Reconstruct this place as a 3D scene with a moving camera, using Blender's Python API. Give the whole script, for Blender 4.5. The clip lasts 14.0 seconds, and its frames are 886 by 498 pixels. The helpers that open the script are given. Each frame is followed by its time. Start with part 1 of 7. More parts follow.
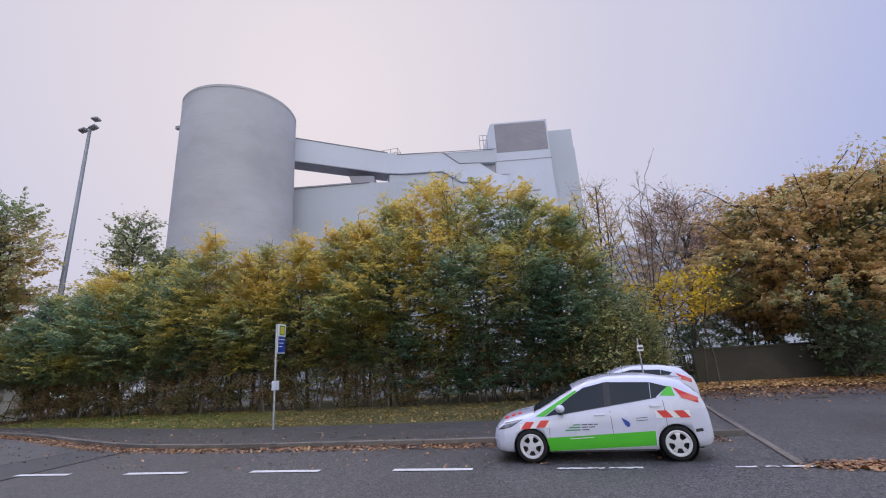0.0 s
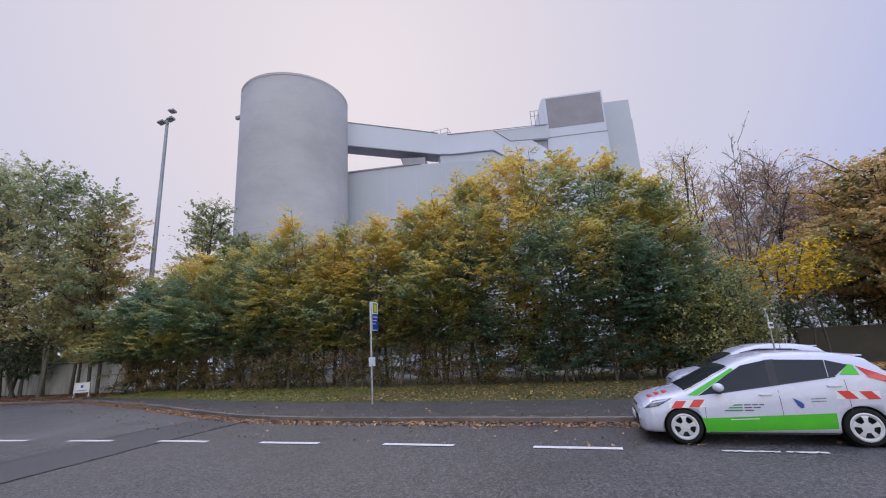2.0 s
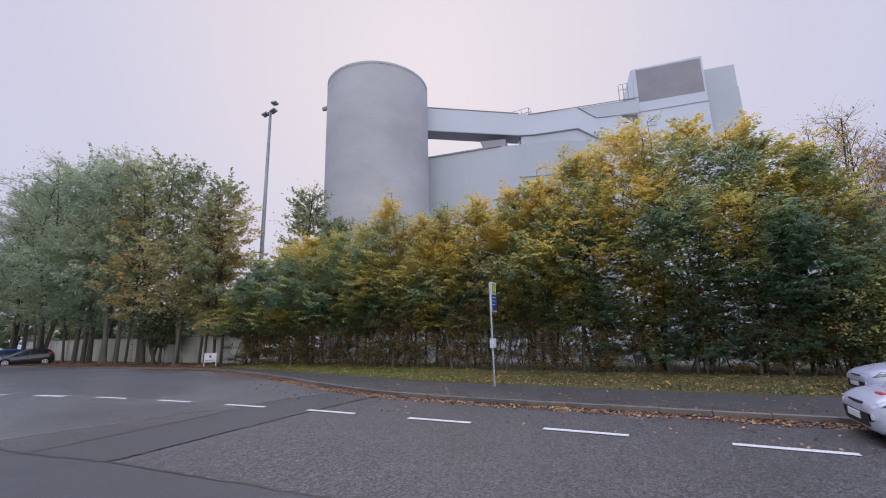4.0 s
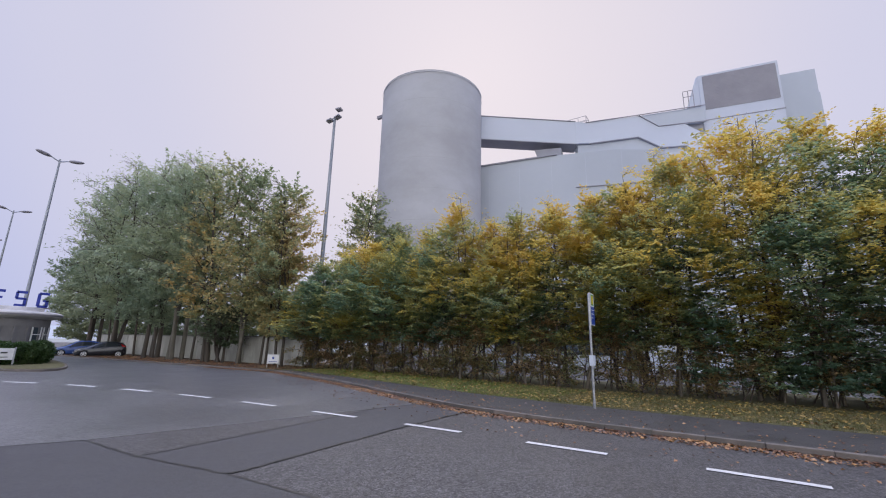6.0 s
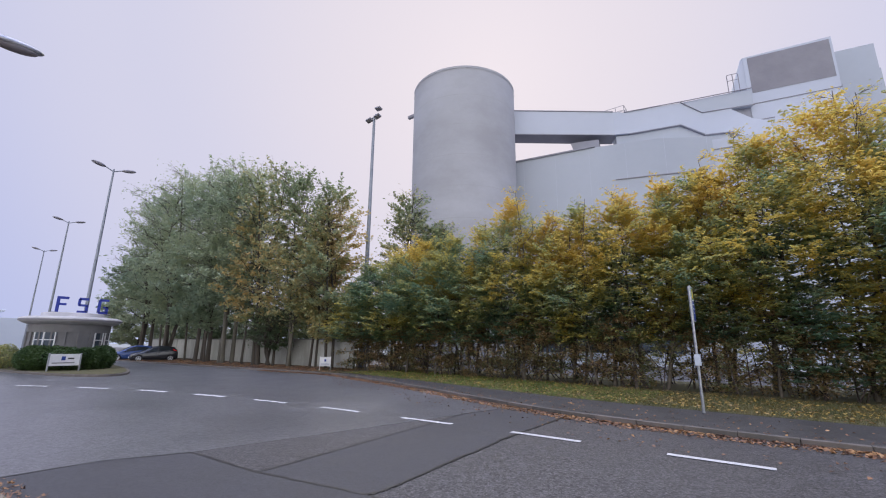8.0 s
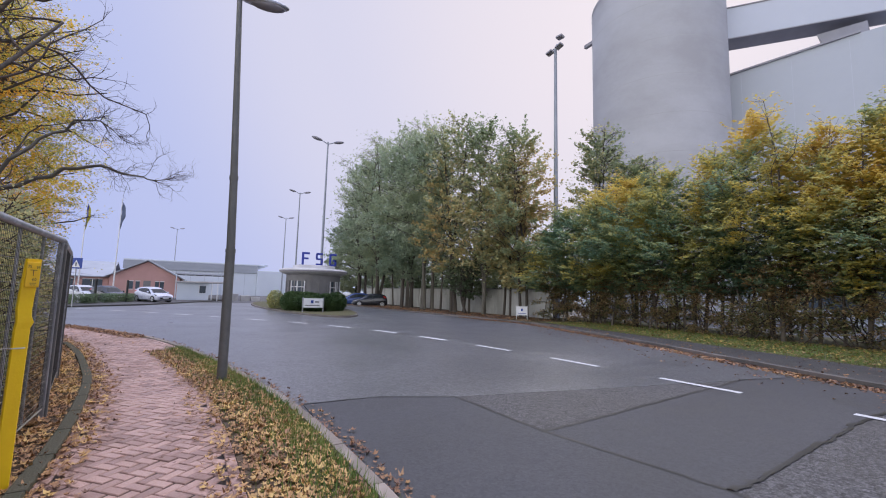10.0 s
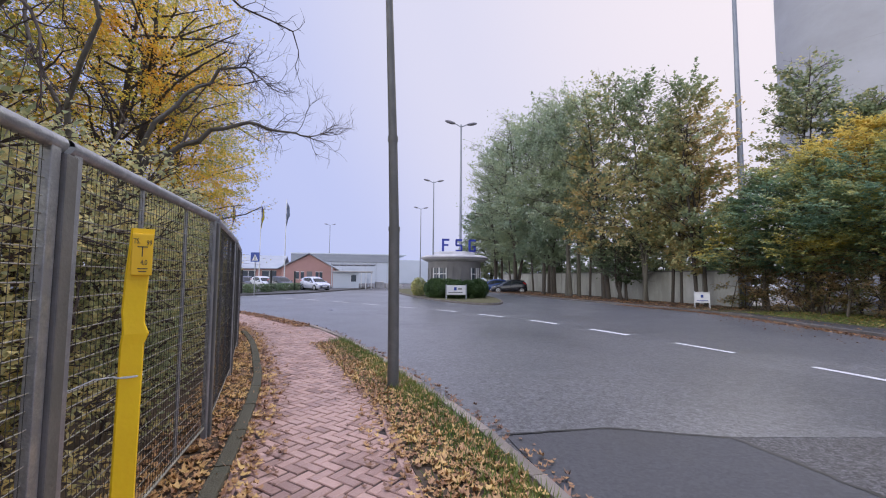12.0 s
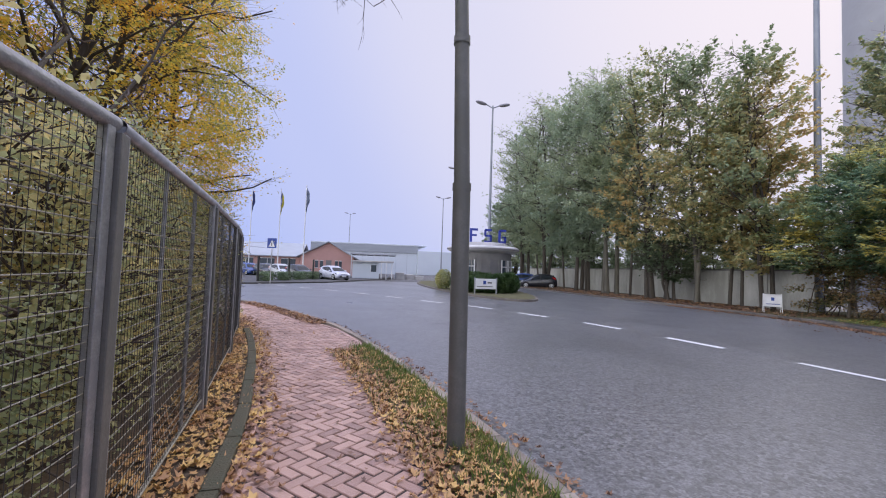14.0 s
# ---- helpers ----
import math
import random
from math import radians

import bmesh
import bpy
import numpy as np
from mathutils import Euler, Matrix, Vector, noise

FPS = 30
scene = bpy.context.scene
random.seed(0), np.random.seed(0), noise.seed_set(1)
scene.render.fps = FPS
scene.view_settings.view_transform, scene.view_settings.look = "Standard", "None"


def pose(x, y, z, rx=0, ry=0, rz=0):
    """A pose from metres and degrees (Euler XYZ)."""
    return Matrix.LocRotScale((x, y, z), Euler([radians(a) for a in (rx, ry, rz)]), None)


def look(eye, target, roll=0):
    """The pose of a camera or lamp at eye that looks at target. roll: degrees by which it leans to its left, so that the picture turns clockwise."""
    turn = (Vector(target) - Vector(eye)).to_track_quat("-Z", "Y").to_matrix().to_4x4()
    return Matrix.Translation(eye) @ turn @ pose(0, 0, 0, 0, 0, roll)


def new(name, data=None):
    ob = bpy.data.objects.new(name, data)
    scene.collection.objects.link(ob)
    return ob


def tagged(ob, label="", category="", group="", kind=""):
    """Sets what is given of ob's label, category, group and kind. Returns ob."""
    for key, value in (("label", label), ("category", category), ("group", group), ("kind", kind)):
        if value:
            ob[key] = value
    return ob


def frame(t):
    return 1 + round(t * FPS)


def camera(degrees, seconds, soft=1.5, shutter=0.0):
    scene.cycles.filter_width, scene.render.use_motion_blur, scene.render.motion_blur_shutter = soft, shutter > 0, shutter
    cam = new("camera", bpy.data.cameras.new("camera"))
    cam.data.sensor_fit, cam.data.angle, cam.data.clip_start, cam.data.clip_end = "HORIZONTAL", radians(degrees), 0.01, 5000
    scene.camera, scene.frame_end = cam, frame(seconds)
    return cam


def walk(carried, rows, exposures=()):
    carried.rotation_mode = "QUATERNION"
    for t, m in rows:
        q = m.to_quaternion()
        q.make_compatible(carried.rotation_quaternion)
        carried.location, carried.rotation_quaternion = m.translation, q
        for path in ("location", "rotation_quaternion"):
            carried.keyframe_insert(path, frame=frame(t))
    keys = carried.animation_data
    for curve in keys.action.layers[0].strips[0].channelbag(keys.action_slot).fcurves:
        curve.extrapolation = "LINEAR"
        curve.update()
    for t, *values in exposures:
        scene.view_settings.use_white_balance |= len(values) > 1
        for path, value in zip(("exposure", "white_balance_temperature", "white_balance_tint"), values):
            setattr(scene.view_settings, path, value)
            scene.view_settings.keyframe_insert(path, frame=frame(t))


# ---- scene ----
cam = camera(93.4, 14.0, soft=1.1)
PATH = [
    (0, (0.848, 0.586, 1.882), (0.433, 2.471, 2.405), -3.7),
    (0.5, (0.408, 0.687, 1.859), (-0.074, 2.572, 2.324), -2.5),
    (1, (0.005, 0.603, 1.889), (-0.511, 2.482, 2.341), -3.0),
    (1.5, (-0.438, 0.548, 1.879), (-1.009, 2.412, 2.325), -3.9),
    (2, (-0.907, 0.498, 1.87), (-1.526, 2.346, 2.322), -3.3),
    (2.5, (-1.342, 0.382, 1.873), (-2.053, 2.197, 2.321), -3.7),
    (3, (-1.816, 0.452, 1.874), (-2.587, 2.244, 2.315), -4.2),
    (3.5, (-2.301, 0.388, 1.855), (-3.127, 2.158, 2.282), -2.0),
    (4, (-2.746, 0.341, 1.81), (-3.674, 2.067, 2.21), -1.4),
    (6.5, (-5.085, 0.221, 1.847), (-6.191, 1.823, 2.309), 0.9),
    (7, (-5.481, 0.104, 1.879), (-6.576, 1.709, 2.355), -1.1),
    (7.2, (-5.704, 0.072, 1.879), (-6.798, 1.679, 2.349), -0.9),
    (9.3, (-7.804, -0.143, 1.706), (-9.355, 1.079, 2.03), 1.0),
    (9.5, (-8.031, -0.128, 1.711), (-9.65, 1.009, 2.007), 0.4),
    (10, (-8.587, -0.195, 1.669), (-10.315, 0.79, 1.88), 1.5),
    (10.5, (-9.125, -0.253, 1.652), (-10.944, 0.563, 1.802), 2.8),
    (11, (-9.694, -0.264, 1.663), (-11.57, 0.415, 1.803), 1.6),
    (11.5, (-10.268, -0.377, 1.651), (-12.188, 0.167, 1.785), 1.3),
    (12, (-10.826, -0.389, 1.637), (-12.776, 0.034, 1.771), 0.5),
    (12.5, (-11.403, -0.456, 1.632), (-13.359, -0.061, 1.77), 0.1),
    (13, (-11.938, -0.474, 1.635), (-13.899, -0.107, 1.769), -0.1),
    (13.5, (-12.535, -0.531, 1.605), (-14.501, -0.188, 1.728), 1.7),
    (14, (-13.209, -0.569, 1.595), (-15.177, -0.231, 1.691), 2.0),
]
walk(cam, [(t, look(eye, target, roll)) for t, eye, target, roll in PATH], [(0, -0.06), (4, -0.02), (7, 0.02), (9.5, 0.08), (12, 0.18), (14, 0.2)])

# ---- world and light: thin fog lit by a veiled sun behind the silo ----
SUN_AZ, SUN_EL = radians(30.0), radians(36.0)
SUN_DIR = Vector((-math.sin(SUN_AZ) * math.cos(SUN_EL), math.cos(SUN_AZ) * math.cos(SUN_EL), math.sin(SUN_EL)))
world = bpy.data.worlds.new("foggy_sky")
scene.world = world
world.use_nodes = True
wn, wl = world.node_tree.nodes, world.node_tree.links
bg = wn["Background"]
sky = wn.new("ShaderNodeTexSky")
sky.sky_type = "NISHITA"
sky.sun_disc = False
sky.sun_elevation, sky.sun_rotation = SUN_EL, -SUN_AZ
sky.dust_density, sky.air_density = 6.0, 1.5
skygain = wn.new("ShaderNodeVectorMath")
skygain.operation = "SCALE"
skygain.inputs[3].default_value = 0.03
wl.new(sky.outputs[0], skygain.inputs[0])
geo = wn.new("ShaderNodeTexCoord")
dot = wn.new("ShaderNodeVectorMath")
dot.operation = "DOT_PRODUCT"
dot.inputs[1].default_value = SUN_DIR
wl.new(geo.outputs["Generated"], dot.inputs[0])
ramp = wn.new("ShaderNodeValToRGB")
ramp.color_ramp.elements[0].position, ramp.color_ramp.elements[0].color = 0.05, (2.7, 2.65, 2.6, 1)
ramp.color_ramp.elements[1].position, ramp.color_ramp.elements[1].color = 1.0, (0.80, 0.74, 0.82, 1)
for place, tone in ((0.60, (0.415, 0.49, 0.85)), (0.72, (0.485, 0.535, 0.83)), (0.88, (0.66, 0.655, 0.82))):
    ramp.color_ramp.elements.new(place).color = (*tone, 1)
half = wn.new("ShaderNodeMath")
half.operation = "MULTIPLY_ADD"
half.inputs[1].default_value, half.inputs[2].default_value = 0.5, 0.5
ramp.color_ramp.interpolation = "EASE"
wl.new(dot.outputs["Value"], half.inputs[0])
wl.new(half.outputs[0], ramp.inputs[0])
# the overcast dome brightens towards the zenith
sep = wn.new("ShaderNodeSeparateXYZ")
wl.new(geo.outputs["Generated"], sep.inputs[0])
zen = wn.new("ShaderNodeMapRange")
zen.inputs[1].default_value, zen.inputs[2].default_value, zen.inputs[3].default_value, zen.inputs[4].default_value = 0.80, 1.0, 1.0, 6.5
wl.new(sep.outputs["Z"], zen.inputs[0])
gain = wn.new("ShaderNodeVectorMath")
gain.operation = "SCALE"
wl.new(ramp.outputs[0], gain.inputs[0])
wl.new(zen.outputs[0], gain.inputs[3])
mix = wn.new("ShaderNodeMix")
mix.data_type = "RGBA"
mix.inputs[0].default_value = 0.96
wl.new(skygain.outputs[0], mix.inputs[6])
wl.new(gain.outputs[0], mix.inputs[7])
wl.new(mix.outputs[2], bg.inputs[0])
bg.inputs[1].default_value = 1.0
sun = new("sun", bpy.data.lights.new("sun", "SUN"))
sun.data.energy, sun.data.angle, sun.data.color = 0.9, radians(35), (1.0, 0.95, 0.9)
sun.matrix_world = look(SUN_DIR * 60, (0, 0, 0))


# ---- materials ----
def mat(name, c1, c2=None, scale=3.0, rough=0.6, rough2=None, bump=0.0, fine=60.0, fine_amt=0.25, metal=0.0, island=0.0, objrand=0.0,
        spec=0.5, stretch=(1, 1, 1), coat=0.0, grit=None):
    """Principled surface with colour variation at two scales, fine relief and uneven gloss, in world metres."""
    m = bpy.data.materials.new(name)
    m.use_nodes = True
    n, l = m.node_tree.nodes, m.node_tree.links
    p = n["Principled BSDF"]
    c2 = c2 or tuple(v * 0.75 for v in c1)
    g = n.new("ShaderNodeNewGeometry")
    mp = n.new("ShaderNodeMapping")
    mp.inputs["Scale"].default_value = stretch
    l.new(g.outputs["Position"], mp.inputs[0])
    big = n.new("ShaderNodeTexNoise")
    big.inputs["Scale"].default_value, big.inputs["Detail"].default_value, big.inputs["Roughness"].default_value = scale, 6, 0.62
    l.new(mp.outputs[0], big.inputs["Vector"])
    sm = n.new("ShaderNodeTexNoise")
    sm.inputs["Scale"].default_value, sm.inputs["Detail"].default_value = fine, 3
    l.new(mp.outputs[0], sm.inputs["Vector"])
    r = n.new("ShaderNodeMapRange")
    r.inputs[1].default_value, r.inputs[2].default_value = 0.3, 0.7
    l.new(big.outputs[0], r.inputs[0])
    add = n.new("ShaderNodeMath")
    add.operation = "MULTIPLY_ADD"
    add.use_clamp = True
    l.new(sm.outputs[0], add.inputs[0])
    add.inputs[1].default_value = fine_amt * 2
    l.new(r.outputs[0], add.inputs[2])
    sub = n.new("ShaderNodeMath")
    sub.operation = "SUBTRACT"
    sub.use_clamp = True
    l.new(add.outputs[0], sub.inputs[0])
    sub.inputs[1].default_value = fine_amt
    fac = sub.outputs[0]
    for amount, node, out in ((island, g, "Random Per Island"), (objrand, None, "Random")):
        if amount:
            node = node or n.new("ShaderNodeObjectInfo")
            ma = n.new("ShaderNodeMapRange")
            ma.inputs[3].default_value, ma.inputs[4].default_value = -amount, amount
            l.new(node.outputs[out], ma.inputs[0])
            a2 = n.new("ShaderNodeMath")
            a2.use_clamp = True
            l.new(fac, a2.inputs[0])
            l.new(ma.outputs[0], a2.inputs[1])
            fac = a2.outputs[0]
    cm = n.new("ShaderNodeMix")
    cm.data_type = "RGBA"
    cm.inputs[6].default_value, cm.inputs[7].default_value = (*c1, 1), (*c2, 1)
    l.new(fac, cm.inputs[0])
    colour = cm.outputs[2]
    if grit:
        for gs, ga in grit:
            vo = n.new("ShaderNodeTexVoronoi")
            vo.inputs["Scale"].default_value = gs
            l.new(g.outputs["Position"], vo.inputs["Vector"])
            gr = n.new("ShaderNodeMapRange")
            gr.inputs[3].default_value, gr.inputs[4].default_value = 1 - ga, 1 + ga
            l.new(vo.outputs["Color"], gr.inputs[0])
            gm = n.new("ShaderNodeVectorMath")
            gm.operation = "SCALE"
            l.new(colour, gm.inputs[0])
            l.new(gr.outputs[0], gm.inputs[3])
            colour = gm.outputs[0]
    l.new(colour, p.inputs["Base Color"])
    rr = n.new("ShaderNodeMapRange")
    rr.inputs[3].default_value, rr.inputs[4].default_value = rough, rough2 if rough2 is not None else min(1, rough + 0.12)
    l.new(r.outputs[0], rr.inputs[0])
    l.new(rr.outputs[0], p.inputs["Roughness"])
    p.inputs["Metallic"].default_value = metal
    p.inputs["Specular IOR Level"].default_value = spec
    p.inputs["Coat Weight"].default_value = coat
    if bump:
        b = n.new("ShaderNodeBump")
        b.inputs["Strength"].default_value, b.inputs["Distance"].default_value = min(1, bump), 0.01
        l.new(sm.outputs[0], b.inputs["Height"])
        l.new(b.outputs[0], p.inputs["Normal"])
    return m


def leafmat(name, cols, patch=0.45, zlow=0.0, zhigh=1.0, zamt=0.0, spread=0.5, shift=0.0, thin=0.5):
    """Leaves: colour from branch-sized patches, height in the crown and leaf to leaf chance; light shines through."""
    m = bpy.data.materials.new(name)
    m.use_nodes = True
    n, l = m.node_tree.nodes, m.node_tree.links
    p = n["Principled BSDF"]
    g = n.new("ShaderNodeNewGeometry")
    no = n.new("ShaderNodeTexNoise")
    no.inputs["Scale"].default_value, no.inputs["Detail"].default_value = patch, 3
    l.new(g.outputs["Position"], no.inputs["Vector"])
    r = n.new("ShaderNodeMapRange")
    r.clamp = False
    r.inputs[1].default_value, r.inputs[2].default_value, r.inputs[3].default_value, r.inputs[4].default_value = 0.3, 0.7, shift, 1.0 + shift
    l.new(no.outputs[0], r.inputs[0])
    ra = n.new("ShaderNodeMapRange")
    ra.inputs[3].default_value, ra.inputs[4].default_value = -spread / 2, spread / 2
    l.new(g.outputs["Random Per Island"], ra.inputs[0])
    a = n.new("ShaderNodeMath")
    l.new(r.outputs[0], a.inputs[0])
    l.new(ra.outputs[0], a.inputs[1])
    s = n.new("ShaderNodeSeparateXYZ")
    l.new(g.outputs["Position"], s.inputs[0])
    zr = n.new("ShaderNodeMapRange")
    zr.inputs[1].default_value, zr.inputs[2].default_value, zr.inputs[3].default_value, zr.inputs[4].default_value = zlow, zhigh, -zamt, zamt
    l.new(s.outputs["Z"], zr.inputs[0])
    a2 = n.new("ShaderNodeMath")
    a2.use_clamp = True
    l.new(a.outputs[0], a2.inputs[0])
    l.new(zr.outputs[0], a2.inputs[1])
    cr = n.new("ShaderNodeValToRGB")
    el = cr.color_ramp.elements
    el[0].color, el[1].color = (*cols[0], 1), (*cols[-1], 1)
    for i, c in enumerate(cols[1:-1]):
        el.new((i + 1) / (len(cols) - 1)).color = (*c, 1)
    l.new(a2.outputs[0], cr.inputs[0])
    l.new(cr.outputs[0], p.inputs["Base Color"])
    p.inputs["Roughness"].default_value = 0.45
    t = n.new("ShaderNodeBsdfTranslucent")
    l.new(cr.outputs[0], t.inputs[0])
    ms = n.new("ShaderNodeMixShader")
    ms.inputs[0].default_value = thin
    l.new(p.outputs[0], ms.inputs[1])
    l.new(t.outputs[0], ms.inputs[2])
    l.new(ms.outputs[0], n["Material Output"].inputs[0])
    return m


def glassmat(name, tint=(0.02, 0.025, 0.03), rough=0.03):
    m = bpy.data.materials.new(name)
    m.use_nodes = True
    p = m.node_tree.nodes["Principled BSDF"]
    p.inputs["Base Color"].default_value = (*tint, 1)
    p.inputs["Roughness"].default_value = rough
    p.inputs["Specular IOR Level"].default_value = 0.4
    return m


M_ASPHALT = mat("asphalt_road", (0.050, 0.048, 0.049), (0.084, 0.081, 0.080), 0.30, 0.45, 0.65, 1.0, 55, 0.5, grit=((32, 0.85), (75, 0.85)))
M_PATCH = mat("asphalt_patch", (0.042, 0.042, 0.045), (0.062, 0.062, 0.065), 0.6, 0.55, 0.7, 0.5, 120, 0.3, grit=((40, 0.3),))
M_SMOOTH = mat("asphalt_smooth", (0.104, 0.103, 0.105), (0.146, 0.145, 0.145), 0.25, 0.27, 0.42, 0.4, 60, 0.4, grit=((25, 0.5), (60, 0.5)))
M_PAVE = mat("asphalt_pavement", (0.036, 0.035, 0.033), (0.060, 0.057, 0.053), 0.8, 0.5, 0.7, 0.6, 110, 0.4)
M_TAR = mat("tar_joint", (0.012, 0.012, 0.013), (0.03, 0.03, 0.03), 4, 0.4)
M_MARK = mat("road_paint", (0.69, 0.68, 0.65), (0.44, 0.44, 0.43), 9, 0.5, 0.7, 0.4, 80, 0.5)
M_KERB = mat("kerb_stone", (0.17, 0.145, 0.125), (0.095, 0.087, 0.075), 3, 0.7, 0.85, 0.6, 70, 0.4, objrand=0.4)
M_SOIL = mat("soil", (0.06, 0.043, 0.028), (0.13, 0.085, 0.045), 1.4, 0.85, 0.95, 1.0, 30, 0.5)
M_TURF = mat("turf", (0.08, 0.085, 0.03), (0.11, 0.085, 0.035), 1.2, 0.8, 0.95, 1.0, 40, 0.5)
# the pale tone puts haze over the distant ground into its colour
M_FIELD = mat("hazed_far_ground", (0.30, 0.31, 0.30), (0.25, 0.27, 0.25), 0.05, 0.9)
M_BRICKP = mat("paving_brick", (0.48, 0.305, 0.235), (0.28, 0.17, 0.13), 2.2, 0.34, 0.58, 0.6, 90, 0.5, island=0.6, objrand=0.6)
M_BEDDING = mat("brick_bedding", (0.03, 0.024, 0.02), (0.05, 0.036, 0.03), 6, 0.9)
M_KERBL = mat("pale_kerb_stone", (0.33, 0.275, 0.22), (0.15, 0.125, 0.095), 3, 0.7, 0.85, 0.6, 70, 0.5, objrand=0.4)
M_MOSSK = mat("mossy_concrete", (0.05, 0.055, 0.028), (0.10, 0.08, 0.05), 2.5, 0.8, 0.9, 0.8, 60, 0.5)
M_CONC = mat("silo_concrete", (0.42, 0.42, 0.44), (0.32, 0.315, 0.325), 0.10, 0.8, 0.9, 0.1, 3, 0.12, stretch=(1, 1, 1.8))
M_CLAD = mat("pale_cladding", (0.42, 0.445, 0.49), (0.365, 0.39, 0.435), 0.06, 0.6, 0.7, 0.0, 2, 0.1)
M_CLAD2 = mat("white_cladding", (0.48, 0.505, 0.57), (0.43, 0.455, 0.515), 0.08, 0.55, 0.65, 0.0, 2, 0.1)
M_CLADD = mat("grey_louvre", (0.27, 0.26, 0.28), (0.22, 0.21, 0.23), 0.3, 0.7)
# dark trim; on undersides and in the recess it puts shade into colour
M_UNDER = mat("underside_shade_and_trim", (0.30, 0.30, 0.33), (0.25, 0.25, 0.28), 0.5, 0.8)
M_STEEL = mat("galvanised_steel", (0.50, 0.51, 0.53), (0.24, 0.25, 0.27), 9, 0.34, 0.55, 0.3, 80, 0.4, metal=0.75)
M_LAMPPOST = mat("weathered_post", (0.19, 0.185, 0.175), (0.12, 0.125, 0.11), 3, 0.55, 0.7, 0.3, 60, 0.4, metal=0.35)
M_MAST = mat("mast_steel", (0.29, 0.31, 0.35), (0.22, 0.24, 0.27), 1, 0.5, 0.6, metal=0.3)
M_YELLOW = mat("yellow_plastic", (0.97, 0.66, 0.01), (0.92, 0.58, 0.01), 5, 0.4, 0.55, 0.1, 60, 0.25)
M_YSIGN = mat("yellow_plate", (0.94, 0.60, 0.02), (0.88, 0.53, 0.02), 8, 0.35)
M_INK = mat("dark_print", (0.03, 0.03, 0.03), (0.05, 0.05, 0.05), 8, 0.6)
M_BARK = mat("bark", (0.085, 0.072, 0.058), (0.16, 0.135, 0.105), 5, 0.85, 0.95, 1.0, 45, 0.5, stretch=(1, 1, 0.3))
M_BARKD = mat("dark_bark", (0.05, 0.042, 0.035), (0.10, 0.085, 0.068), 5, 0.85, 0.95, 1.0, 45, 0.5, stretch=(1, 1, 0.3))
M_BARKG = mat("pale_bark", (0.16, 0.15, 0.12), (0.07, 0.06, 0.05), 3, 0.85, 0.95, 1.0, 45, 0.5, stretch=(1, 1, 0.4))
M_TWIG = mat("twig", (0.06, 0.045, 0.04), (0.10, 0.075, 0.06), 3, 0.85)
M_WALLW = mat("stained_white_wall", (0.50, 0.50, 0.48), (0.26, 0.26, 0.23), 0.9, 0.8, 0.9, 0.3, 25, 0.3, stretch=(1, 1, 0.35))
M_WALLD = mat("mossy_dark_wall", (0.065, 0.058, 0.042), (0.035, 0.034, 0.026), 0.8, 0.85, 0.95, 0.8, 30, 0.4)
M_CARW = mat("white_car_paint", (0.54, 0.555, 0.65), (0.50, 0.515, 0.60), 1, 0.25, 0.3, coat=0.6)
M_CARG = mat("green_film", (0.07, 0.46, 0.02), (0.06, 0.40, 0.02), 2, 0.3, 0.35, coat=0.3)
M_CARD = mat("dark_car_paint", (0.012, 0.014, 0.02), (0.02, 0.022, 0.03), 1, 0.2, 0.3, coat=0.6)
M_CARB = mat("blue_car_paint", (0.02, 0.06, 0.22), (0.03, 0.07, 0.25), 1, 0.25, coat=0.5)
M_RED = mat("red_film", (0.62, 0.035, 0.025), (0.5, 0.03, 0.025), 3, 0.35)
M_REDLENS = mat("red_lens", (0.55, 0.012, 0.015), (0.42, 0.01, 0.012), 6, 0.15, 0.2, coat=0.6)
M_SILVER = mat("silver_trim", (0.58, 0.59, 0.61), (0.46, 0.47, 0.49), 12, 0.35, 0.45, metal=0.3)
M_LENS = mat("headlamp_lens", (0.30, 0.31, 0.33), (0.05, 0.05, 0.06), 16, 0.1, 0.2, metal=0.5, coat=0.8)
M_RUBBER = mat("tyre_rubber", (0.012, 0.012, 0.013), (0.02, 0.02, 0.02), 12, 0.8, 0.95, spec=0.2)
M_BLACK = mat("black_plastic", (0.012, 0.012, 0.013), (0.02, 0.02, 0.02), 10, 0.5)
M_GLASS = glassmat("tinted_glass", (0.022, 0.026, 0.03), 0.03)
M_PANE = glassmat("window_pane", (0.06, 0.075, 0.09), 0.05)
M_BLUE = mat("blue_sign", (0.012, 0.05, 0.28), (0.015, 0.045, 0.24), 4, 0.4)
M_WHITE = mat("white_sign", (0.74, 0.74, 0.74), (0.62, 0.62, 0.62), 3, 0.5)
M_SIGNY = mat("yellow_sign", (0.55, 0.45, 0.03), (0.45, 0.38, 0.03), 4, 0.5)
M_SIGNG = mat("green_sign", (0.03, 0.25, 0.07), (0.03, 0.2, 0.06), 4, 0.5)
# distant brick and roof tones are paled to imitate fog haze
M_BRICKW = mat("hazed_brick_wall", (0.50, 0.29, 0.26), (0.42, 0.245, 0.22), 0.5, 0.8, 0.9, 0.2, 8, 0.3)
M_ROOF = mat("hazed_grey_roof", (0.34, 0.36, 0.40), (0.29, 0.31, 0.34), 0.4, 0.8, stretch=(1, 1, 4))
M_HALL = mat("pale_hall_wall", (0.60, 0.64, 0.70), (0.52, 0.57, 0.63), 0.15, 0.7)
M_KIOSK = mat("kiosk_render", (0.20, 0.195, 0.195), (0.13, 0.125, 0.125), 0.8, 0.7, 0.8, 0.2, 20, 0.3)
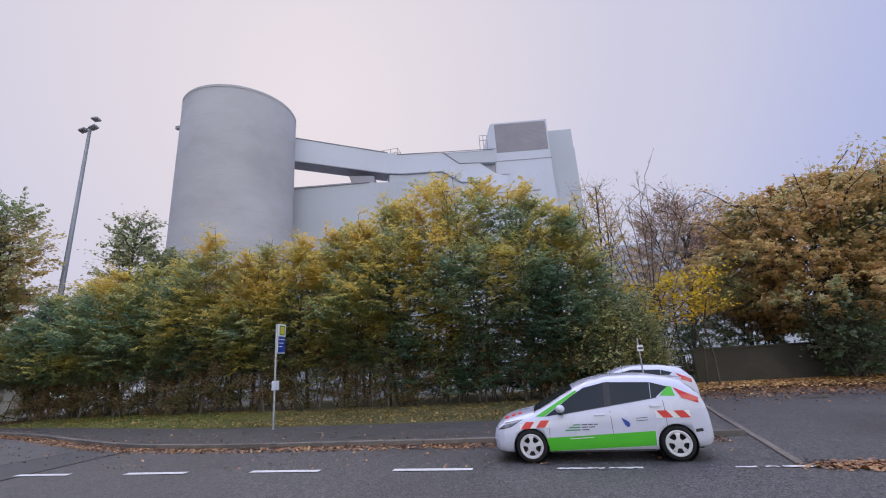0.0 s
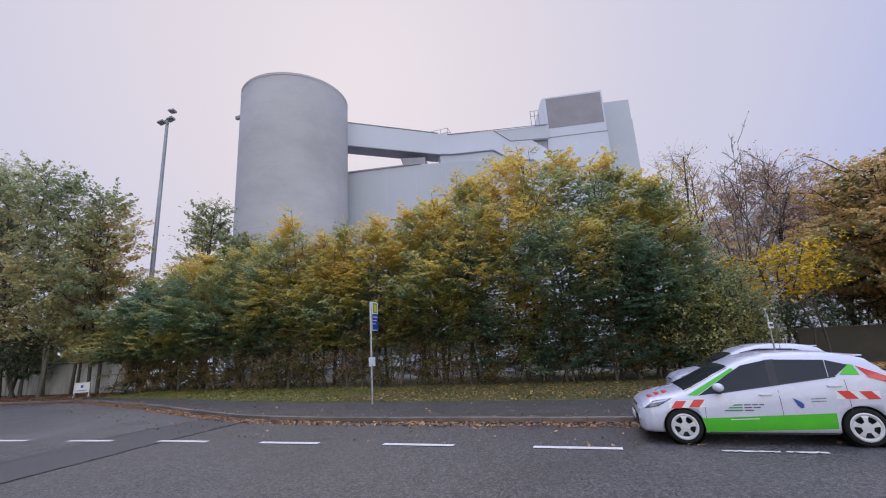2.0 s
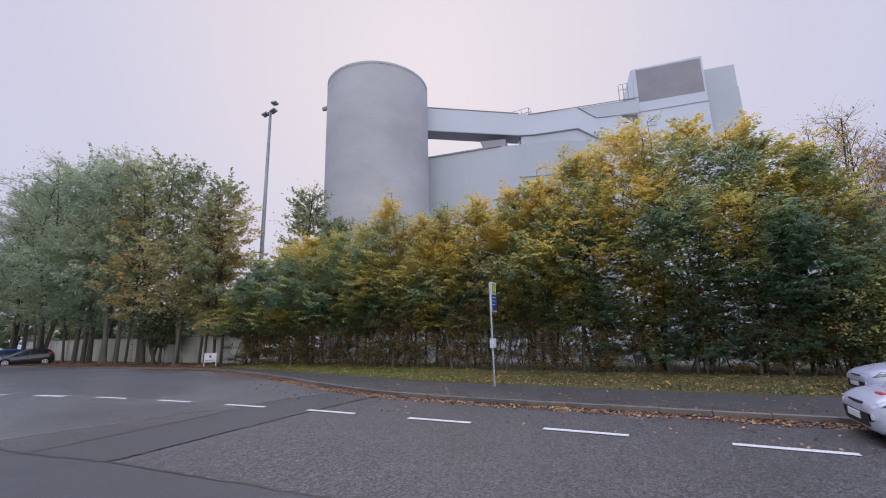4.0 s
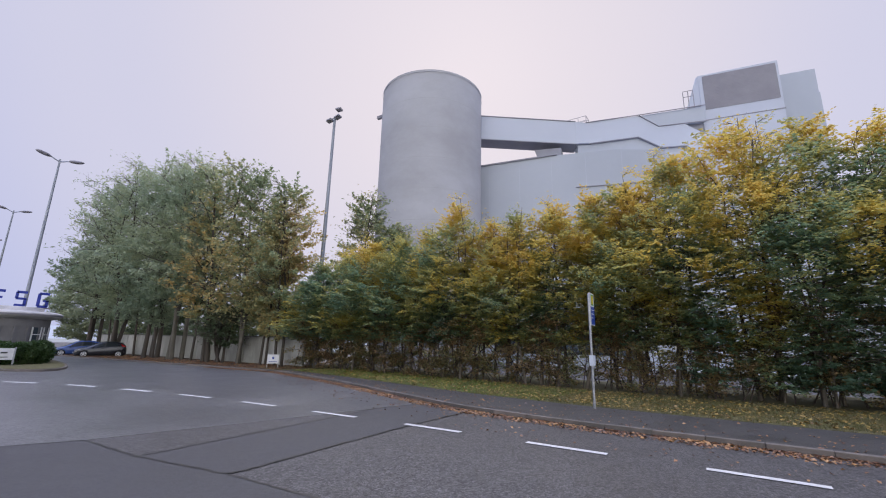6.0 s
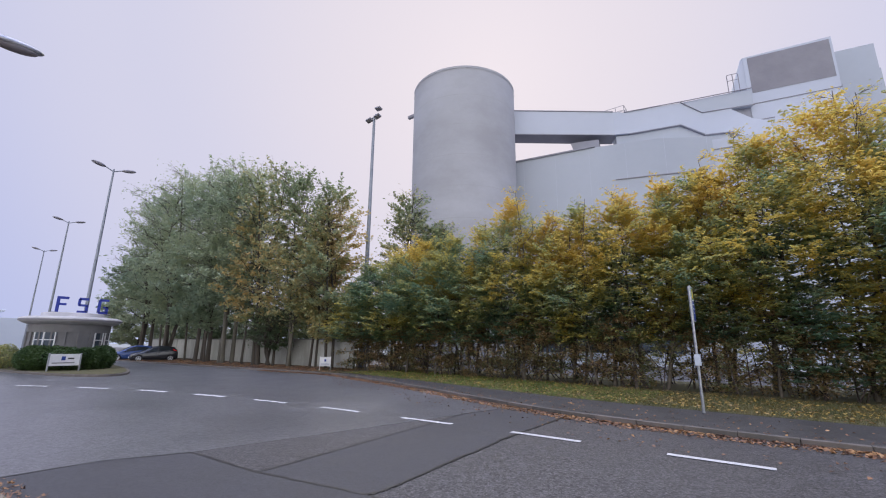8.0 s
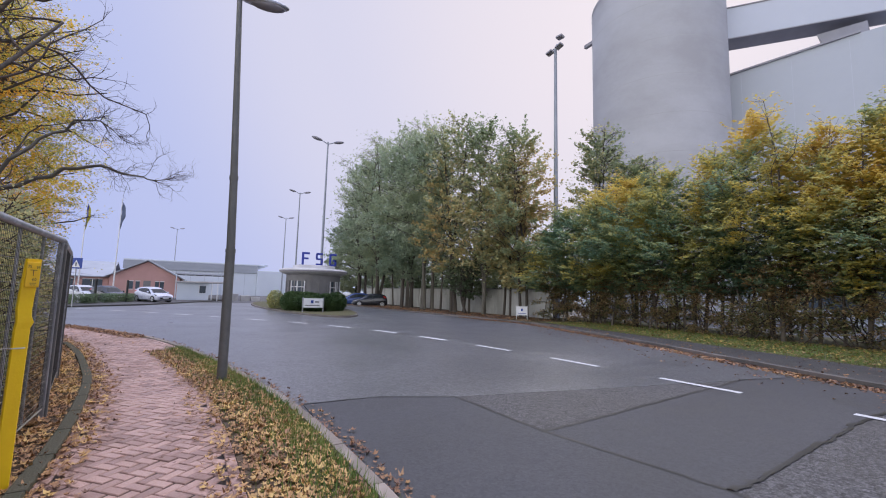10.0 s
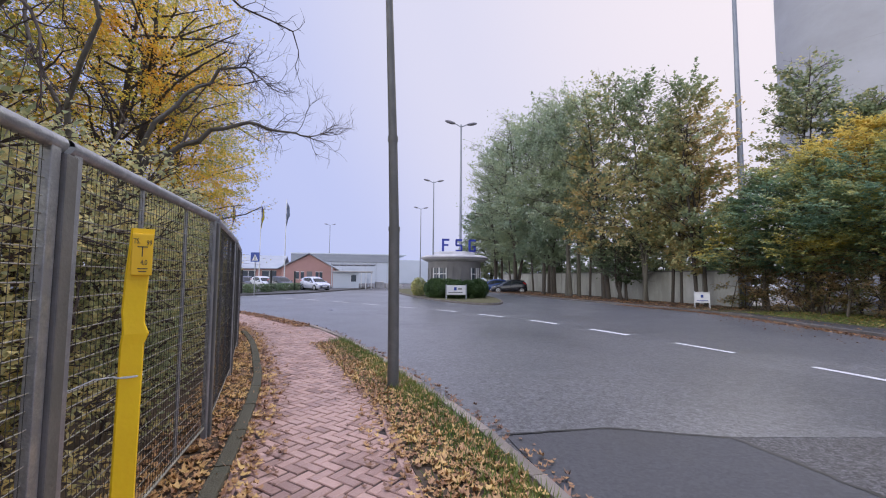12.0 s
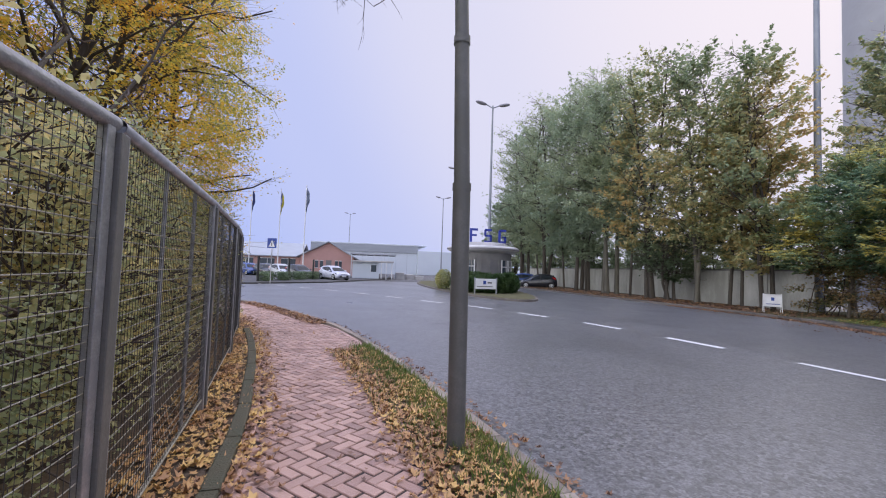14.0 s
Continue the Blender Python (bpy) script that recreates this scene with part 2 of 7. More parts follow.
M_KROOF = mat("kiosk_roof", (0.52, 0.50, 0.49), (0.34, 0.33, 0.32), 1.2, 0.6, 0.75, 0.2, 20, 0.3)
M_LETTER = mat("blue_letters", (0.02, 0.035, 0.26), (0.03, 0.05, 0.3), 2, 0.5)
M_FLAGB = mat("navy_cloth", (0.02, 0.03, 0.10), (0.03, 0.04, 0.13), 3, 0.8)
M_FLAGG = mat("grey_blue_cloth", (0.09, 0.12, 0.18), (0.16, 0.18, 0.24), 3, 0.8)
M_FLAGY = mat("yellow_cloth", (0.42, 0.36, 0.03), (0.3, 0.28, 0.03), 3, 0.8)
M_WIRE = mat("fence_wire", (0.46, 0.44, 0.37), (0.24, 0.23, 0.19), 9, 0.5, 0.65, metal=0.5)
M_WARP = mat("dull_wire", (0.07, 0.07, 0.07), (0.04, 0.04, 0.04), 9, 0.7, metal=0.3)
M_TIE = mat("cable_tie", (0.7, 0.7, 0.68), (0.6, 0.6, 0.58), 9, 0.5)

GREEN, DGREEN, OLIVE = (0.23, 0.33, 0.18), (0.16, 0.25, 0.155), (0.43, 0.43, 0.17)
YEL = (0.68, 0.55, 0.13)
L_HEDGE = leafmat("hornbeam_leaf", [DGREEN, GREEN, OLIVE, YEL, (0.72, 0.53, 0.13)], 0.42, 1.0, 10.5, 0.36, 0.42, -0.05, thin=0.6)
L_HEDGEGOLD = leafmat("golden_hornbeam_leaf", [DGREEN, GREEN, OLIVE, YEL, (0.72, 0.53, 0.13)], 0.42, 1.0, 10.5, 0.36, 0.42, 0.11, thin=0.6)
L_HEDGEGREEN = leafmat("green_hornbeam_leaf", [DGREEN, GREEN, OLIVE, YEL, (0.72, 0.53, 0.13)], 0.42, 1.0, 10.5, 0.36, 0.42, -0.14, thin=0.6)
L_BROWN = leafmat("brown_hedge_leaf", [(0.15, 0.18, 0.08), (0.27, 0.24, 0.10), (0.36, 0.24, 0.11), (0.42, 0.29, 0.15)], 0.6, spread=0.6)
# fog haze is put into the pale willow and poplar leaf colours
L_WILLOW = leafmat("hazed_willow_leaf", [(0.28, 0.36, 0.25), (0.36, 0.42, 0.27), (0.45, 0.48, 0.28)], 0.12, spread=0.5)
L_POPLAR = leafmat("hazed_poplar_leaf", [(0.26, 0.32, 0.18), (0.37, 0.40, 0.20), (0.56, 0.48, 0.22), (0.68, 0.48, 0.20)], 0.16, spread=0.7, shift=-0.15)
L_DARK = leafmat("dark_leaf", [(0.11, 0.16, 0.09), (0.18, 0.23, 0.12)], 0.3, spread=0.5)
L_MAPLE = leafmat("maple_leaf", [(0.25, 0.28, 0.13), (0.40, 0.36, 0.16), (0.56, 0.42, 0.17), (0.68, 0.43, 0.16), (0.46, 0.32, 0.18)], 0.35, spread=0.7, shift=0.02)
L_YELLOW = leafmat("yellow_leaf", [(0.34, 0.27, 0.03), (0.68, 0.48, 0.03), (0.78, 0.52, 0.03)], 0.8, spread=0.7)
L_BIRCH = leafmat("yellow_green_leaf", [(0.25, 0.31, 0.09), (0.48, 0.44, 0.09), (0.80, 0.58, 0.09), (0.84, 0.46, 0.06)], 0.6, spread=0.7, shift=0.0, thin=0.62)
L_SHRUB = leafmat("shrub_leaf", [(0.22, 0.27, 0.13), (0.34, 0.37, 0.16), (0.48, 0.45, 0.18), (0.60, 0.48, 0.15)], 0.7, spread=0.6, shift=-0.1)
L_FALLEN = leafmat("fallen_leaf", [(0.24, 0.125, 0.06), (0.41, 0.22, 0.09), (0.52, 0.31, 0.12), (0.64, 0.42, 0.14)], 1.5, spread=1.0, thin=0.1)
L_FALLENB = leafmat("brown_fallen_leaf", [(0.13, 0.065, 0.04), (0.26, 0.13, 0.065), (0.40, 0.22, 0.085)], 1.5, spread=1.0, thin=0.1)
L_GRASS = leafmat("grass_blade", [(0.10, 0.17, 0.04), (0.17, 0.24, 0.05), (0.25, 0.27, 0.07)], 0.8, spread=0.8, thin=0.25)
L_FENCE = leafmat("fence_shrub_leaf", [(0.34, 0.39, 0.20), (0.50, 0.50, 0.24), (0.66, 0.58, 0.27), (0.76, 0.60, 0.24)], 0.7, spread=0.7, shift=-0.1, thin=0.62)
L_VERGE = leafmat("verge_blade", [(0.10, 0.11, 0.04), (0.17, 0.165, 0.06), (0.22, 0.18, 0.08)], 0.6, spread=0.8, thin=0.25)
L_BOX = leafmat("box_leaf", [(0.05, 0.10, 0.035), (0.10, 0.16, 0.05)], 1.0, spread=0.6)


# ---- mesh helpers ----
def link(name, verts, faces, material, parent=None, label="", loc=None, smooth=False, kind=""):
    """One mesh object from vertex and face arrays; vertices are relative to the parent or to loc."""
    me = bpy.data.meshes.new(name)
    verts = np.asarray(verts, dtype=np.float32).reshape(-1, 3)
    if isinstance(faces, np.ndarray):
        k, nf = faces.shape[1], len(faces)
        me.vertices.add(len(verts))
        me.vertices.foreach_set("co", verts.ravel())
        me.loops.add(nf * k)
        me.loops.foreach_set("vertex_index", faces.astype(np.int32).ravel())
        me.polygons.add(nf)
        me.polygons.foreach_set("loop_start", np.arange(0, nf * k, k, dtype=np.int32))
        me.update(calc_edges=True)
    else:
        me.from_pydata([tuple(v) for v in verts], [], faces)
    me.materials.append(material)
    if smooth:
        me.polygons.foreach_set("use_smooth", np.ones(len(me.polygons), dtype=bool))
    ob = new(name, me)
    if parent is not None:
        ob.parent = parent
    if loc is not None:
        ob.location = loc
    if label:
        ob["label"] = label
    if kind:
        ob["kind"] = kind
    return ob


def part(name, bm, material, parent=None, label="", smooth=False):
    """Links a bmesh as one mesh object under a thing or part."""
    me = bpy.data.meshes.new(name)
    bmesh.ops.recalc_face_normals(bm, faces=bm.faces)
    bm.to_mesh(me)
    bm.free()
    me.materials.append(material)
    if smooth:
        me.polygons.foreach_set("use_smooth", np.ones(len(me.polygons), dtype=bool))
    ob = new(name, me)
    if parent is not None:
        ob.parent = parent
    if label:
        ob["label"] = label
    return ob


def thing(name, loc, label, category, group="", rz=0.0, kind=""):
    ob = new(name)
    ob.empty_display_size = 0.2
    ob.matrix_basis = pose(*loc, 0, 0, rz)
    return tagged(ob, label, category, group, kind)


def bm_box(bm, x0, y0, z0, x1, y1, z1, bevel=0.0):
    r = bmesh.ops.create_cube(bm, size=1.0, matrix=Matrix.LocRotScale(((x0 + x1) / 2, (y0 + y1) / 2, (z0 + z1) / 2), None, (abs(x1 - x0), abs(y1 - y0), abs(z1 - z0))))
    if bevel:
        es = list({e for v in r["verts"] for e in v.link_edges})
        bmesh.ops.bevel(bm, geom=es, offset=bevel, segments=2, profile=0.6, affect="EDGES")


def box(x0, y0, z0, x1, y1, z1, bevel=0.0):
    bm = bmesh.new()
    bm_box(bm, x0, y0, z0, x1, y1, z1, bevel)
    return bm


def cyl(r0, r1, h, seg=16, z=0.0, m=None):
    bm = bmesh.new()
    bmesh.ops.create_cone(bm, cap_ends=True, segments=seg, radius1=r0, radius2=r1, depth=h, matrix=(m or Matrix()) @ Matrix.Translation((0, 0, z + h / 2)))
    return bm


def prism(pts, z0, z1):
    """A slab over a plan outline."""
    bm = bmesh.new()
    vs = [bm.verts.new((x, y, z0)) for x, y in pts]
    f = bm.faces.new(vs)
    r = bmesh.ops.extrude_face_region(bm, geom=[f])
    bmesh.ops.translate(bm, vec=(0, 0, z1 - z0), verts=[v for v in r["geom"] if isinstance(v, bmesh.types.BMVert)])
    return bm


def slab(name, pts, z0, z1, material, label, category="ground"):
    return tagged(part(name, prism(pts, z0, z1), material), label, category, kind="structure")


def tubes(segs, sides=5):
    """Tapered tubes for an array of segments (x0 y0 z0 x1 y1 z1 r0 r1)."""
    s = np.asarray(segs, dtype=float).reshape(-1, 8)
    a, b, r0, r1 = s[:, :3], s[:, 3:6], s[:, 6], s[:, 7]
    d = b - a
    d /= np.linalg.norm(d, axis=1, keepdims=True) + 1e-9
    ref = np.where(np.abs(d[:, 2:3]) > 0.9, [[1.0, 0, 0]], [[0, 0, 1.0]])
    u = np.cross(d, ref)
    u /= np.linalg.norm(u, axis=1, keepdims=True)
    v = np.cross(d, u)
    ang = np.arange(sides) * 2 * np.pi / sides
    ring = u[:, None, :] * np.cos(ang)[None, :, None] + v[:, None, :] * np.sin(ang)[None, :, None]
    va = a[:, None, :] + ring * r0[:, None, None]
    vb = b[:, None, :] + ring * r1[:, None, None]
    verts = np.concatenate([va, vb], axis=1).reshape(-1, 3)
    i = np.arange(sides)
    q = np.stack([i, (i + 1) % sides, (i + 1) % sides + sides, i + sides], axis=1)
    faces = (np.arange(len(s)) * 2 * sides)[:, None, None] + q[None]
    return verts, faces.reshape(-1, 4)


def polyline(pts, r0, r1):
    pts = [Vector(p) for p in pts]
    n = len(pts) - 1
    return [(*pts[i], *pts[i + 1], r0 + (r1 - r0) * i / n, r0 + (r1 - r0) * (i + 1) / n) for i in range(n)]


def leaves(rng, c, size, up=0.6, narrow=0.62):
    """Folded leaf blades at the centres c: one four-cornered island each."""
    n = len(c)
    nor = rng.normal(size=(n, 3))
    nor[:, 2] = np.abs(nor[:, 2]) + up * 2
    nor /= np.linalg.norm(nor, axis=1, keepdims=True)
    t = rng.normal(size=(n, 3))
    t -= nor * np.sum(t * nor, axis=1, keepdims=True)
    t /= np.linalg.norm(t, axis=1, keepdims=True) + 1e-9
    w = np.cross(nor, t)
    s = (size * rng.uniform(0.65, 1.3, n))[:, None]
    fold = nor * s * 0.16
    verts = np.stack([c - t * s * 0.5, c + w * s * narrow * 0.5 + fold, c + t * s * 0.5, c - w * s * narrow * 0.5 + fold], axis=1).reshape(-1, 3)
    return verts, np.arange(n * 4).reshape(n, 4)


def lobed(rng, c, size):
    """Curled, lobed leaves lying about on the ground: one ten-cornered island each."""
    n = len(c)
    a = np.linspace(0, 2 * np.pi, 10, endpoint=False)
    rad = np.array([1.0, 0.55, 0.85, 0.5, 0.7, 0.35, 0.7, 0.5, 0.85, 0.55])
    turn = rng.uniform(0, 6.28, n)[:, None]
    s = (size * 0.5 * rng.uniform(0.55, 1.35, n))[:, None]
    r = rad[None] * (1 + rng.normal(size=(n, 10)) * 0.12) * s
    x, y = r * np.cos(a[None] + turn), r * np.sin(a[None] + turn)
    tx, ty = rng.normal(size=(n, 1)) * 0.35, rng.normal(size=(n, 1)) * 0.35
    z = np.abs(x * tx + y * ty) + (r * r) / (size * 0.5) * rng.uniform(0.0, 0.9, (n, 1))
    v = np.stack([c[:, 0:1] + x, c[:, 1:2] + y, c[:, 2:3] + z], axis=2).reshape(-1, 3)
    return v, np.arange(n * 10).reshape(n, 10)


def grow(rng, stems, limb_n, reach, elev, twig_n, twig_len, per_twig, flat, spread, zmin=0.0, wind=(0, 0, 0), bend=0.25):
    """Limbs and twigs on stems; reach(z) is the crown's half width at that height. Returns tube segments, fine twigs and leaf centres."""
    wood, fine, cen = [], [], []
    wind = np.array(wind, dtype=float)
    for path, r0, r1 in stems:
        path = [np.array(p, dtype=float) for p in path]
        wood += polyline(path, r0, r1)
        seglen = np.array([np.linalg.norm(path[i + 1] - path[i]) for i in range(len(path) - 1)])
        cum = np.concatenate([[0], np.cumsum(seglen)])
        az = rng.uniform(0, 6.28)
        for k in range(limb_n):
            s = cum[-1] * (k + rng.uniform(0.2, 1.0)) / limb_n
            i = min(int(np.searchsorted(cum, s) - 1), len(path) - 2)
            i = max(i, 0)
            p = path[i] + (path[i + 1] - path[i]) * (s - cum[i]) / seglen[i]
            if p[2] < zmin:
                continue
            az += 2.4 + rng.normal() * 0.5
            L = reach(p[2]) * rng.uniform(0.6, 1.12)
            if L < 0.1:
                continue
            e = radians(rng.uniform(*elev))
            d = np.array([math.cos(az) * math.cos(e), math.sin(az) * math.cos(e), math.sin(e)]) + wind
            pts = [p]
            m = 4
            dd = d.copy()
            for j in range(m):
                dd = dd + rng.normal(size=3) * bend * np.array([1, 1, 0.5])
                dd /= np.linalg.norm(dd)
                pts.append(pts[-1] + dd * L / m)
            rr = max(0.012, min(r0 * 0.45, 0.011 * L + 0.008))
            wood += polyline(pts, rr, rr * 0.35)
            for j in range(twig_n):
                f = rng.uniform(0.25, 1.0) * m
                q = min(int(f), m - 1)
                b = pts[q] + (pts[q + 1] - pts[q]) * (f - q)
                ta = rng.uniform(-1.3, 1.3)
                base = pts[q + 1] - pts[q]
                base /= np.linalg.norm(base)
                td = np.array([base[0] * math.cos(ta) - base[1] * math.sin(ta), base[0] * math.sin(ta) + base[1] * math.cos(ta), base[2] * 0.6 + rng.normal() * 0.25 * (1.2 - flat)]) + wind * 0.6
                td /= np.linalg.norm(td)
                tl = twig_len * rng.uniform(0.5, 1.3)
                e2 = b + td * tl
                fine.append((*b, *e2, 0.008, 0.003))
                k2 = rng.poisson(per_twig)
                if k2:
                    f2 = rng.uniform(0.1, 1.1, (k2, 1))
                    cen.append(b + td * tl * f2 + rng.normal(size=(k2, 3)) * spread * np.array([1, 1, 1.0 - 0.75 * flat]))
    return wood, fine, (np.concatenate(cen) if cen else np.zeros((0, 3)))


def tree(name, loc, label, grown, leafm, leaf, barkm, up=0.6, narrow=0.62, seed=1, group="", category="tree", sides=7, fine_r=1.0):
    rng = np.random.default_rng(seed)
    wood, fine, cen = grown
    t = thing(name, loc, label, category, group)
    v, f = tubes(wood, sides)
    link("trunk", v, f, barkm, t, smooth=True)
    if fine:
        fa = np.array(fine)
        fa[:, 6:] *= fine_r
        v, f = tubes(fa, 3)
        link("twig_mass", v, f, M_TWIG, t, kind="stuff")
    if len(cen):
        cen = cen[cen[:, 2] > 0.03]
        v, f = leaves(rng, cen, leaf, up, narrow)
        link("crown", v, f, leafm, t, kind="stuff")
    return t


def sprays(rng, n, reach, z0, z1, per, length, width, thick, drop=0.0, inner=0.45, droop=0.15, lift=0.0):
    """Leaf centres in outward-pointing sprays that fill an uneven crown."""
    z = z0 + (z1 - z0) * rng.uniform(size=n * 3)
    rr = np.array([reach(q) for q in z])
    keep = rng.uniform(size=len(z)) < (rr / (rr.max() + 1e-6)) ** 0.8
    z, rr = z[keep][:n], rr[keep][:n]
    az = rng.uniform(0, 2 * np.pi, len(z))
    ph = rng.uniform(0, 6.28, 6)
    lump = 1 + 0.16 * np.sin(2 * az + ph[0] + z * 0.8) + 0.13 * np.sin(3 * az + ph[1] - z * 1.3) + 0.10 * np.sin(z * 2.6 + ph[2] + az) + 0.08 * np.sin(5 * az + ph[3])
    r = rr * lump * (inner + (1 - inner) * np.sqrt(rng.uniform(size=len(z))))
    d = np.column_stack([np.cos(az), np.sin(az), rng.normal(size=len(z)) * 0.25 + 0.12 - droop * rng.uniform(size=len(z)) + lift * ((z - z0) / (z1 - z0)) ** 1.5])
    base = np.column_stack([np.cos(az) * r, np.sin(az) * r, z]) - d * length * 0.6
    L = length * rng.uniform(0.6, 1.3, len(z))
    k = np.repeat(np.arange(len(z)), rng.poisson(per, len(z)))
    t = rng.uniform(size=len(k))[:, None]
    side = np.column_stack([-np.sin(az), np.cos(az), np.zeros(len(z))])
    c = base[k] + d[k] * L[k][:, None] * t + side[k] * (rng.normal(size=(len(k), 1)) * width * (1.15 - t)) + np.array([0, 0, 1]) * (rng.normal(size=(len(k), 1)) * thick - drop * t * t)
    return c


# ---- ground ----
def smooth_line(pts, n=8):
    """Catmull-Rom through plan points."""
    p = [Vector(q) for q in pts]
    p = [p[0] * 2 - p[1]] + p + [p[-1] * 2 - p[-2]]
    out = []
    for i in range(1, len(p) - 2):
        for k in range(n):
            t = k / n
            out.append(tuple(0.5 * ((2 * p[i]) + (p[i + 1] - p[i - 1]) * t + (2 * p[i - 1] - 5 * p[i] + 4 * p[i + 1] - p[i + 2]) * t * t + (3 * p[i] - p[i - 1] - 3 * p[i + 1] + p[i + 2]) * t ** 3)))
    out.append(tuple(p[-2]))
    return out


def offset(line, d):
    out = []
    for i, p in enumerate(line):
        a, b = line[max(0, i - 1)], line[min(len(line) - 1, i + 1)]
        t = Vector((b[0] - a[0], b[1] - a[1])).normalized()
        out.append((p[0] - t.y * d, p[1] + t.x * d))
    return out


def resample(line, step):
    out, acc = [line[0]], 0.0
    for a, b in zip(line, line[1:]):
        L = math.dist(a, b)
        s = step - acc
        while s <= L:
            out.append((a[0] + (b[0] - a[0]) * s / L, a[1] + (b[1] - a[1]) * s / L))
            s += step
        acc = (acc + L) % step
    return out


bm = bmesh.new()
bmesh.ops.create_grid(bm, x_segments=40, y_segments=40, size=2500)
tagged(part("ground", bm, M_FIELD), "flat ground reaching the foggy horizon", "ground", kind="structure").location.z = -0.06
slab("road", [(-170, -45), (60, -45), (60, 45), (-170, 45)], -0.05, 0.0, M_ASPHALT, "damp grey asphalt road with a coarse gritty surface", "road")

PKERB = 0.11  # pavement above the road
far_kerb = smooth_line([(4.75, 11.25), (0, 11.05), (-5, 11.05), (-8.2, 11.1), (-11.4, 11.5), (-15.3, 12.8), (-19, 14.2), (-23.5, 15.55), (-27.3, 16.55), (-31, 16.4), (-41, 15.2), (-50, 14.4), (-62, 13.6), (-90, 13.0)])
far_edge = smooth_line([(4.75, 14.0), (0, 14.0), (-4, 14.0), (-10, 14.2), (-14.6, 14.9), (-21, 16.3), (-27, 17.3)])
inner = offset(far_kerb, -0.15)
slab("pavement", [p for p in inner if -28 < p[0] < 0.6] + [p for p in far_edge if p[0] < 0.6][::-1], 0.0, PKERB - 0.005, M_PAVE, "dark asphalt footway behind the kerb with leaf litter", "pavement")
slab("verge", [p for p in far_edge if p[0] < 0.6] + [(-31, 17.4), (-31, 25), (4.75, 25), (4.75, 17.0), (0.55, 16.6)], 0.0, PKERB, M_TURF, "mown grass verge strewn with yellow leaves")
slab("verge_west", [p for p in inner if p[0] < -27.2] + [(-90, 21), (-31.02, 21), (-31.02, 17.4)], 0.0, PKERB - 0.01, M_SOIL, "bare earth verge under the trees")
slab("leafy_bank", [(6.3, 21.0), (9, 21.8), (14, 20.8), (24, 19.5), (40, 19), (40, 40), (6.3, 40)], 0.0, 0.14, M_SOIL, "earth bank covered with fallen leaves before a wall")

near_kerb = smooth_line([(14, 1.3), (0, 1.25), (-8, 1.25), (-12.2, 1.2), (-14.9, 1.0), (-17.5, 0.52), (-19.8, 0.0), (-23, -0.95), (-25.4, -2.0), (-28.7, -3.9), (-31, -5.7), (-34, -9), (-36, -14), (-37, -22)])
path_r = smooth_line([(14, 0.35), (0, 0.32), (-8, 0.3), (-12.8, 0.2), (-14.8, 0.08), (-16.5, -0.05), (-18.8, -0.5), (-20.6, -0.72), (-21.5, -0.66), (-22.5, -0.96), (-23.6, -1.38), (-24.6, -2.05), (-26.0, -2.85), (-28.3, -4.1), (-30.6, -5.9), (-33.5, -9.2), (-35.5, -14.2), (-36.5, -22)])
path_l = smooth_line([(14, -1.2), (0, -1.2), (-8, -1.2), (-12.8, -1.22), (-15.0, -1.35), (-17.2, -1.62), (-18.3, -1.85), (-20.6, -2.4), (-23, -3.15), (-25.4, -4.15), (-28, -5.6), (-30, -7.6), (-32.5, -11), (-34, -15.5), (-35, -22)])
slab("near_verge", offset(near_kerb, 0.12) + path_r[::-1], 0.0, PKERB, M_SOIL, "narrow leaf-covered planting strip between kerb and footpath")
slab("path_bed", path_r + path_l[::-1], 0.0, PKERB - 0.012, M_BEDDING, "sandy bedding with dark joints between paving bricks", "pavement")
slab("shrub_ground", path_l + [(-60, -22), (-60, -45), (14, -45)], 0.0, PKERB, M_SOIL, "bare earth with leaf litter behind the fence")


def kerb(line, width, group, label, length=1.0, side=1, top=PKERB, m=M_KERB):
    """Kerb stones laid end to end along a line."""
    root = thing("kerb", (0, 0, 0), label, "kerb", group, kind="structure")
    pts = resample(line, length)
    for a, b in zip(pts, pts[1:]):
        L = math.dist(a, b) - 0.012
        key = round(L, 2)
        if key not in kerb.cache:
            b2 = box(-key / 2, -width / 2, 0.0, key / 2, width / 2, 0.135, 0.012)
            me = bpy.data.meshes.new("kerb_stone")
            b2.to_mesh(me)
            b2.free()
            me.materials.append(m)
            kerb.cache[key] = me
        ob = new("kerb_stone", kerb.cache[key])
        ob.parent = root
        an = math.degrees(math.atan2(b[1] - a[1], b[0] - a[0]))
        o = width / 2 * side
        ob.matrix_basis = pose((a[0] + b[0]) / 2 - math.sin(radians(an)) * o, (a[1] + b[1]) / 2 + math.cos(radians(an)) * o, top - 0.13 + random.uniform(-0.004, 0.004), 0, 0, an + random.uniform(-0.3, 0.3))
    return root


kerb.cache = {}
kerb([p for p in far_kerb if p[0] > -64], 0.15, "kerbs", "weathered kerb stones with leaves in the gutter", side=-1)
kerb.cache = {}
kerb([p for p in near_kerb if -33 < p[0] < 4], 0.12, "kerbs", "worn concrete kerb edging the planting strip", side=1, top=PKERB + 0.012, m=M_KERBL)
kerb.cache = {}
kerb([(4.55, 8.75), (4.95, 11.4), (5.25, 13.6), (5.9, 17.5), (6.4, 21.0)], 0.12, "kerbs", "nearly flush kerb stones curving into the side road", side=1, top=0.035)
kerb.cache = {}

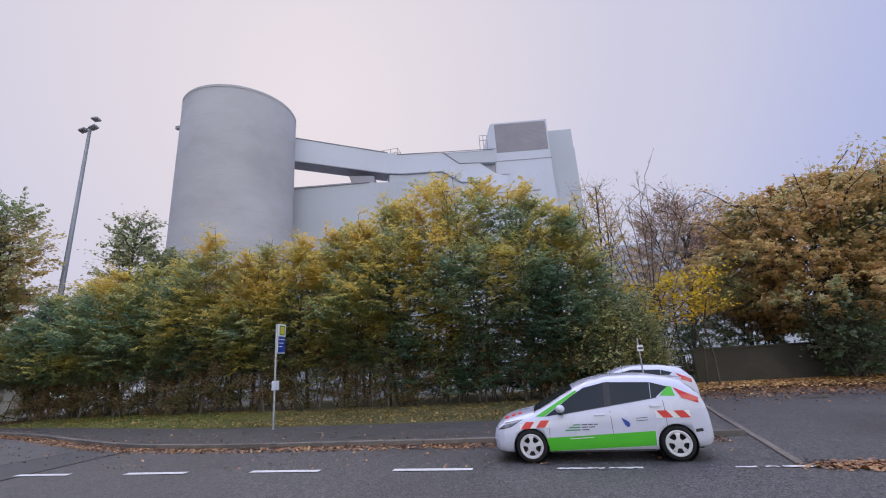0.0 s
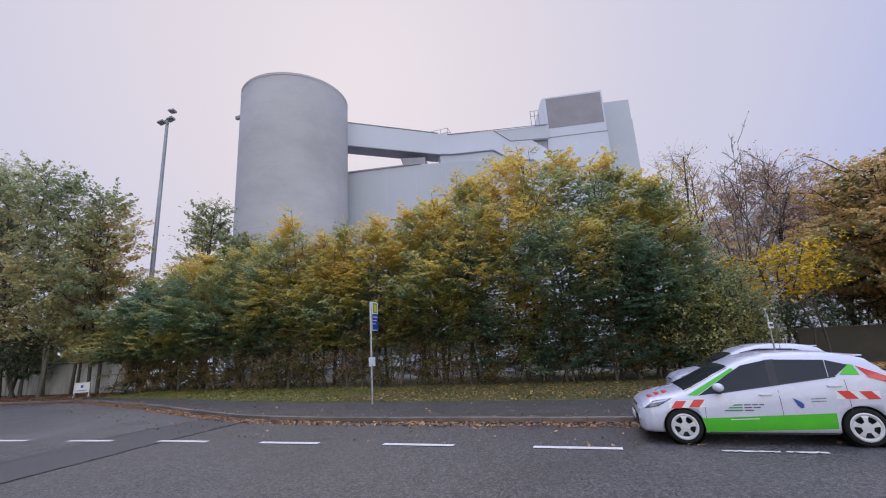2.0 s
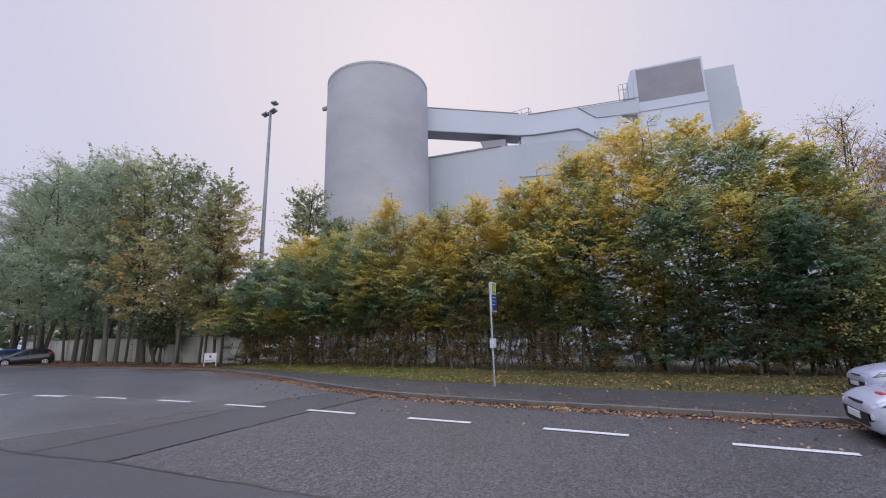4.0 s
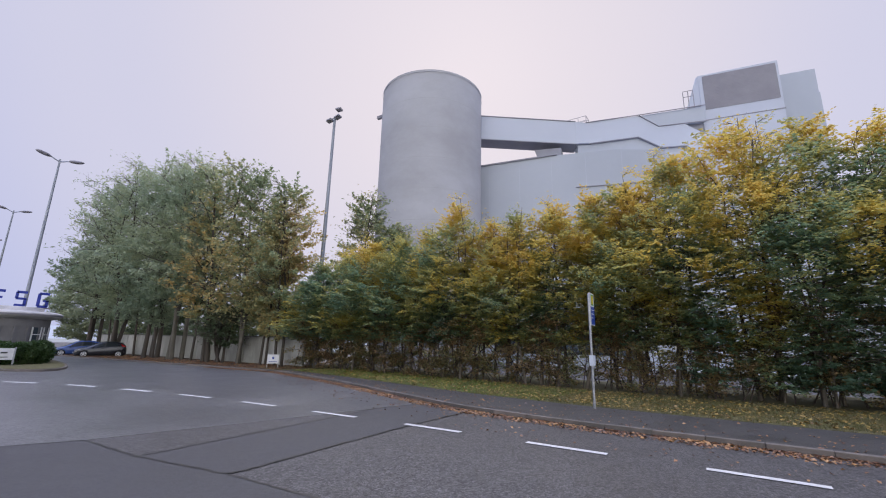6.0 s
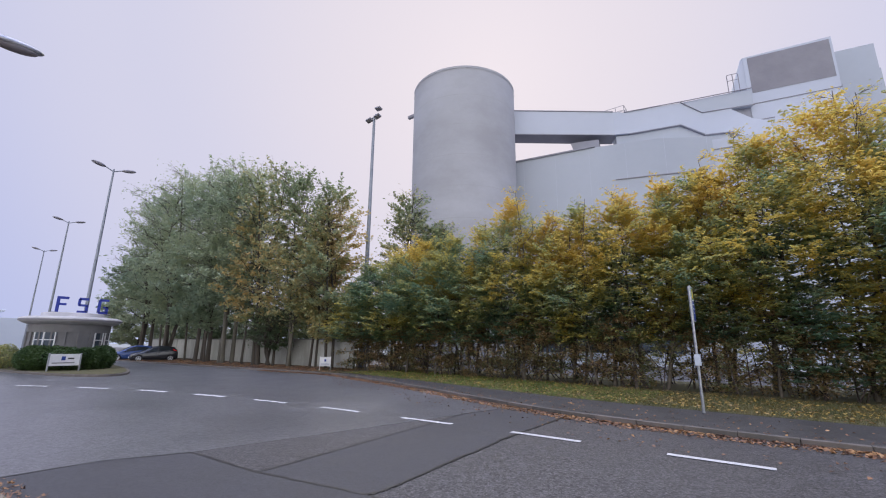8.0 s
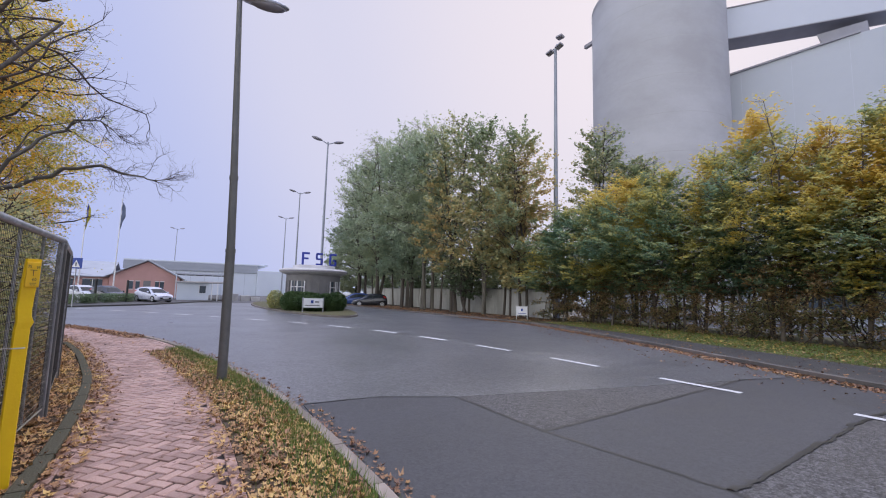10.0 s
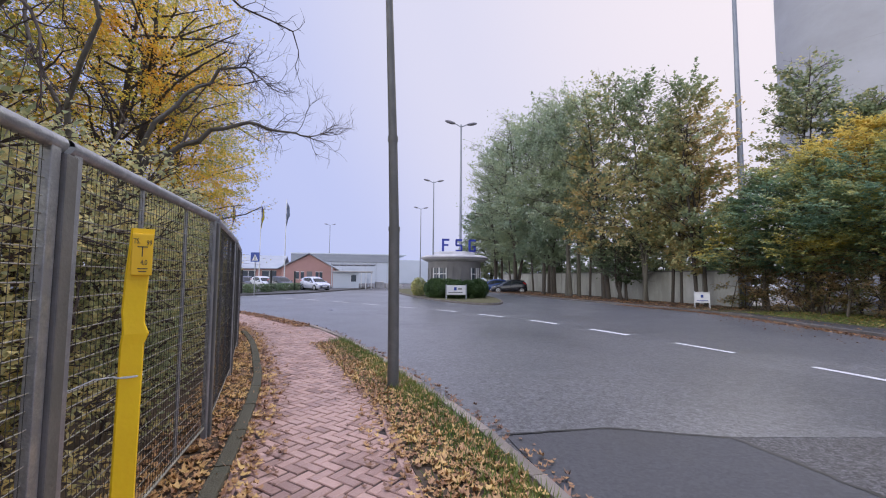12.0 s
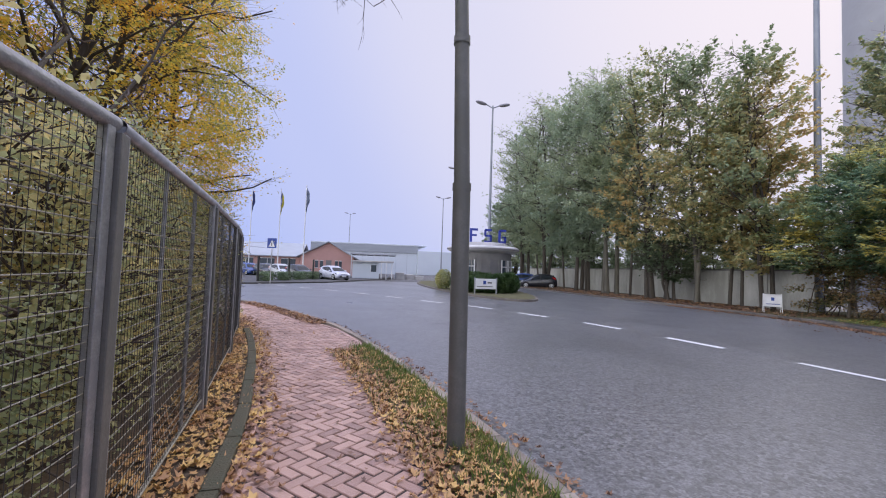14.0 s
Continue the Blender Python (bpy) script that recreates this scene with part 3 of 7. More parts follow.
# smooth resurfaced asphalt lies over the coarse road
slab("junction_asphalt", smooth_line([(-15.05, 1.05), (-15.0, 2.3), (-14.55, 3.5), (-13.3, 9.9), (-13.0, 11.6)], 4) + [p for p in far_kerb if -62 < p[0] < -13.1] + [(-62, -40), (-37.1, -40)] + [p for p in near_kerb if p[0] < -15.2][::-1],
     0.0, 0.004, M_SMOOTH, "smooth damp grey asphalt of the junction", "road")
slab("road_patch", [(-15.0, 1.2), (-15.0, 2.4), (-14.5, 3.5), (-12.6, 3.6), (-10.7, 3.95), (-6.5, 4.3), (0, 4.5), (6, 4.4), (6, 1.22), (-12, 1.22)], 0.0, 0.008, M_PATCH, "dark smooth asphalt patch with tarred edges", "road")
slab("road_patch_cross", [(-12.6, 3.62), (-12.7, 4.7), (-13.3, 9.9), (-13.0, 11.2), (-11.0, 11.2), (-10.95, 8.0), (-10.65, 3.97)], 0.0, 0.007, M_PATCH, "dark asphalt trench patch across the road", "road")


def ribbon(name, line, w, z, m, label):
    rng = np.random.default_rng(int(abs(line[0][0] * 100)))
    line = resample(line, 0.12)
    segs, v = [], []
    a, b = offset(line, w / 2), offset(line, -w / 2)
    for p, q in zip(a, b):
        j = rng.normal() * w * 0.35
        v += [(p[0] + j, p[1] + j, z), (q[0] + j * 0.5, q[1] + j * 0.5, z)]
    f = np.array([[2 * i, 2 * i + 1, 2 * i + 3, 2 * i + 2] for i in range(len(line) - 1)])
    return tagged(link(name, v, f, m), label, "road joint", kind="structure")


ribbon("tar_joint", [(-14.5, 3.5), (-12.6, 3.6), (-10.7, 3.95), (-6.5, 4.3), (0, 4.5)], 0.05, 0.0115, M_TAR, "dark tarred joint along the asphalt patch")
ribbon("tar_joint", [(-12.6, 3.62), (-12.7, 4.7), (-13.3, 9.9), (-13.0, 11.2)], 0.05, 0.0115, M_TAR, "dark tarred joint across the road")
ribbon("tar_joint", [(-10.65, 3.97), (-10.95, 8.0), (-11.0, 11.2)], 0.06, 0.0115, M_TAR, "crumbling tarred joint across the road")
ribbon("tar_joint", [(-14.5, 3.5), (-15.0, 2.4), (-15.05, 1.2)], 0.04, 0.0115, M_TAR, "dark tarred joint at the end of the patch")

# dashed edge line, 1.5 m strokes every 3 m
dash_line = smooth_line([(10.0, 8.7), (3.9, 8.7), (-2.15, 8.68), (-5.12, 8.66), (-8.06, 8.58), (-11.1, 8.52), (-13.98, 8.33), (-16.93, 8.13), (-19.85, 7.76), (-22.85, 7.17), (-25.88, 6.36), (-28.4, 5.26), (-31.1, 3.86), (-33.7, 2.0), (-36.7, 0.0), (-39.5, -2.15), (-42.3, -4.5), (-46, -8), (-49, -12)], 6)
run = resample(dash_line, 0.15)
start = min(range(len(run)), key=lambda i: math.dist(run[i], (-2.15, 8.68)))
first = start % 20
for i0 in range(first, len(run) - 1, 20):
    seg = run[max(0, i0 - 10):i0 + 1]
    if len(seg) < 4 or 2.0 < seg[0][0] < 10.0:
        continue
    hw = 0.078 if seg[0][0] > -20 else 0.115
    a, b = offset(seg, hw), offset(seg, -hw)
    v = [(p[0], p[1], 0.0135) for p in a] + [(p[0], p[1], 0.0135) for p in b]
    n = len(seg)
    f = np.array([[i, i + 1, n + i + 1, n + i] for i in range(n - 1)])
    tagged(link("road_marking", v, f, M_MARK), "worn white painted stroke of the dashed edge line", "road marking", "dashed edge line", "structure")
rng = np.random.default_rng(5)
for x0, x1 in ((0.75, 2.2), (3.55, 5.0)):  # strokes half worn away
    xs = np.arange(x0, x1, 0.06)
    top = 8.74 - np.abs(rng.normal(size=len(xs))) * 0.03
    bot = 8.62 + np.abs(rng.normal(size=len(xs))) * 0.03
    v = [(x, max(t, b + 0.01), 0.0135) for x, t, b in zip(xs, top, bot)] + [(x, b, 0.0135) for x, b in zip(xs, bot)]
    n = len(xs)
    f = np.array([[i, i + 1, n + i + 1, n + i] for i in range(n - 1) if rng.random() > 0.12])
    tagged(link("road_marking", v, f, M_MARK), "broken and worn white road stroke", "road marking", "dashed edge line", "structure")
# ---- silo and works ----
SX, SY, SR, SH = -39.9, 48.9, 7.8, 40.0
silo = thing("silo", (SX, SY, 0), "tall round grey concrete storage silo in fog", "silo")
v, f, seg, nz = [], [], 96, 14
for k in range(nz + 1):
    for i in range(seg):
        a = 2 * math.pi * i / seg
        v.append((SR * math.cos(a), SR * math.sin(a), SH * k / nz))
f = [[k * seg + i, k * seg + (i + 1) % seg, (k + 1) * seg + (i + 1) % seg, (k + 1) * seg + i] for k in range(nz) for i in range(seg)]
link("shell", v, np.array(f), M_CONC, silo, smooth=True)
part("roof", cyl(SR - 0.05, 0.3, 1.2, 64, SH - 0.02), M_CONC, silo)
M_JOINT = mat("pour_joint", (0.40, 0.40, 0.405), (0.33, 0.33, 0.335), 0.3, 0.85)
for k in range(1, 9):
    bm = bmesh.new()
    bmesh.ops.create_cone(bm, cap_ends=False, segments=96, radius1=SR + 0.012, radius2=SR + 0.012, depth=0.07, matrix=Matrix.Translation((0, 0, SH * k / 9)))
    part("pour_joint", bm, M_JOINT, silo)
bm = bmesh.new()
bmesh.ops.create_cone(bm, cap_ends=False, segments=96, radius1=SR + 0.06, radius2=SR + 0.06, depth=0.35, matrix=Matrix.Translation((0, 0, SH - 0.17)))
part("rim", bm, M_CONC, silo)
part("spout", box(-SR - 1.9, -2.4, 38.5, -SR + 1.2, -1.9, 39.0, 0.05), M_CLADD, silo)
part("bracket", box(-SR - 0.12, -2.5, 36.9, -SR + 1.2, -1.8, 38.4, 0.05), M_CLADD, silo)


def block(pts, z0, z1, name, m, parent, label=""):
    return part(name, prism(pts, z0, z1), m, parent, label)


YAW = radians(10.5)
UX, UY = math.cos(YAW), math.sin(YAW)
works = thing("factory_hall", (-34, 55, 0), "large pale grey clad factory hall behind the trees", "factory")


def wk(a, b):
    """Plan point of the works: a along the front, b to the back, relative to the hall's corner."""
    return (a * UX - b * UY, a * UY + b * UX)




def hall_shape(profile, b0, b1):
    """The hall's front outline (length, height) carried from b0 back to b1."""
    bm = bmesh.new()
    fr = [bm.verts.new((*wk(a, b0), z)) for a, z in profile]
    bk = [bm.verts.new((*wk(a, b1), z)) for a, z in profile]
    n = len(profile)
    bm.faces.new(fr)
    bm.faces.new(bk[::-1])
    for i in range(n):
        bm.faces.new((fr[i], bk[i], bk[(i + 1) % n], fr[(i + 1) % n]))
    bmesh.ops.recalc_face_normals(bm, faces=bm.faces)
    return bm


part("wall", hall_shape([(-3.0, 0), (25.6, 0), (25.6, 28.2), (19.5, 29.3), (11.5, 29.72), (-3.0, 29.6)], 0, 24), M_CLAD, works)
part("roof_edge", hall_shape([(-3.2, 29.6), (11.5, 29.72), (11.5, 29.92), (-3.2, 29.82)], -0.2, 24), M_UNDER, works, "dark roof edge")
part("side_wing", hall_shape([(25.6, 0), (38, 0), (38, 27.4), (25.6, 28.0)], 0.6, 20), M_CLAD2, works)
part("wing_joint", hall_shape([(25.62, 26.5), (38, 26.5), (38, 26.65), (25.62, 26.65)], 0.52, 0.8), M_CLADD, works)
part("drip_strip", hall_shape([(13.9, 24.25), (24.7, 23.75), (24.7, 23.87), (13.9, 24.37)], -0.12, 0.05), M_CLADD, works)
# hopper between hall roof and gallery
part("roof_hopper", hall_shape([(8.6, 29.8), (12.0, 29.8), (12.0, 31.3), (8.0, 31.6)], 1.0, 5.0), M_UNDER, works)
for k in range(6):
    block([wk(k * 4.8 + 1.0, -0.02), wk(k * 4.8 + 1.03, -0.02), wk(k * 4.8 + 1.03, 0.05), wk(k * 4.8 + 1.0, 0.05)], 1, 29.3, "panel_joint", M_CLAD2, works)
block([wk(2, -0.08), wk(20, -0.08), wk(20, 0.05), wk(2, 0.05)], 1.0, 3.2, "window_strip", M_PANE, works)


def gallery(name, p, q, zt0, zt1, h0, h1, w, label):
    """A closed conveyor gallery between two plan points, with a top rail and an underside coloured as shade."""
    g = thing(name, (0, 0, 0), label, "conveyor bridge")
    d = Vector((q[0] - p[0], q[1] - p[1])).normalized()
    nx, ny = -d.y * w, d.x * w
    bm = bmesh.new()
    c = [(p[0], p[1], zt0 - h0), (q[0], q[1], zt1 - h1), (q[0], q[1], zt1), (p[0], p[1], zt0)]
    vs = [bm.verts.new(x) for x in c] + [bm.verts.new((x + nx, y + ny, z)) for x, y, z in c]
    for a in ((0, 1, 2, 3), (7, 6, 5, 4), (3, 2, 6, 7), (1, 5, 6, 2), (0, 3, 7, 4)):
        bm.faces.new([vs[i] for i in a])
    part("cladding", bm, M_CLAD2, g)
    bm = bmesh.new()
    e = 0.12
    c = [(p[0], p[1], zt0 - h0 - e), (q[0], q[1], zt1 - h1 - e), (q[0] + nx, q[1] + ny, zt1 - h1 - e), (p[0] + nx, p[1] + ny, zt0 - h0 - e)]
    vs = [bm.verts.new(x) for x in c] + [bm.verts.new((x, y, z + e * 0.97)) for x, y, z in c]
    for a in ((0, 1, 2, 3), (0, 1, 5, 4), (1, 2, 6, 5), (2, 3, 7, 6), (3, 0, 4, 7)):
        bm.faces.new([vs[i] for i in a])
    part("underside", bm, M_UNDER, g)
    v, f = tubes([(p[0], p[1], zt0 + 0.05, q[0], q[1], zt1 + 0.05, 0.1, 0.1)], 6)
    link("edge_trim", v, f, M_CLADD, g)
    return g


K1, K2 = (-20.3, 59.2), (-4.4, 70.5)
gallery("conveyor_bridge", (-34.6, 52.6), K1, 37.6, 35.5, 3.9, 3.6, 2.9, "pale clad conveyor gallery from silo to tower")
KD = (Vector(K2) - Vector(K1)).normalized()


def riser(name, outline, b0, b1, m, parent, label=""):
    """An upright outline (length from the bend, height) along the rising gallery, b0 to b1 metres behind its front."""
    bm = bmesh.new()
    fr, bk = ([bm.verts.new((K1[0] + KD.x * a - KD.y * b, K1[1] + KD.y * a + KD.x * b, z)) for a, z in outline] for b in (b0, b1))
    bm.faces.new(fr)
    bm.faces.new(bk[::-1])
    for i in range(len(outline)):
        j = (i + 1) % len(outline)
        bm.faces.new((fr[i], bk[i], bk[j], fr[j]))
    return part(name, bm, m, parent, label)


rise = thing("conveyor_bridge", (0, 0, 0), "pale clad rising conveyor gallery with a kinked branch duct", "conveyor bridge")
riser("branch_duct", [(0, 31.9), (2.1, 32.1), (9.6, 33.5), (13.05, 31.9), (16.9, 32.35), (18.9, 31.1), (22.5, 31.3), (22.5, 34.0), (19.9, 34.4), (17.05, 35.9), (12.85, 35.3), (9.9, 36.95), (1.53, 35.42), (0, 35.5)], 0, 3.0, M_CLAD2, rise)
riser("upper_gallery", [(9.9, 37.05), (12.85, 35.3), (20.6, 36.65), (20.6, 39.3)], 0.25, 3.4, M_CLAD, rise)
# soffit and recess carry their shade as a darker colour
riser("soffit", [(2.1, 31.98), (9.6, 33.38), (13.05, 31.78), (16.9, 32.23), (16.9, 32.34), (13.05, 31.89), (9.6, 33.49), (2.1, 32.09)], 0.02, 3.0, M_UNDER, rise, "underside painted darker as shade")
riser("lower_wall", [(0.3, 28.5), (16.6, 28.5), (16.6, 32.2), (13.05, 31.78), (9.6, 33.38), (2.1, 31.98), (0.3, 31.8)], 0.4, 1.6, M_CLAD, rise)
riser("recess", [(16.5, 35.0), (20.6, 34.0), (20.6, 36.9), (16.5, 36.2)], 0.9, 2.8, M_UNDER, rise, "recess between duct and gallery, shade painted dark")
for line in ([(9.9, 36.97), (12.85, 35.3), (20.6, 36.6)], [(1.53, 35.42), (9.9, 37.07), (20.6, 39.32)]):
    sg = [(K1[0] + KD.x * a + 0.04, K1[1] + KD.y * a - 0.06, z, K1[0] + KD.x * c + 0.04, K1[1] + KD.y * c - 0.06, e, 0.075, 0.075) for (a, z), (c, e) in zip(line, line[1:])]
    v, f = tubes(sg, 6)
    link("edge_trim", v, f, M_CLADD, rise)
# railed platform at the bend
plat = thing("roof_railing", (K1[0], K1[1] + 1.5, 35.45), "thin steel guard rail on the conveyor roof", "railing")
sg = []
for x in (-2.4, -1.2, 0, 1.2):
    for y in (0, 1.6):
        sg.append((x, y, 0, x, y, 1.5, 0.045, 0.045))
for z in (0.75, 1.5):
    for y in (0, 1.6):
        sg.append((-2.4, y, z, 1.2, y, z, 0.04, 0.04))
    for x in (-2.4, 1.2):
        sg.append((x, 0, z, x, 1.6, z, 0.04, 0.04))
v, f = tubes(sg, 5)
link("rails", v, f, M_CLADD, plat)

tower = thing("boiler_tower", (-4, 72.3, 0), "tall pale factory tower with a dark louvred penthouse", "factory tower")


def tk(a, b):
    return (a * UX - b * UY, a * UY + b * UX)


block([tk(-9, 2.0), tk(15.6, 2.0), tk(15.6, 30), tk(-9, 30)], 0, 40.0, "wall", M_CLAD, tower)
block([tk(10.2, 2.05), tk(15.5, 2.05), tk(15.5, 28), tk(10.2, 28)], 40.0, 44.0, "stair_head", M_CLAD, tower)
block([tk(-1.2, -0.1), tk(0.55, -0.1), tk(0.55, 3), tk(-1.2, 3)], 38.4, 39.0, "ledge", M_CLAD2, tower)
bm = bmesh.new()
c0, c1 = (tk(0.0, 0.0), tk(10.5, 0.0))
p = [(c0[0], c0[1], 38.9), (c1[0], c1[1], 38.7), (c1[0], c1[1], 45.4), (c0[0], c0[1], 45.3)]
d = tk(0, 12)
vs = [bm.verts.new(q) for q in p] + [bm.verts.new((q[0] + d[0], q[1] + d[1], q[2])) for q in p]
for a in ((0, 1, 2, 3), (7, 6, 5, 4), (3, 2, 6, 7), (0, 4, 5, 1), (1, 5, 6, 2), (0, 3, 7, 4)):
    bm.faces.new([vs[i] for i in a])
part("penthouse", bm, M_CLAD2, tower)
for k in range(22):
    z = 39.1 + k * 0.27
    a0, a1, e = tk(0.55, -0.06), tk(10.2, -0.06), tk(0, 0.05)
    part("louvre", prism([a0, a1, (a1[0] + e[0], a1[1] + e[1]), (a0[0] + e[0], a0[1] + e[1])], z, z + 0.255), M_CLADD, tower)
bm = bmesh.new()
vs = [bm.verts.new((*tk(-1.9, 0.3), 40.2)), bm.verts.new((*tk(0, 0.1), 40.2)), bm.verts.new((*tk(0, 0.1), 45.3)), bm.verts.new((*tk(-0.25, 0.3), 45.2))]
bm.faces.new(vs)
r = bmesh.ops.extrude_face_region(bm, geom=list(bm.faces))
dd = tk(0, 9)
bmesh.ops.translate(bm, vec=(dd[0], dd[1], 0), verts=[x for x in r["geom"] if isinstance(x, bmesh.types.BMVert)])
part("sloped_side", bm, M_CLAD2, tower)
# front wall below the penthouse, with a joint that carries on the gallery's lower edge
block([tk(0.0, -0.2), tk(10.4, -0.2), tk(10.4, 2.1), tk(0.0, 2.1)], 0, 38.8, "front_wall", M_CLAD2, tower)
block([tk(0.0, -0.27), tk(10.5, -0.27), tk(10.5, -0.15), tk(0.0, -0.15)], 37.15, 37.27, "wall_joint", M_CLADD, tower)
block([tk(0.0, -0.27), tk(2.6, -0.27), tk(2.6, -0.15), tk(0.0, -0.15)], 34.45, 34.57, "wall_joint", M_CLADD, tower)
sg = []
for x in (-2.6, -1.9, -1.2):
    sg.append((*tk(x, -1.5), 38.6, *tk(x, -1.5), 42.0, 0.06, 0.06))
for z in (41.1, 42.1):
    sg.append((*tk(-2.6, -1.5), z, *tk(-1.2, -1.5), z, 0.05, 0.05))
v, f = tubes(sg, 5)
link("roof_rail", v, f, M_CLADD, tower)

far_hall = thing("far_hall", (16, 110, 0), "pale distant factory hall in fog beyond the trees", "factory")
part("wall", box(-3, 0, 0, 42, 30, 27.5), M_CLAD, far_hall)
for k in range(4):
    part("band", box(-3.05, -0.1, 6 + k * 5.2, 42, 0.02, 6.35 + k * 5.2), M_CLAD2, far_hall)

# ---- walls ----
ww = thing("boundary_wall", (0, 0, 0), "stained white concrete panel boundary wall", "wall", kind="structure")
wx = -30.0
while wx > -66:
    x1 = wx - 2.48
    part("panel", box(x1, 20.5, 0.0, wx, 20.62, 2.1, 0.01), M_WALLW, ww)
    part("post", box(x1 - 0.1, 20.45, 0.0, x1 + 0.08, 20.66, 2.2, 0.01), M_WALLW, ww)
    wx -= 2.5
part("coping", box(-67.6, 20.42, 2.1, -30, 20.70, 2.17, 0.01), M_KIOSK, ww)
dw = thing("dark_wall", (7.9, 24.0, 0), "dark moss-stained rendered yard wall above fallen leaves", "wall", kind="structure")
part("wall_face", box(0, 0, 0, 12.5, 0.25, 1.66, 0.015), M_WALLD, dw)
part("coping", box(-0.05, -0.06, 1.66, 12.55, 0.31, 1.74, 0.015), M_WALLD, dw)
gt = thing("yard_gate", (6.7, 23.2, 0), "dark narrow steel gate beside the yard wall", "gate")
v, f = tubes([(k * 0.12, k * 0.08, 0.1, k * 0.12, k * 0.08, 1.6, 0.012, 0.012) for k in range(10)] + [(0, 0, z, 1.1, 0.72, z, 0.02, 0.02) for z in (0.2, 1.55)], 4)
link("gate_bars", v, f, M_WALLD, gt)


# ---- trees ----
def seeded(n):
    return np.random.default_rng(n)


def hedge_reach(h, w):
    def r(z):
        u = z / h
        if u < 0.22:
            return 0.75 * w
        if u < 0.45:
            return w * (0.75 + (u - 0.22) * 1.6)
        return max(0.18, w * 1.12 * (1 - ((u - 0.45) / 0.57) ** 1.5))
    return r


# hornbeams of the tall hedge: plan place, height, half width
HEDGE = [(-28.3, 20.4, 7.4, 2.3), (-26.0, 20.7, 8.0, 2.2), (-23.6, 20.4, 8.6, 2.2), (-21.3, 20.6, 8.5, 2.1), (-19.2, 20.8, 8.7, 1.8), (-17.2, 20.3, 10.0, 1.9), (-15.1, 20.7, 8.7, 1.7),
         (-13.4, 20.3, 8.8, 1.7), (-11.4, 20.5, 9.1, 1.8), (-9.5, 20.6, 9.3, 1.7), (-7.9, 20.3, 9.6, 1.8), (-5.9, 20.4, 10.5, 2.2), (-3.8, 20.5, 11.4, 2.5), (-1.5, 20.3, 11.0, 2.5), (0.7, 20.5, 10.2, 2.2), (2.4, 20.6, 8.9, 1.7)]
for i, (x, y, h, w) in enumerate(HEDGE):
    g = seeded(100 + i)
    stems = []
    for k in range(4):
        a = g.uniform(0, 6.28)
        b = np.array([g.uniform(-0.9, 0.9), g.uniform(-0.9, 0.5), 0])
        hh = h * (1.0 if k == 0 else g.uniform(0.6, 0.92))
        top = np.array([b[0] * 0.7 + g.normal() * 0.35, b[1] * 0.6 + g.normal() * 0.3, hh])
        mid1 = b + (top - b) * 0.35 + g.normal(size=3) * np.array([0.15, 0.15, 0])
        mid2 = b + (top - b) * 0.7 + g.normal(size=3) * np.array([0.18, 0.18, 0])
        stems.append(([b, mid1, mid2, top], g.uniform(0.05, 0.10), 0.012))
    hr = hedge_reach(h, w)
    grown = grow(g, stems, 22, lambda z: hr(z) * 1.0, (0, 45), 5, 0.6, 8, 0.4, 0.14, zmin=0.8 if x > -5 else 2.2, bend=0.22)
    grown = (grown[0], grown[1], np.concatenate([grown[2], sprays(g, 1000 if x > -7 else 780, lambda z: hr(z) * 1.2, 0.5 if x > -5 else 1.9, h * 0.98, 30, 0.85, 0.21, 0.022, inner=0.45, lift=0.6)]))
    kind_ = "golden" if -17 < x < -5 else "green" if x > -2.5 else "half"
    tree("hornbeam", (x, y, PKERB), {"golden": "hornbeam of the tall hedge with mostly golden leaves", "green": "dense dark green hornbeam at the hedge end", "half": "hornbeam of the tall hedge turning from green to yellow"}[kind_], grown, {"golden": L_HEDGEGOLD, "green": L_HEDGEGREEN, "half": L_HEDGE}[kind_], 0.15, M_BARK, sides=5, seed=200 + i, group="hedge trees", up=1.3)
# brownish undergrowth among the stems
for i in range(17):
    g = seeded(400 + i)
    x = -28.6 + i * 1.93
    stems = [([(g.uniform(-0.9, 0.9), g.uniform(-0.5, 0.5), 0), (g.uniform(-0.9, 0.9), g.uniform(-0.5, 0.4), 1.4), (g.uniform(-1, 1), g.uniform(-0.6, 0.4), 2.9)], 0.025, 0.008) for _ in range(5)]
    grown = grow(g, stems, 9, lambda z: 0.75 if z < 2.4 else 0.6, (-10, 40), 6, 0.45, 15, 0.5, 0.15, zmin=0.15)
    tree("undergrowth_shrub", (x, 19.9 + g.uniform(-0.3, 0.5), PKERB), "thin brown-leaved shrub among the hedge stems", grown, L_BROWN, 0.12, M_TWIG, seed=430 + i, group="hedge undergrowth", category="shrub", sides=5)


def crown_reach(h, w, z0=0.25, peak=0.5, top=0.95):
    def r(z):
        u = z / h
        if u < z0:
            return 0.0
        q = min(1.0, (u - z0) / (1.0 - z0))
        return w * max(0.10, min(1.0, 0.55 + q * 2.2) * (1 - q ** 2.4) ** 0.62)
    return r


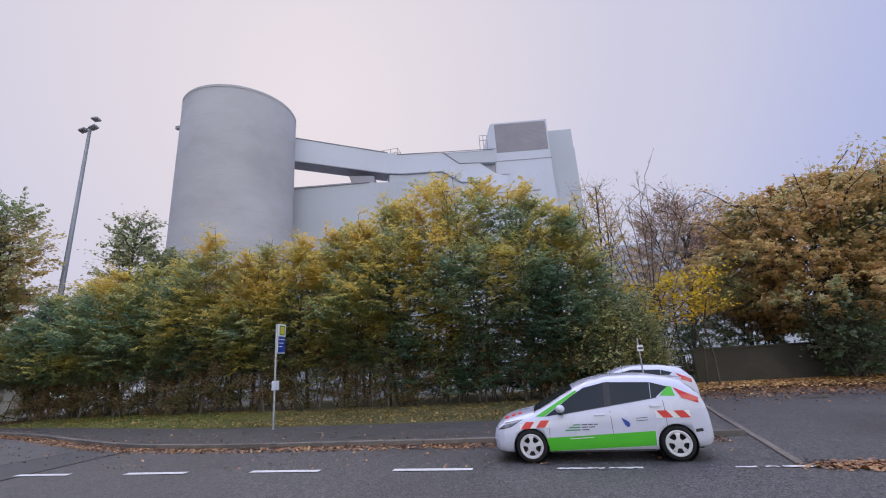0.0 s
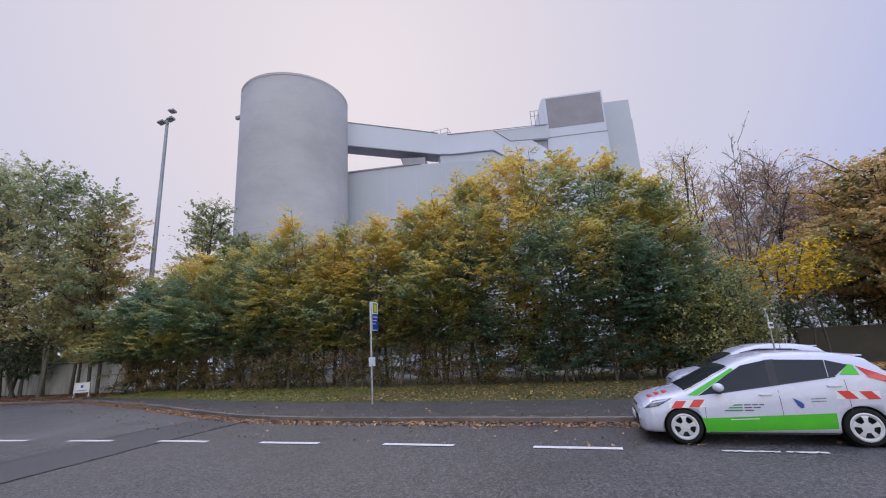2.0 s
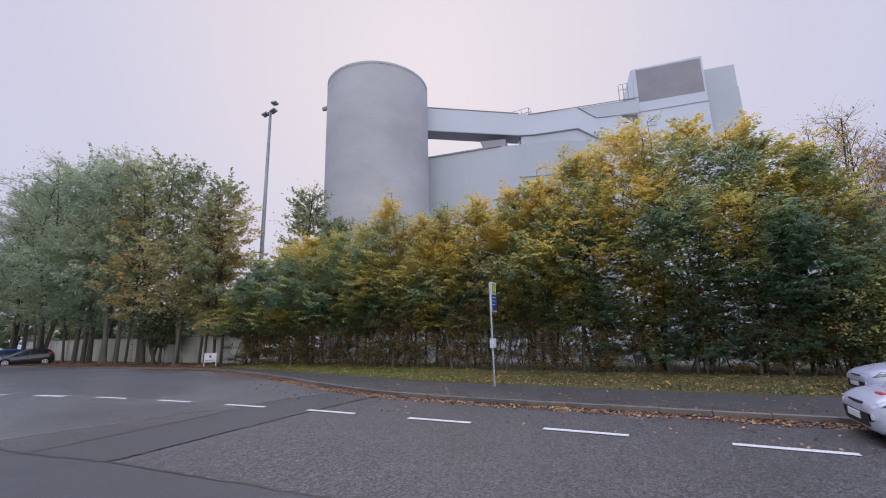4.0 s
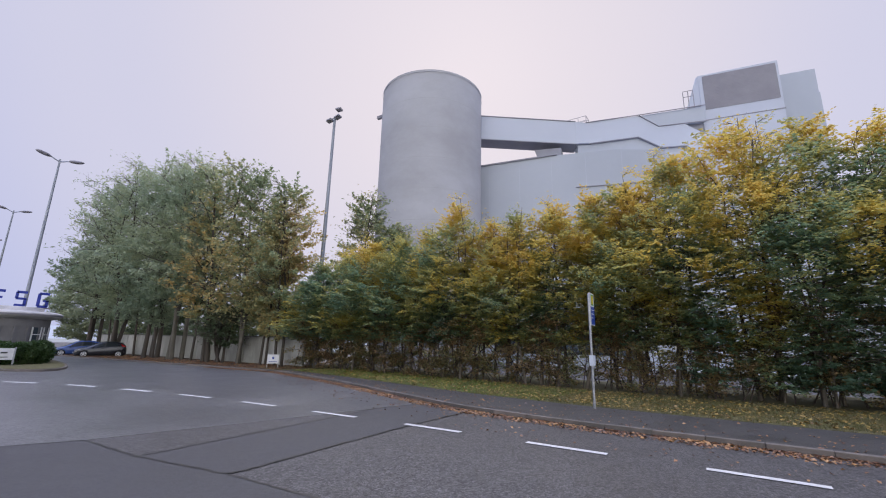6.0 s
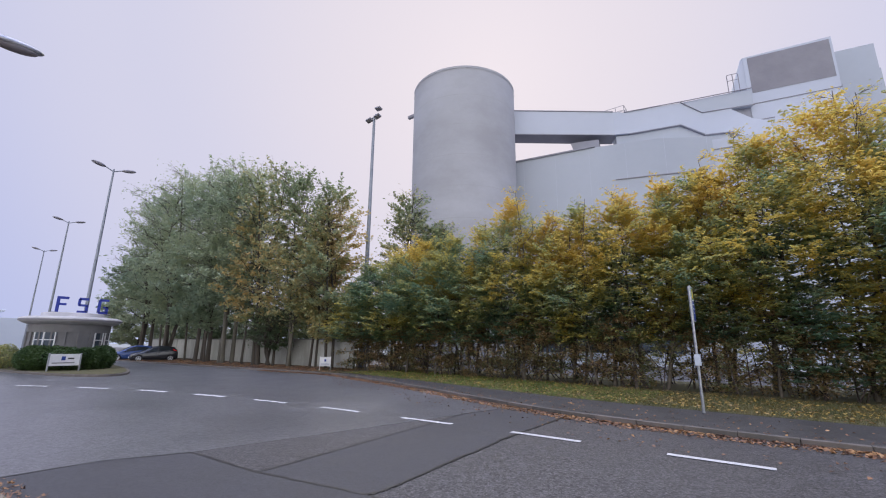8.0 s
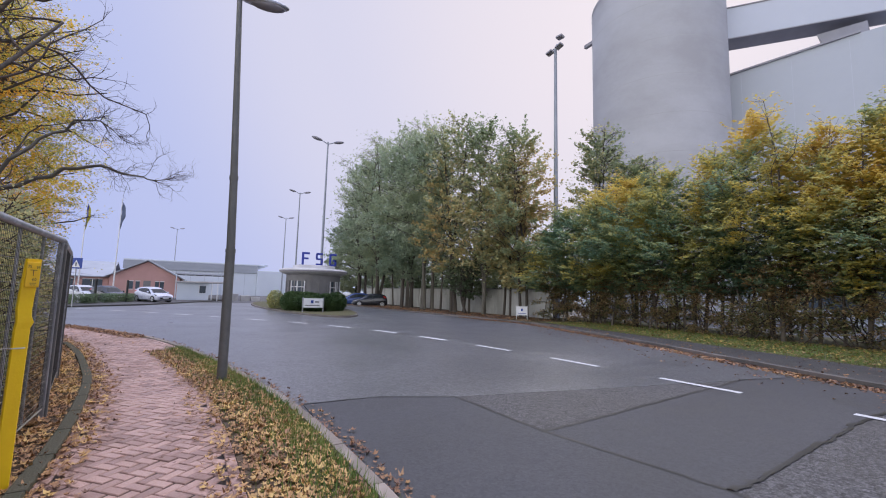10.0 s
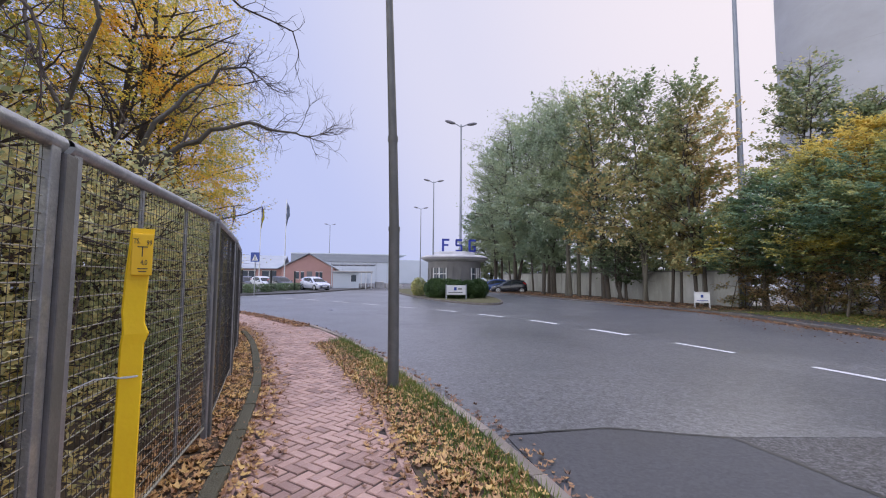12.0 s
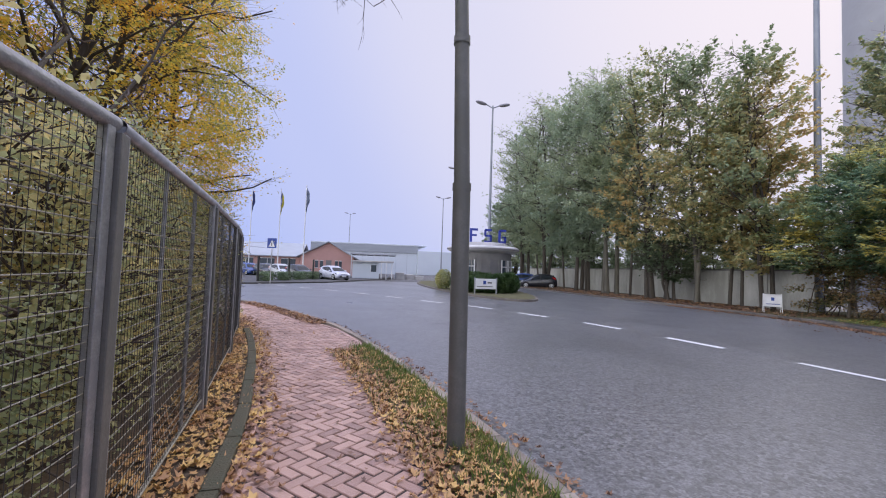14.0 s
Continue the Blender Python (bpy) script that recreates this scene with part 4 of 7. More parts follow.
def big_tree(name, loc, h, w, label, leafm, leaf, seed, stems_n=1, z0=0.25, limb_n=26, twig_n=12, per=14, spread=0.28, twig_len=1.1, lean=(0, 0), barkm=M_BARKD, flat=0.3, up=0.4, elev=(10, 60), wind=(0, 0, 0), r=0.2, narrow=0.62, group="", fork=0.5, fine_r=1.5, fill=None, lift=0.0):
    g = seeded(seed)
    stems = []
    for k in range(stems_n):
        b = np.array([g.uniform(-1, 1), g.uniform(-1, 1), 0]) * (0.0 if stems_n == 1 else fork * 0.35)
        hh = (h - 0.18 * w - 0.5) * (1.0 if k == 0 else g.uniform(0.8, 0.97))
        top = np.array([lean[0] + g.uniform(-1, 1) * fork, lean[1] + g.uniform(-1, 1) * fork, hh])
        p1 = b + (top - b) * 0.3 + g.normal(size=3) * [0.2, 0.2, 0]
        p2 = b + (top - b) * 0.65 + g.normal(size=3) * [0.3, 0.3, 0]
        stems.append(([b, p1, p2, top], r * g.uniform(0.85, 1.1), 0.03))
    cr = crown_reach(h, w, z0)
    grown = grow(g, stems, int(limb_n * 1.25), cr, elev, twig_n, twig_len, per * (0.28 if fill else 1.3), flat, spread * 1.2, zmin=h * z0, wind=wind, bend=0.25)
    if fill:
        top = h - 0.15 * w
        grown = (grown[0], grown[1], np.concatenate([grown[2], sprays(g, fill[0], lambda z: max(0.3, cr(z)), h * z0 * 0.9, top, fill[1], fill[2], fill[2] * 0.17, fill[2] * 0.075, droop=0.3, lift=lift)]))
    return tree(name, loc, label, grown, leafm, leaf, barkm, seed=seed + 1, sides=5 if loc[1] > 15 else 7, up=up, narrow=narrow, group=group, fine_r=fine_r)


# willows and poplars before the white wall
WEST = "trees before the white wall"
big_tree("poplar", (-31.9, 19.6, PKERB), 14.4, 2.9, "poplar with thinning yellow-green leaves", L_POPLAR, 0.24, 510, 2, 0.15, 30, 12, 10, 0.28, fork=1.2, group=WEST, r=0.14, fill=(190, 44, 1.2), lift=0.8)
big_tree("poplar", (-35.5, 19.3, PKERB), 16.0, 3.3, "poplar with yellowing leaves on a pale trunk", L_POPLAR, 0.25, 520, 2, 0.17, 32, 13, 11, 0.3, fork=1.4, group=WEST, r=0.17, barkm=M_BARKG, fill=(190, 44, 1.2), lift=0.8)
big_tree("poplar", (-39.3, 18.6, PKERB), 17.5, 3.5, "tall poplar with yellowing leaves", L_POPLAR, 0.26, 530, 2, 0.19, 30, 13, 10, 0.32, fork=1.5, group=WEST, r=0.2, fill=(190, 44, 1.2), lift=0.8)
big_tree("willow", (-43.6, 18.0, PKERB), 18.5, 3.9, "tall grey-green willow with wind-swept fine leaves", L_WILLOW, 0.34, 540, 3, 0.24, 30, 14, 13, 0.36, fork=1.7, group=WEST, r=0.2, narrow=0.3, wind=(-0.15, 0, 0.1), barkm=M_BARKG, fill=(230, 62, 2.1), lift=0.6)
big_tree("willow", (-48.2, 17.8, PKERB), 19.6, 4.1, "tall grey-green willow with dense foliage", L_WILLOW, 0.36, 550, 3, 0.2, 32, 14, 13, 0.4, fork=2.0, group=WEST, r=0.22, narrow=0.3, wind=(-0.2, 0, 0.1), fill=(230, 62, 2.1), lift=0.6)
big_tree("willow", (-54.0, 17.8, PKERB), 19.8, 4.3, "tall grey-green willow with drooping twigs", L_WILLOW, 0.38, 560, 3, 0.2, 30, 14, 13, 0.42, fork=2.0, group=WEST, r=0.22, narrow=0.3, wind=(-0.2, 0, 0.1), fill=(230, 62, 2.1), lift=0.6)
big_tree("willow", (-62.0, 18.2, PKERB), 20.0, 4.3, "hazy grey-green willow at the end of the wall", L_WILLOW, 0.42, 570, 3, 0.18, 26, 13, 13, 0.45, fork=2.0, group=WEST, r=0.22, narrow=0.3, wind=(-0.2, 0, 0.1), fill=(230, 62, 2.1), lift=0.6)
big_tree("willow", (-76.0, 22.0, PKERB), 14.0, 5.5, "hazy pale willow far along the wall", L_WILLOW, 0.5, 575, 3, 0.1, 22, 11, 12, 0.5, fork=2.5, group=WEST, r=0.22, narrow=0.35, fill=(230, 62, 2.1), lift=0.6)
big_tree("dark_bush", (-37.4, 18.7, PKERB), 4.8, 1.5, "dark ivy-covered forked stump before the wall", L_DARK, 0.16, 580, 4, 0.28, 20, 8, 16, 0.2, fork=0.9, group=WEST, r=0.12, fill=(160, 30, 0.6))
for i, (x, y) in enumerate(((-46.3, 17.6), (-51.0, 17.9), (-41.2, 18.3), (-34.3, 20.0), (-33.2, 19.7), (-58, 18.2))):
    big_tree("young_tree", (x, y, PKERB), 11 + i % 3, 2.0, "slim dark trunk with sparse leaves by the wall", L_WILLOW if x < -40 else L_POPLAR, 0.26, 600 + i * 3, 1, 0.28, 20, 9, 9, 0.3, group=WEST, r=0.11, fill=(150, 30, 1.1))
big_tree("poplar", (-31.2, 27.5, 0), 15.6, 2.7, "olive green poplar behind the hedge", L_POPLAR, 0.26, 640, 2, 0.3, 28, 12, 11, 0.28, fork=1.2, r=0.15, fill=(200, 44, 1.2), lift=0.8)
big_tree("poplar", (-28.4, 28.2, 0), 12.6, 2.0, "small poplar with yellowing leaves behind the hedge", L_POPLAR, 0.24, 650, 1, 0.3, 24, 10, 10, 0.28, r=0.12, fill=(220, 50, 1.5))

# trees around the side road
# one slender tree whose bare limbs fan out from a low fork
g = seeded(700)
fan = [([(0, 0, 0), (0.05, 0, 2.0), (0.0, 0.05, 4.0)], 0.11, 0.085)]
for k in range(13):
    a = 2.4 * k + g.uniform(-0.3, 0.3)
    q = 0.35 + 2.5 * math.sqrt((k + 0.5) / 13)
    z0, z1 = 2.6 + 1.5 * g.uniform(), 10.9 - 0.42 * q * q + g.uniform(-0.5, 0.6)
    c_, s_ = math.cos(a), math.sin(a)
    fan.append(([(0.02, 0, z0), (c_ * q * 0.35, s_ * q * 0.35, z0 + (z1 - z0) * 0.3), (c_ * q * 0.72 + g.normal() * 0.08, s_ * q * 0.72, z0 + (z1 - z0) * 0.66), (c_ * q, s_ * q, z1)], 0.042, 0.008))
tree("bare_tree", (6.6, 24.4, 0.1), "almost bare slender tree with a few brown leaves", grow(g, fan, 11, lambda z: 1.25 if z > 3.6 else 0.0, (35, 75), 7, 0.42, 0.8, 0.2, 0.05, zmin=3.6, bend=0.12), L_MAPLE, 0.085, M_BARK, seed=701, sides=5, fine_r=0.85)
big_tree("bare_tree", (4.3, 23.6, 0.1), 11.2, 1.9, "slim tree with thin rusty leaves", L_MAPLE, 0.11, 705, 3, 0.25, 24, 12, 4, 0.2, 0.9, fork=0.9, elev=(30, 65), r=0.07, fine_r=0.8, fill=(190, 26, 0.7), lift=0.8)
# both russet trees have fog haze lightened into their leaf colour
big_tree("bare_tree", (10.2, 31.5, 0.1), 12.6, 3.6, "russet thin-leaved tree beyond the wall", mat("hazed_russet_leaf", (0.58, 0.44, 0.36), (0.46, 0.34, 0.27), 1, 0.7), 0.12, 710, 3, 0.22, 28, 16, 5, 0.25, 1.2, fork=1.6, elev=(30, 65), r=0.08, fine_r=0.8, fill=(700, 50, 0.9), lift=1.0)
big_tree("bare_tree", (14.6, 34.0, 0.1), 12.4, 3.6, "russet hazy thin-leaved tree beyond the yard", bpy.data.materials["hazed_russet_leaf"], 0.13, 714, 3, 0.2, 26, 14, 5, 0.25, 1.2, fork=1.6, elev=(30, 65), r=0.08, fine_r=0.8, fill=(420, 44, 0.9), lift=1.0)
big_tree("yellow_sapling", (6.3, 22.0, 0.1), 5.5, 1.7, "sapling with bright yellow leaves beside the gate", L_YELLOW, 0.17, 720, 2, 0.48, 16, 8, 8, 0.18, 0.7, fork=0.8, elev=(5, 45), r=0.05)
big_tree("yellow_sapling", (8.1, 22.6, 0.1), 5.9, 1.3, "sapling with bright yellow leaves over the wall", L_YELLOW, 0.17, 724, 2, 0.55, 12, 8, 7, 0.18, 0.7, fork=0.8, elev=(5, 45), r=0.05)
big_tree("maple", (15.2, 26.2, 0.14), 10.7, 5.4, "broad maple with orange and green autumn leaves", L_MAPLE, 0.2, 730, 4, 0.17, 30, 12, 34, 0.3, 0.8, fork=1.8, elev=(0, 50), r=0.22, flat=0.5, fill=(1500, 38, 0.9))
big_tree("maple", (21.5, 27.0, 0.14), 11.6, 5.0, "broad maple with rusty autumn leaves", L_MAPLE, 0.22, 740, 4, 0.16, 30, 15, 34, 0.32, 1.1, fork=2.0, elev=(0, 50), r=0.22, flat=0.5, fill=(1500, 38, 0.9))
big_tree("dark_bush", (13.9, 22.9, 0.14), 3.7, 1.9, "dark evergreen bush before the yard wall", L_DARK, 0.14, 750, 5, 0.05, 16, 8, 16, 0.2, 0.5, fork=1.0, r=0.05, fill=(160, 30, 0.6))
big_tree("dark_bush", (19.5, 24.3, 0.14), 3.2, 1.8, "dark evergreen bush under the maple", L_DARK, 0.14, 755, 5, 0.05, 16, 8, 16, 0.2, 0.5, fork=1.0, r=0.05, fill=(160, 30, 0.6))
for i, (x, y, h) in enumerate(((3.4, 19.6, 4.2), (4.6, 20.6, 4.6), (5.3, 21.8, 4.0))):
    big_tree("shrub", (x, y, PKERB), h, 1.4, "loose green and yellow shrub at the hedge end", L_SHRUB, 0.12, 760 + i, 4, 0.08, 18, 8, 9, 0.2, 0.6, fork=0.9, r=0.03)
for i, (x, y, h) in enumerate(((7.0, 27.5, 4.5), (9.6, 27.0, 3.6), (12.5, 28.0, 4.6), (18.0, 29.0, 5.0), (23.0, 26.0, 4.5))):
    big_tree("dark_bush", (x, y, 0.05), h, 1.9, "dark evergreen bush beyond the yard wall", L_DARK, 0.15, 770 + i * 3, 5, 0.05, 8, 5, 10, 0.2, 0.5, fork=1.2, r=0.05, fill=(120, 34, 0.7))
for i in range(15):
    g = seeded(800 + i)
    big_tree("dark_bush", (-28.0 + i * 2.2 + g.uniform(-0.5, 0.5), 23.2 + g.uniform(-0.4, 0.6), PKERB), 2.2 + g.uniform(0, 1.6), 1.25, "dark leafy bush behind the hedge stems", L_SHRUB, 0.13, 820 + i, 4, 0.04, 6, 4, 9, 0.2, 0.5, fork=0.9, r=0.03, fill=(28, 34, 0.6), group="bushes behind the hedge")
for i in range(11):
    g = seeded(860 + i)
    big_tree("willow_scrub", (-33.0 - i * 3.4, 23.4 + g.uniform(-0.6, 0.8), 0.0), 5.0 + g.uniform(0, 1.5), 2.1, "grey-green willow scrub behind the white wall", L_DARK if i % 3 == 0 else L_WILLOW, 0.26, 880 + i, 3, 0.06, 6, 4, 8, 0.3, 0.8, fork=1.3, r=0.05, fill=(110, 40, 1.1), group="scrub behind the wall")


# ---- parked cars ----
def lathe(profile, seg=32, axis="Y"):
    """A turned shape; profile holds (radius, place along the axis)."""
    v, f = [], []
    for r, h in profile:
        for i in range(seg):
            a = 2 * math.pi * i / seg
            v.append((r * math.cos(a), h, r * math.sin(a)) if axis == "Y" else (r * math.cos(a), r * math.sin(a), h))
    for k in range(len(profile) - 1):
        for i in range(seg):
            f.append([k * seg + i, k * seg + (i + 1) % seg, (k + 1) * seg + (i + 1) % seg, (k + 1) * seg + i])
    return v, np.array(f)


CAR_X = [-0.69, -0.665, -0.60, -0.48, -0.25, 0.05, 0.22, 0.40, 0.62, 0.88, 1.15, 1.5, 1.9, 2.35, 2.60, 2.76, 2.88, 2.98, 3.03, 3.07, 3.09, 3.10]
CAR_TOP = [0.53, 0.60, 0.665, 0.73, 0.795, 0.86, 0.935, 1.025, 1.14, 1.265, 1.37, 1.44, 1.45, 1.42, 1.37, 1.32, 1.21, 1.10, 0.99, 0.84, 0.70, 0.52]
CAR_W = [0.60, 0.69, 0.76, 0.805, 0.835, 0.845, 0.85, 0.855, 0.86, 0.86, 0.86, 0.86, 0.86, 0.855, 0.845, 0.835, 0.825, 0.815, 0.80, 0.78, 0.75, 0.66]
CAR_BOT = [0.30, 0.22, 0.18, 0.165, 0.16, 0.155, 0.155, 0.155, 0.155, 0.155, 0.155, 0.155, 0.155, 0.16, 0.17, 0.18, 0.19, 0.20, 0.22, 0.25, 0.28, 0.34]


def car_ring(x):
    top, w, bot = (float(np.interp(x, CAR_X, c)) for c in (CAR_TOP, CAR_W, CAR_BOT))
    belt = min(0.735 + 0.135 * x, top - 0.045)
    u = min(1.0, max(0.0, (top - belt - 0.05) / 0.42))
    wt = w * (0.93 - 0.24 * u)
    return [(0, bot), (w * 0.8, bot), (w * 0.955, bot + 0.05), (w * 0.985, bot + 0.16), (w * 1.0, bot + (belt - bot) * 0.5), (w * 0.992, belt - 0.14), (w * 0.965, belt - 0.03), (w * 0.945, belt),
            (w * 0.945 + (wt - w * 0.945) * 0.55, belt + (top - 0.06 - belt) * 0.55), (wt, top - 0.06), (wt * 0.93, top - 0.025), (wt * 0.7, top - 0.006), (0, top)]


def side_y(x, z):
    r = car_ring(x)[2:12]
    return float(np.interp(z, [p[1] for p in r], [p[0] for p in r]))


def side_patch(name, quad, m, parent, out=0.004, nu=12, nv=6, label="", far=False):
    """A film, pane or lens that follows the car's flank; quad holds four corners as (length, height)."""
    v = []
    for j in range(nv + 1):
        for i in range(nu + 1):
            a, b = i / nu, j / nv
            x = (1 - b) * ((1 - a) * quad[0][0] + a * quad[1][0]) + b * ((1 - a) * quad[3][0] + a * quad[2][0])
            z = (1 - b) * ((1 - a) * quad[0][1] + a * quad[1][1]) + b * ((1 - a) * quad[3][1] + a * quad[2][1])
            y = side_y(x, z) + out
            v.append((x, y if far else -y, z))
    f = np.array([[j * (nu + 1) + i, j * (nu + 1) + i + 1, (j + 1) * (nu + 1) + i + 1, (j + 1) * (nu + 1) + i] for j in range(nv) for i in range(nu)])
    return link(name, v, f, m, parent, label, smooth=True)


def car_body_mesh():
    xs = sorted(set([round(float(x), 3) for x in np.linspace(-0.69, 3.10, 90)] + CAR_X))
    v, f = [], []
    n = 25
    for x in xs:
        r = car_ring(x)
        ring = [(-y, z) for y, z in r] + [(y, z) for y, z in r[::-1][1:]]
        v += [(x, y, z) for y, z in ring]
    for i in range(len(xs) - 1):
        for k in range(n - 1):
            f.append([i * n + k, i * n + k + 1, (i + 1) * n + k + 1, (i + 1) * n + k])
    bm = bmesh.new()
    bv = [bm.verts.new(p) for p in v]
    for q in f:
        bm.faces.new([bv[i] for i in q])
    for i in (0, len(xs) - 1):
        bm.faces.new([bv[i * n + k] for k in range(n)])
    bmesh.ops.remove_doubles(bm, verts=bm.verts, dist=0.0005)
    bmesh.ops.recalc_face_normals(bm, faces=bm.faces)
    return bm


def arched_body(m):
    """The shell with round wheel arches cut right through."""
    me = bpy.data.meshes.new("body")
    bm = car_body_mesh()
    bm.to_mesh(me)
    bm.free()
    ob = new("body", me)
    cut = bmesh.new()
    for x in (0.0, 2.489):
        for y in (-0.78, 0.78):
            bmesh.ops.create_cone(cut, cap_ends=True, segments=40, radius1=0.318, radius2=0.318, depth=0.44, matrix=pose(x, y, 0.285, 90))
    cm = bpy.data.meshes.new("cut")
    cut.to_mesh(cm)
    cut.free()
    co = new("cut", cm)
    mod = ob.modifiers.new("arches", "BOOLEAN")
    mod.object, mod.solver = co, "EXACT"
    bpy.context.view_layer.update()
    res = bpy.data.meshes.new_from_object(ob.evaluated_get(bpy.context.evaluated_depsgraph_get()))
    ob.modifiers.clear()
    ob.data = res
    bpy.data.objects.remove(co)
    res.materials.clear()
    res.materials.append(m)
    res.polygons.foreach_set("use_smooth", np.array([p.area < 0.05 for p in res.polygons], dtype=bool))
    return ob


def wheel(parent, x, y, out):
    w = link("wheel", *lathe([(0.20, 0.07), (0.215, 0.095), (0.26, 0.10), (0.292, 0.08), (0.302, 0.04), (0.302, -0.06), (0.27, -0.1), (0.1, -0.1)], 36), M_RUBBER, parent, smooth=True)
    w.matrix_basis = pose(x, y, 0.29, 0, 0, 0 if out > 0 else 180)
    w.scale = (0.955, 1.0, 0.955)
    link("rim", *lathe([(0.0, 0.02), (0.19, 0.015), (0.2, 0.085), (0.214, 0.092), (0.218, 0.08)], 32), M_BLACK, w, "dark recessed rim", smooth=True)
    # five broad spokes growing out of one hub
    ring = [(0.085 * math.cos(radians(k * 36)), 0.085 * math.sin(radians(k * 36))) for k in range(10)]
    v = [(0, 0.106, 0)] + [(x0, 0.102, z0) for x0, z0 in ring]
    f = [[0, 1 + k, 1 + (k + 1) % 10] for k in range(10)]
    for k in range(5):
        am = (2 * k + 0.5) * 36
        i0 = len(v)
        v += [(0.15 * math.cos(radians(am + o)), 0.1, 0.15 * math.sin(radians(am + o))) for o in (-14, 14)]
        v += [(0.2 * math.cos(radians(am + o)), 0.09, 0.2 * math.sin(radians(am + o))) for o in (-21, 21)]
        f += [[1 + 2 * k, i0, i0 + 1, 1 + (2 * k + 1) % 10], [i0, i0 + 2, i0 + 3, i0 + 1]]
    link("wheel_cover", v, f, M_SILVER, w, "silver five-spoke wheel cover")
    v, f = lathe([(0.168, 0.085), (0.19, 0.1), (0.212, 0.102), (0.226, 0.094)], 32)
    link("rim_ring", v, f, M_SILVER, w, smooth=True)


CAR_CACHE = {}


def car(loc, rz, paint, label, decals=False, group=""):
    c = thing("car", loc, label, "car", group, rz)
    if "body" not in CAR_CACHE:
        b = arched_body(paint)
        CAR_CACHE["body"] = b.data
    else:
        me = CAR_CACHE["body"].copy()
        me.materials.clear()
        me.materials.append(paint)
        b = new("body", me)
    b.parent = c
    part("underbody", box(-0.55, -0.62, 0.16, 2.95, 0.62, 0.34, 0.03), M_BLACK, c)
    for x in (0.0, 2.489):
        for s in (-1, 1):
            v, f = lathe([(0.316, -0.15), (0.316, 0.16)], 32)
            o = link("wheel_well", v, f, M_BLACK, c)
            o.location = (x, s * 0.69, 0.285)
            wheel(c, x, s * 0.755, s)
    for far in (False, True):
        side_patch("side_window", [(0.29, 0.785), (0.80, 0.85), (0.80, 1.105), (0.55, 0.945)], M_GLASS, c, 0.004, far=far)
        side_patch("side_window", [(0.80, 0.85), (1.05, 0.883), (1.05, 1.25), (0.80, 1.105)], M_GLASS, c, 0.004, far=far)
        side_patch("side_window", [(1.05, 0.883), (1.37, 0.925), (1.42, 1.325), (1.05, 1.25)], M_GLASS, c, 0.004, far=far)
        side_patch("side_window", [(1.49, 0.942), (2.17, 1.034), (2.22, 1.30), (1.54, 1.33)], M_GLASS, c, 0.004, far=far)
        side_patch("quarter_window", [(2.18, 1.036), (2.27, 1.055), (2.50, 1.215), (2.23, 1.298)], M_GLASS, c, 0.005, far=far)
        side_patch("window_trim", [(0.62, 0.815), (2.27, 1.038), (2.27, 1.053), (0.62, 0.83)], M_BLACK, c, 0.005, 12, 1, far=far)
        side_patch("headlight_frame", [(-0.60, 0.575), (-0.36, 0.62), (-0.11, 0.755), (-0.44, 0.70)], M_BLACK, c, 0.004, far=far)
        side_patch("headlight", [(-0.585, 0.588), (-0.37, 0.635), (-0.15, 0.745), (-0.43, 0.69)], M_LENS, c, 0.008, far=far)
        side_patch("tail_light", [(2.68, 1.02), (2.93, 0.93), (2.94, 1.02), (2.58, 1.20)], M_REDLENS, c, 0.008, far=far)
        side_patch("door_pillar", [(1.365, 0.92), (1.495, 0.94), (1.545, 1.335), (1.415, 1.33)], M_BLACK, c, 0.0035, 2, 6, far=far)
        side_patch("sill_trim", [(0.36, 0.18), (2.12, 0.18), (2.12, 0.205), (0.36, 0.205)], M_BLACK, c, 0.012, 6, 1, far=far)
        side_patch("rear_reflector", [(2.80, 0.46), (2.92, 0.47), (2.92, 0.52), (2.80, 0.51)], M_BLACK, c, 0.006, 3, 1, far=far)
        s = 1 if far else -1
        bm = bmesh.new()
        bmesh.ops.create_uvsphere(bm, u_segments=14, v_segments=8, radius=1.0, matrix=Matrix.LocRotScale((0.58, s * 0.955, 0.93), None, (0.085, 0.10, 0.07)))
        mir = part("wing_mirror", bm, paint, c, smooth=True)
        part("mirror_foot", box(0.54, s * 0.82, 0.82, 0.62, s * 0.95, 0.885, 0.01), M_BLACK, mir)
        for hx, hz in ((1.26, 0.79), (2.21, 0.905)):
            y = side_y(hx, hz)
            part("door_handle", box(hx - 0.09, s * (y - 0.01), hz - 0.014, hx + 0.09, s * (y + 0.03), hz + 0.016, 0.008), paint, c)
        for xx, zz in ((1.45, 0.92), (2.36, 1.0)):
            side_patch("door_gap", [(xx - 0.004, 0.24), (xx + 0.004, 0.24), (xx + 0.004, zz), (xx - 0.004, zz)], M_BLACK, c, 0.0015, 1, 8, far=far)
        side_patch("door_gap", [(0.33, 0.24), (0.338, 0.24), (0.37, 0.77), (0.362, 0.77)], M_BLACK, c, 0.0015, 1, 8, far=far)
    # windscreen and rear screen follow the roof line
    for nm, xa, xb in (("windscreen", 0.10, 0.86), ("rear_screen", 2.79, 2.97)):
        v = []
        for i in range(9):
            x = xa + (xb - xa) * i / 8
            r = car_ring(x)
            wt, top = r[9][0] * 0.96, float(np.interp(x, CAR_X, CAR_TOP))
            for k in range(9):
                t = k / 8 * 2 - 1
                y = wt * t
                zz = float(np.interp(abs(y), [r[12][0], r[11][0], r[10][0], r[9][0]], [r[12][1], r[11][1], r[10][1], r[9][1]]))
                v.append((x - (0.006 if xa < 1 else -0.006), y, zz + 0.006))
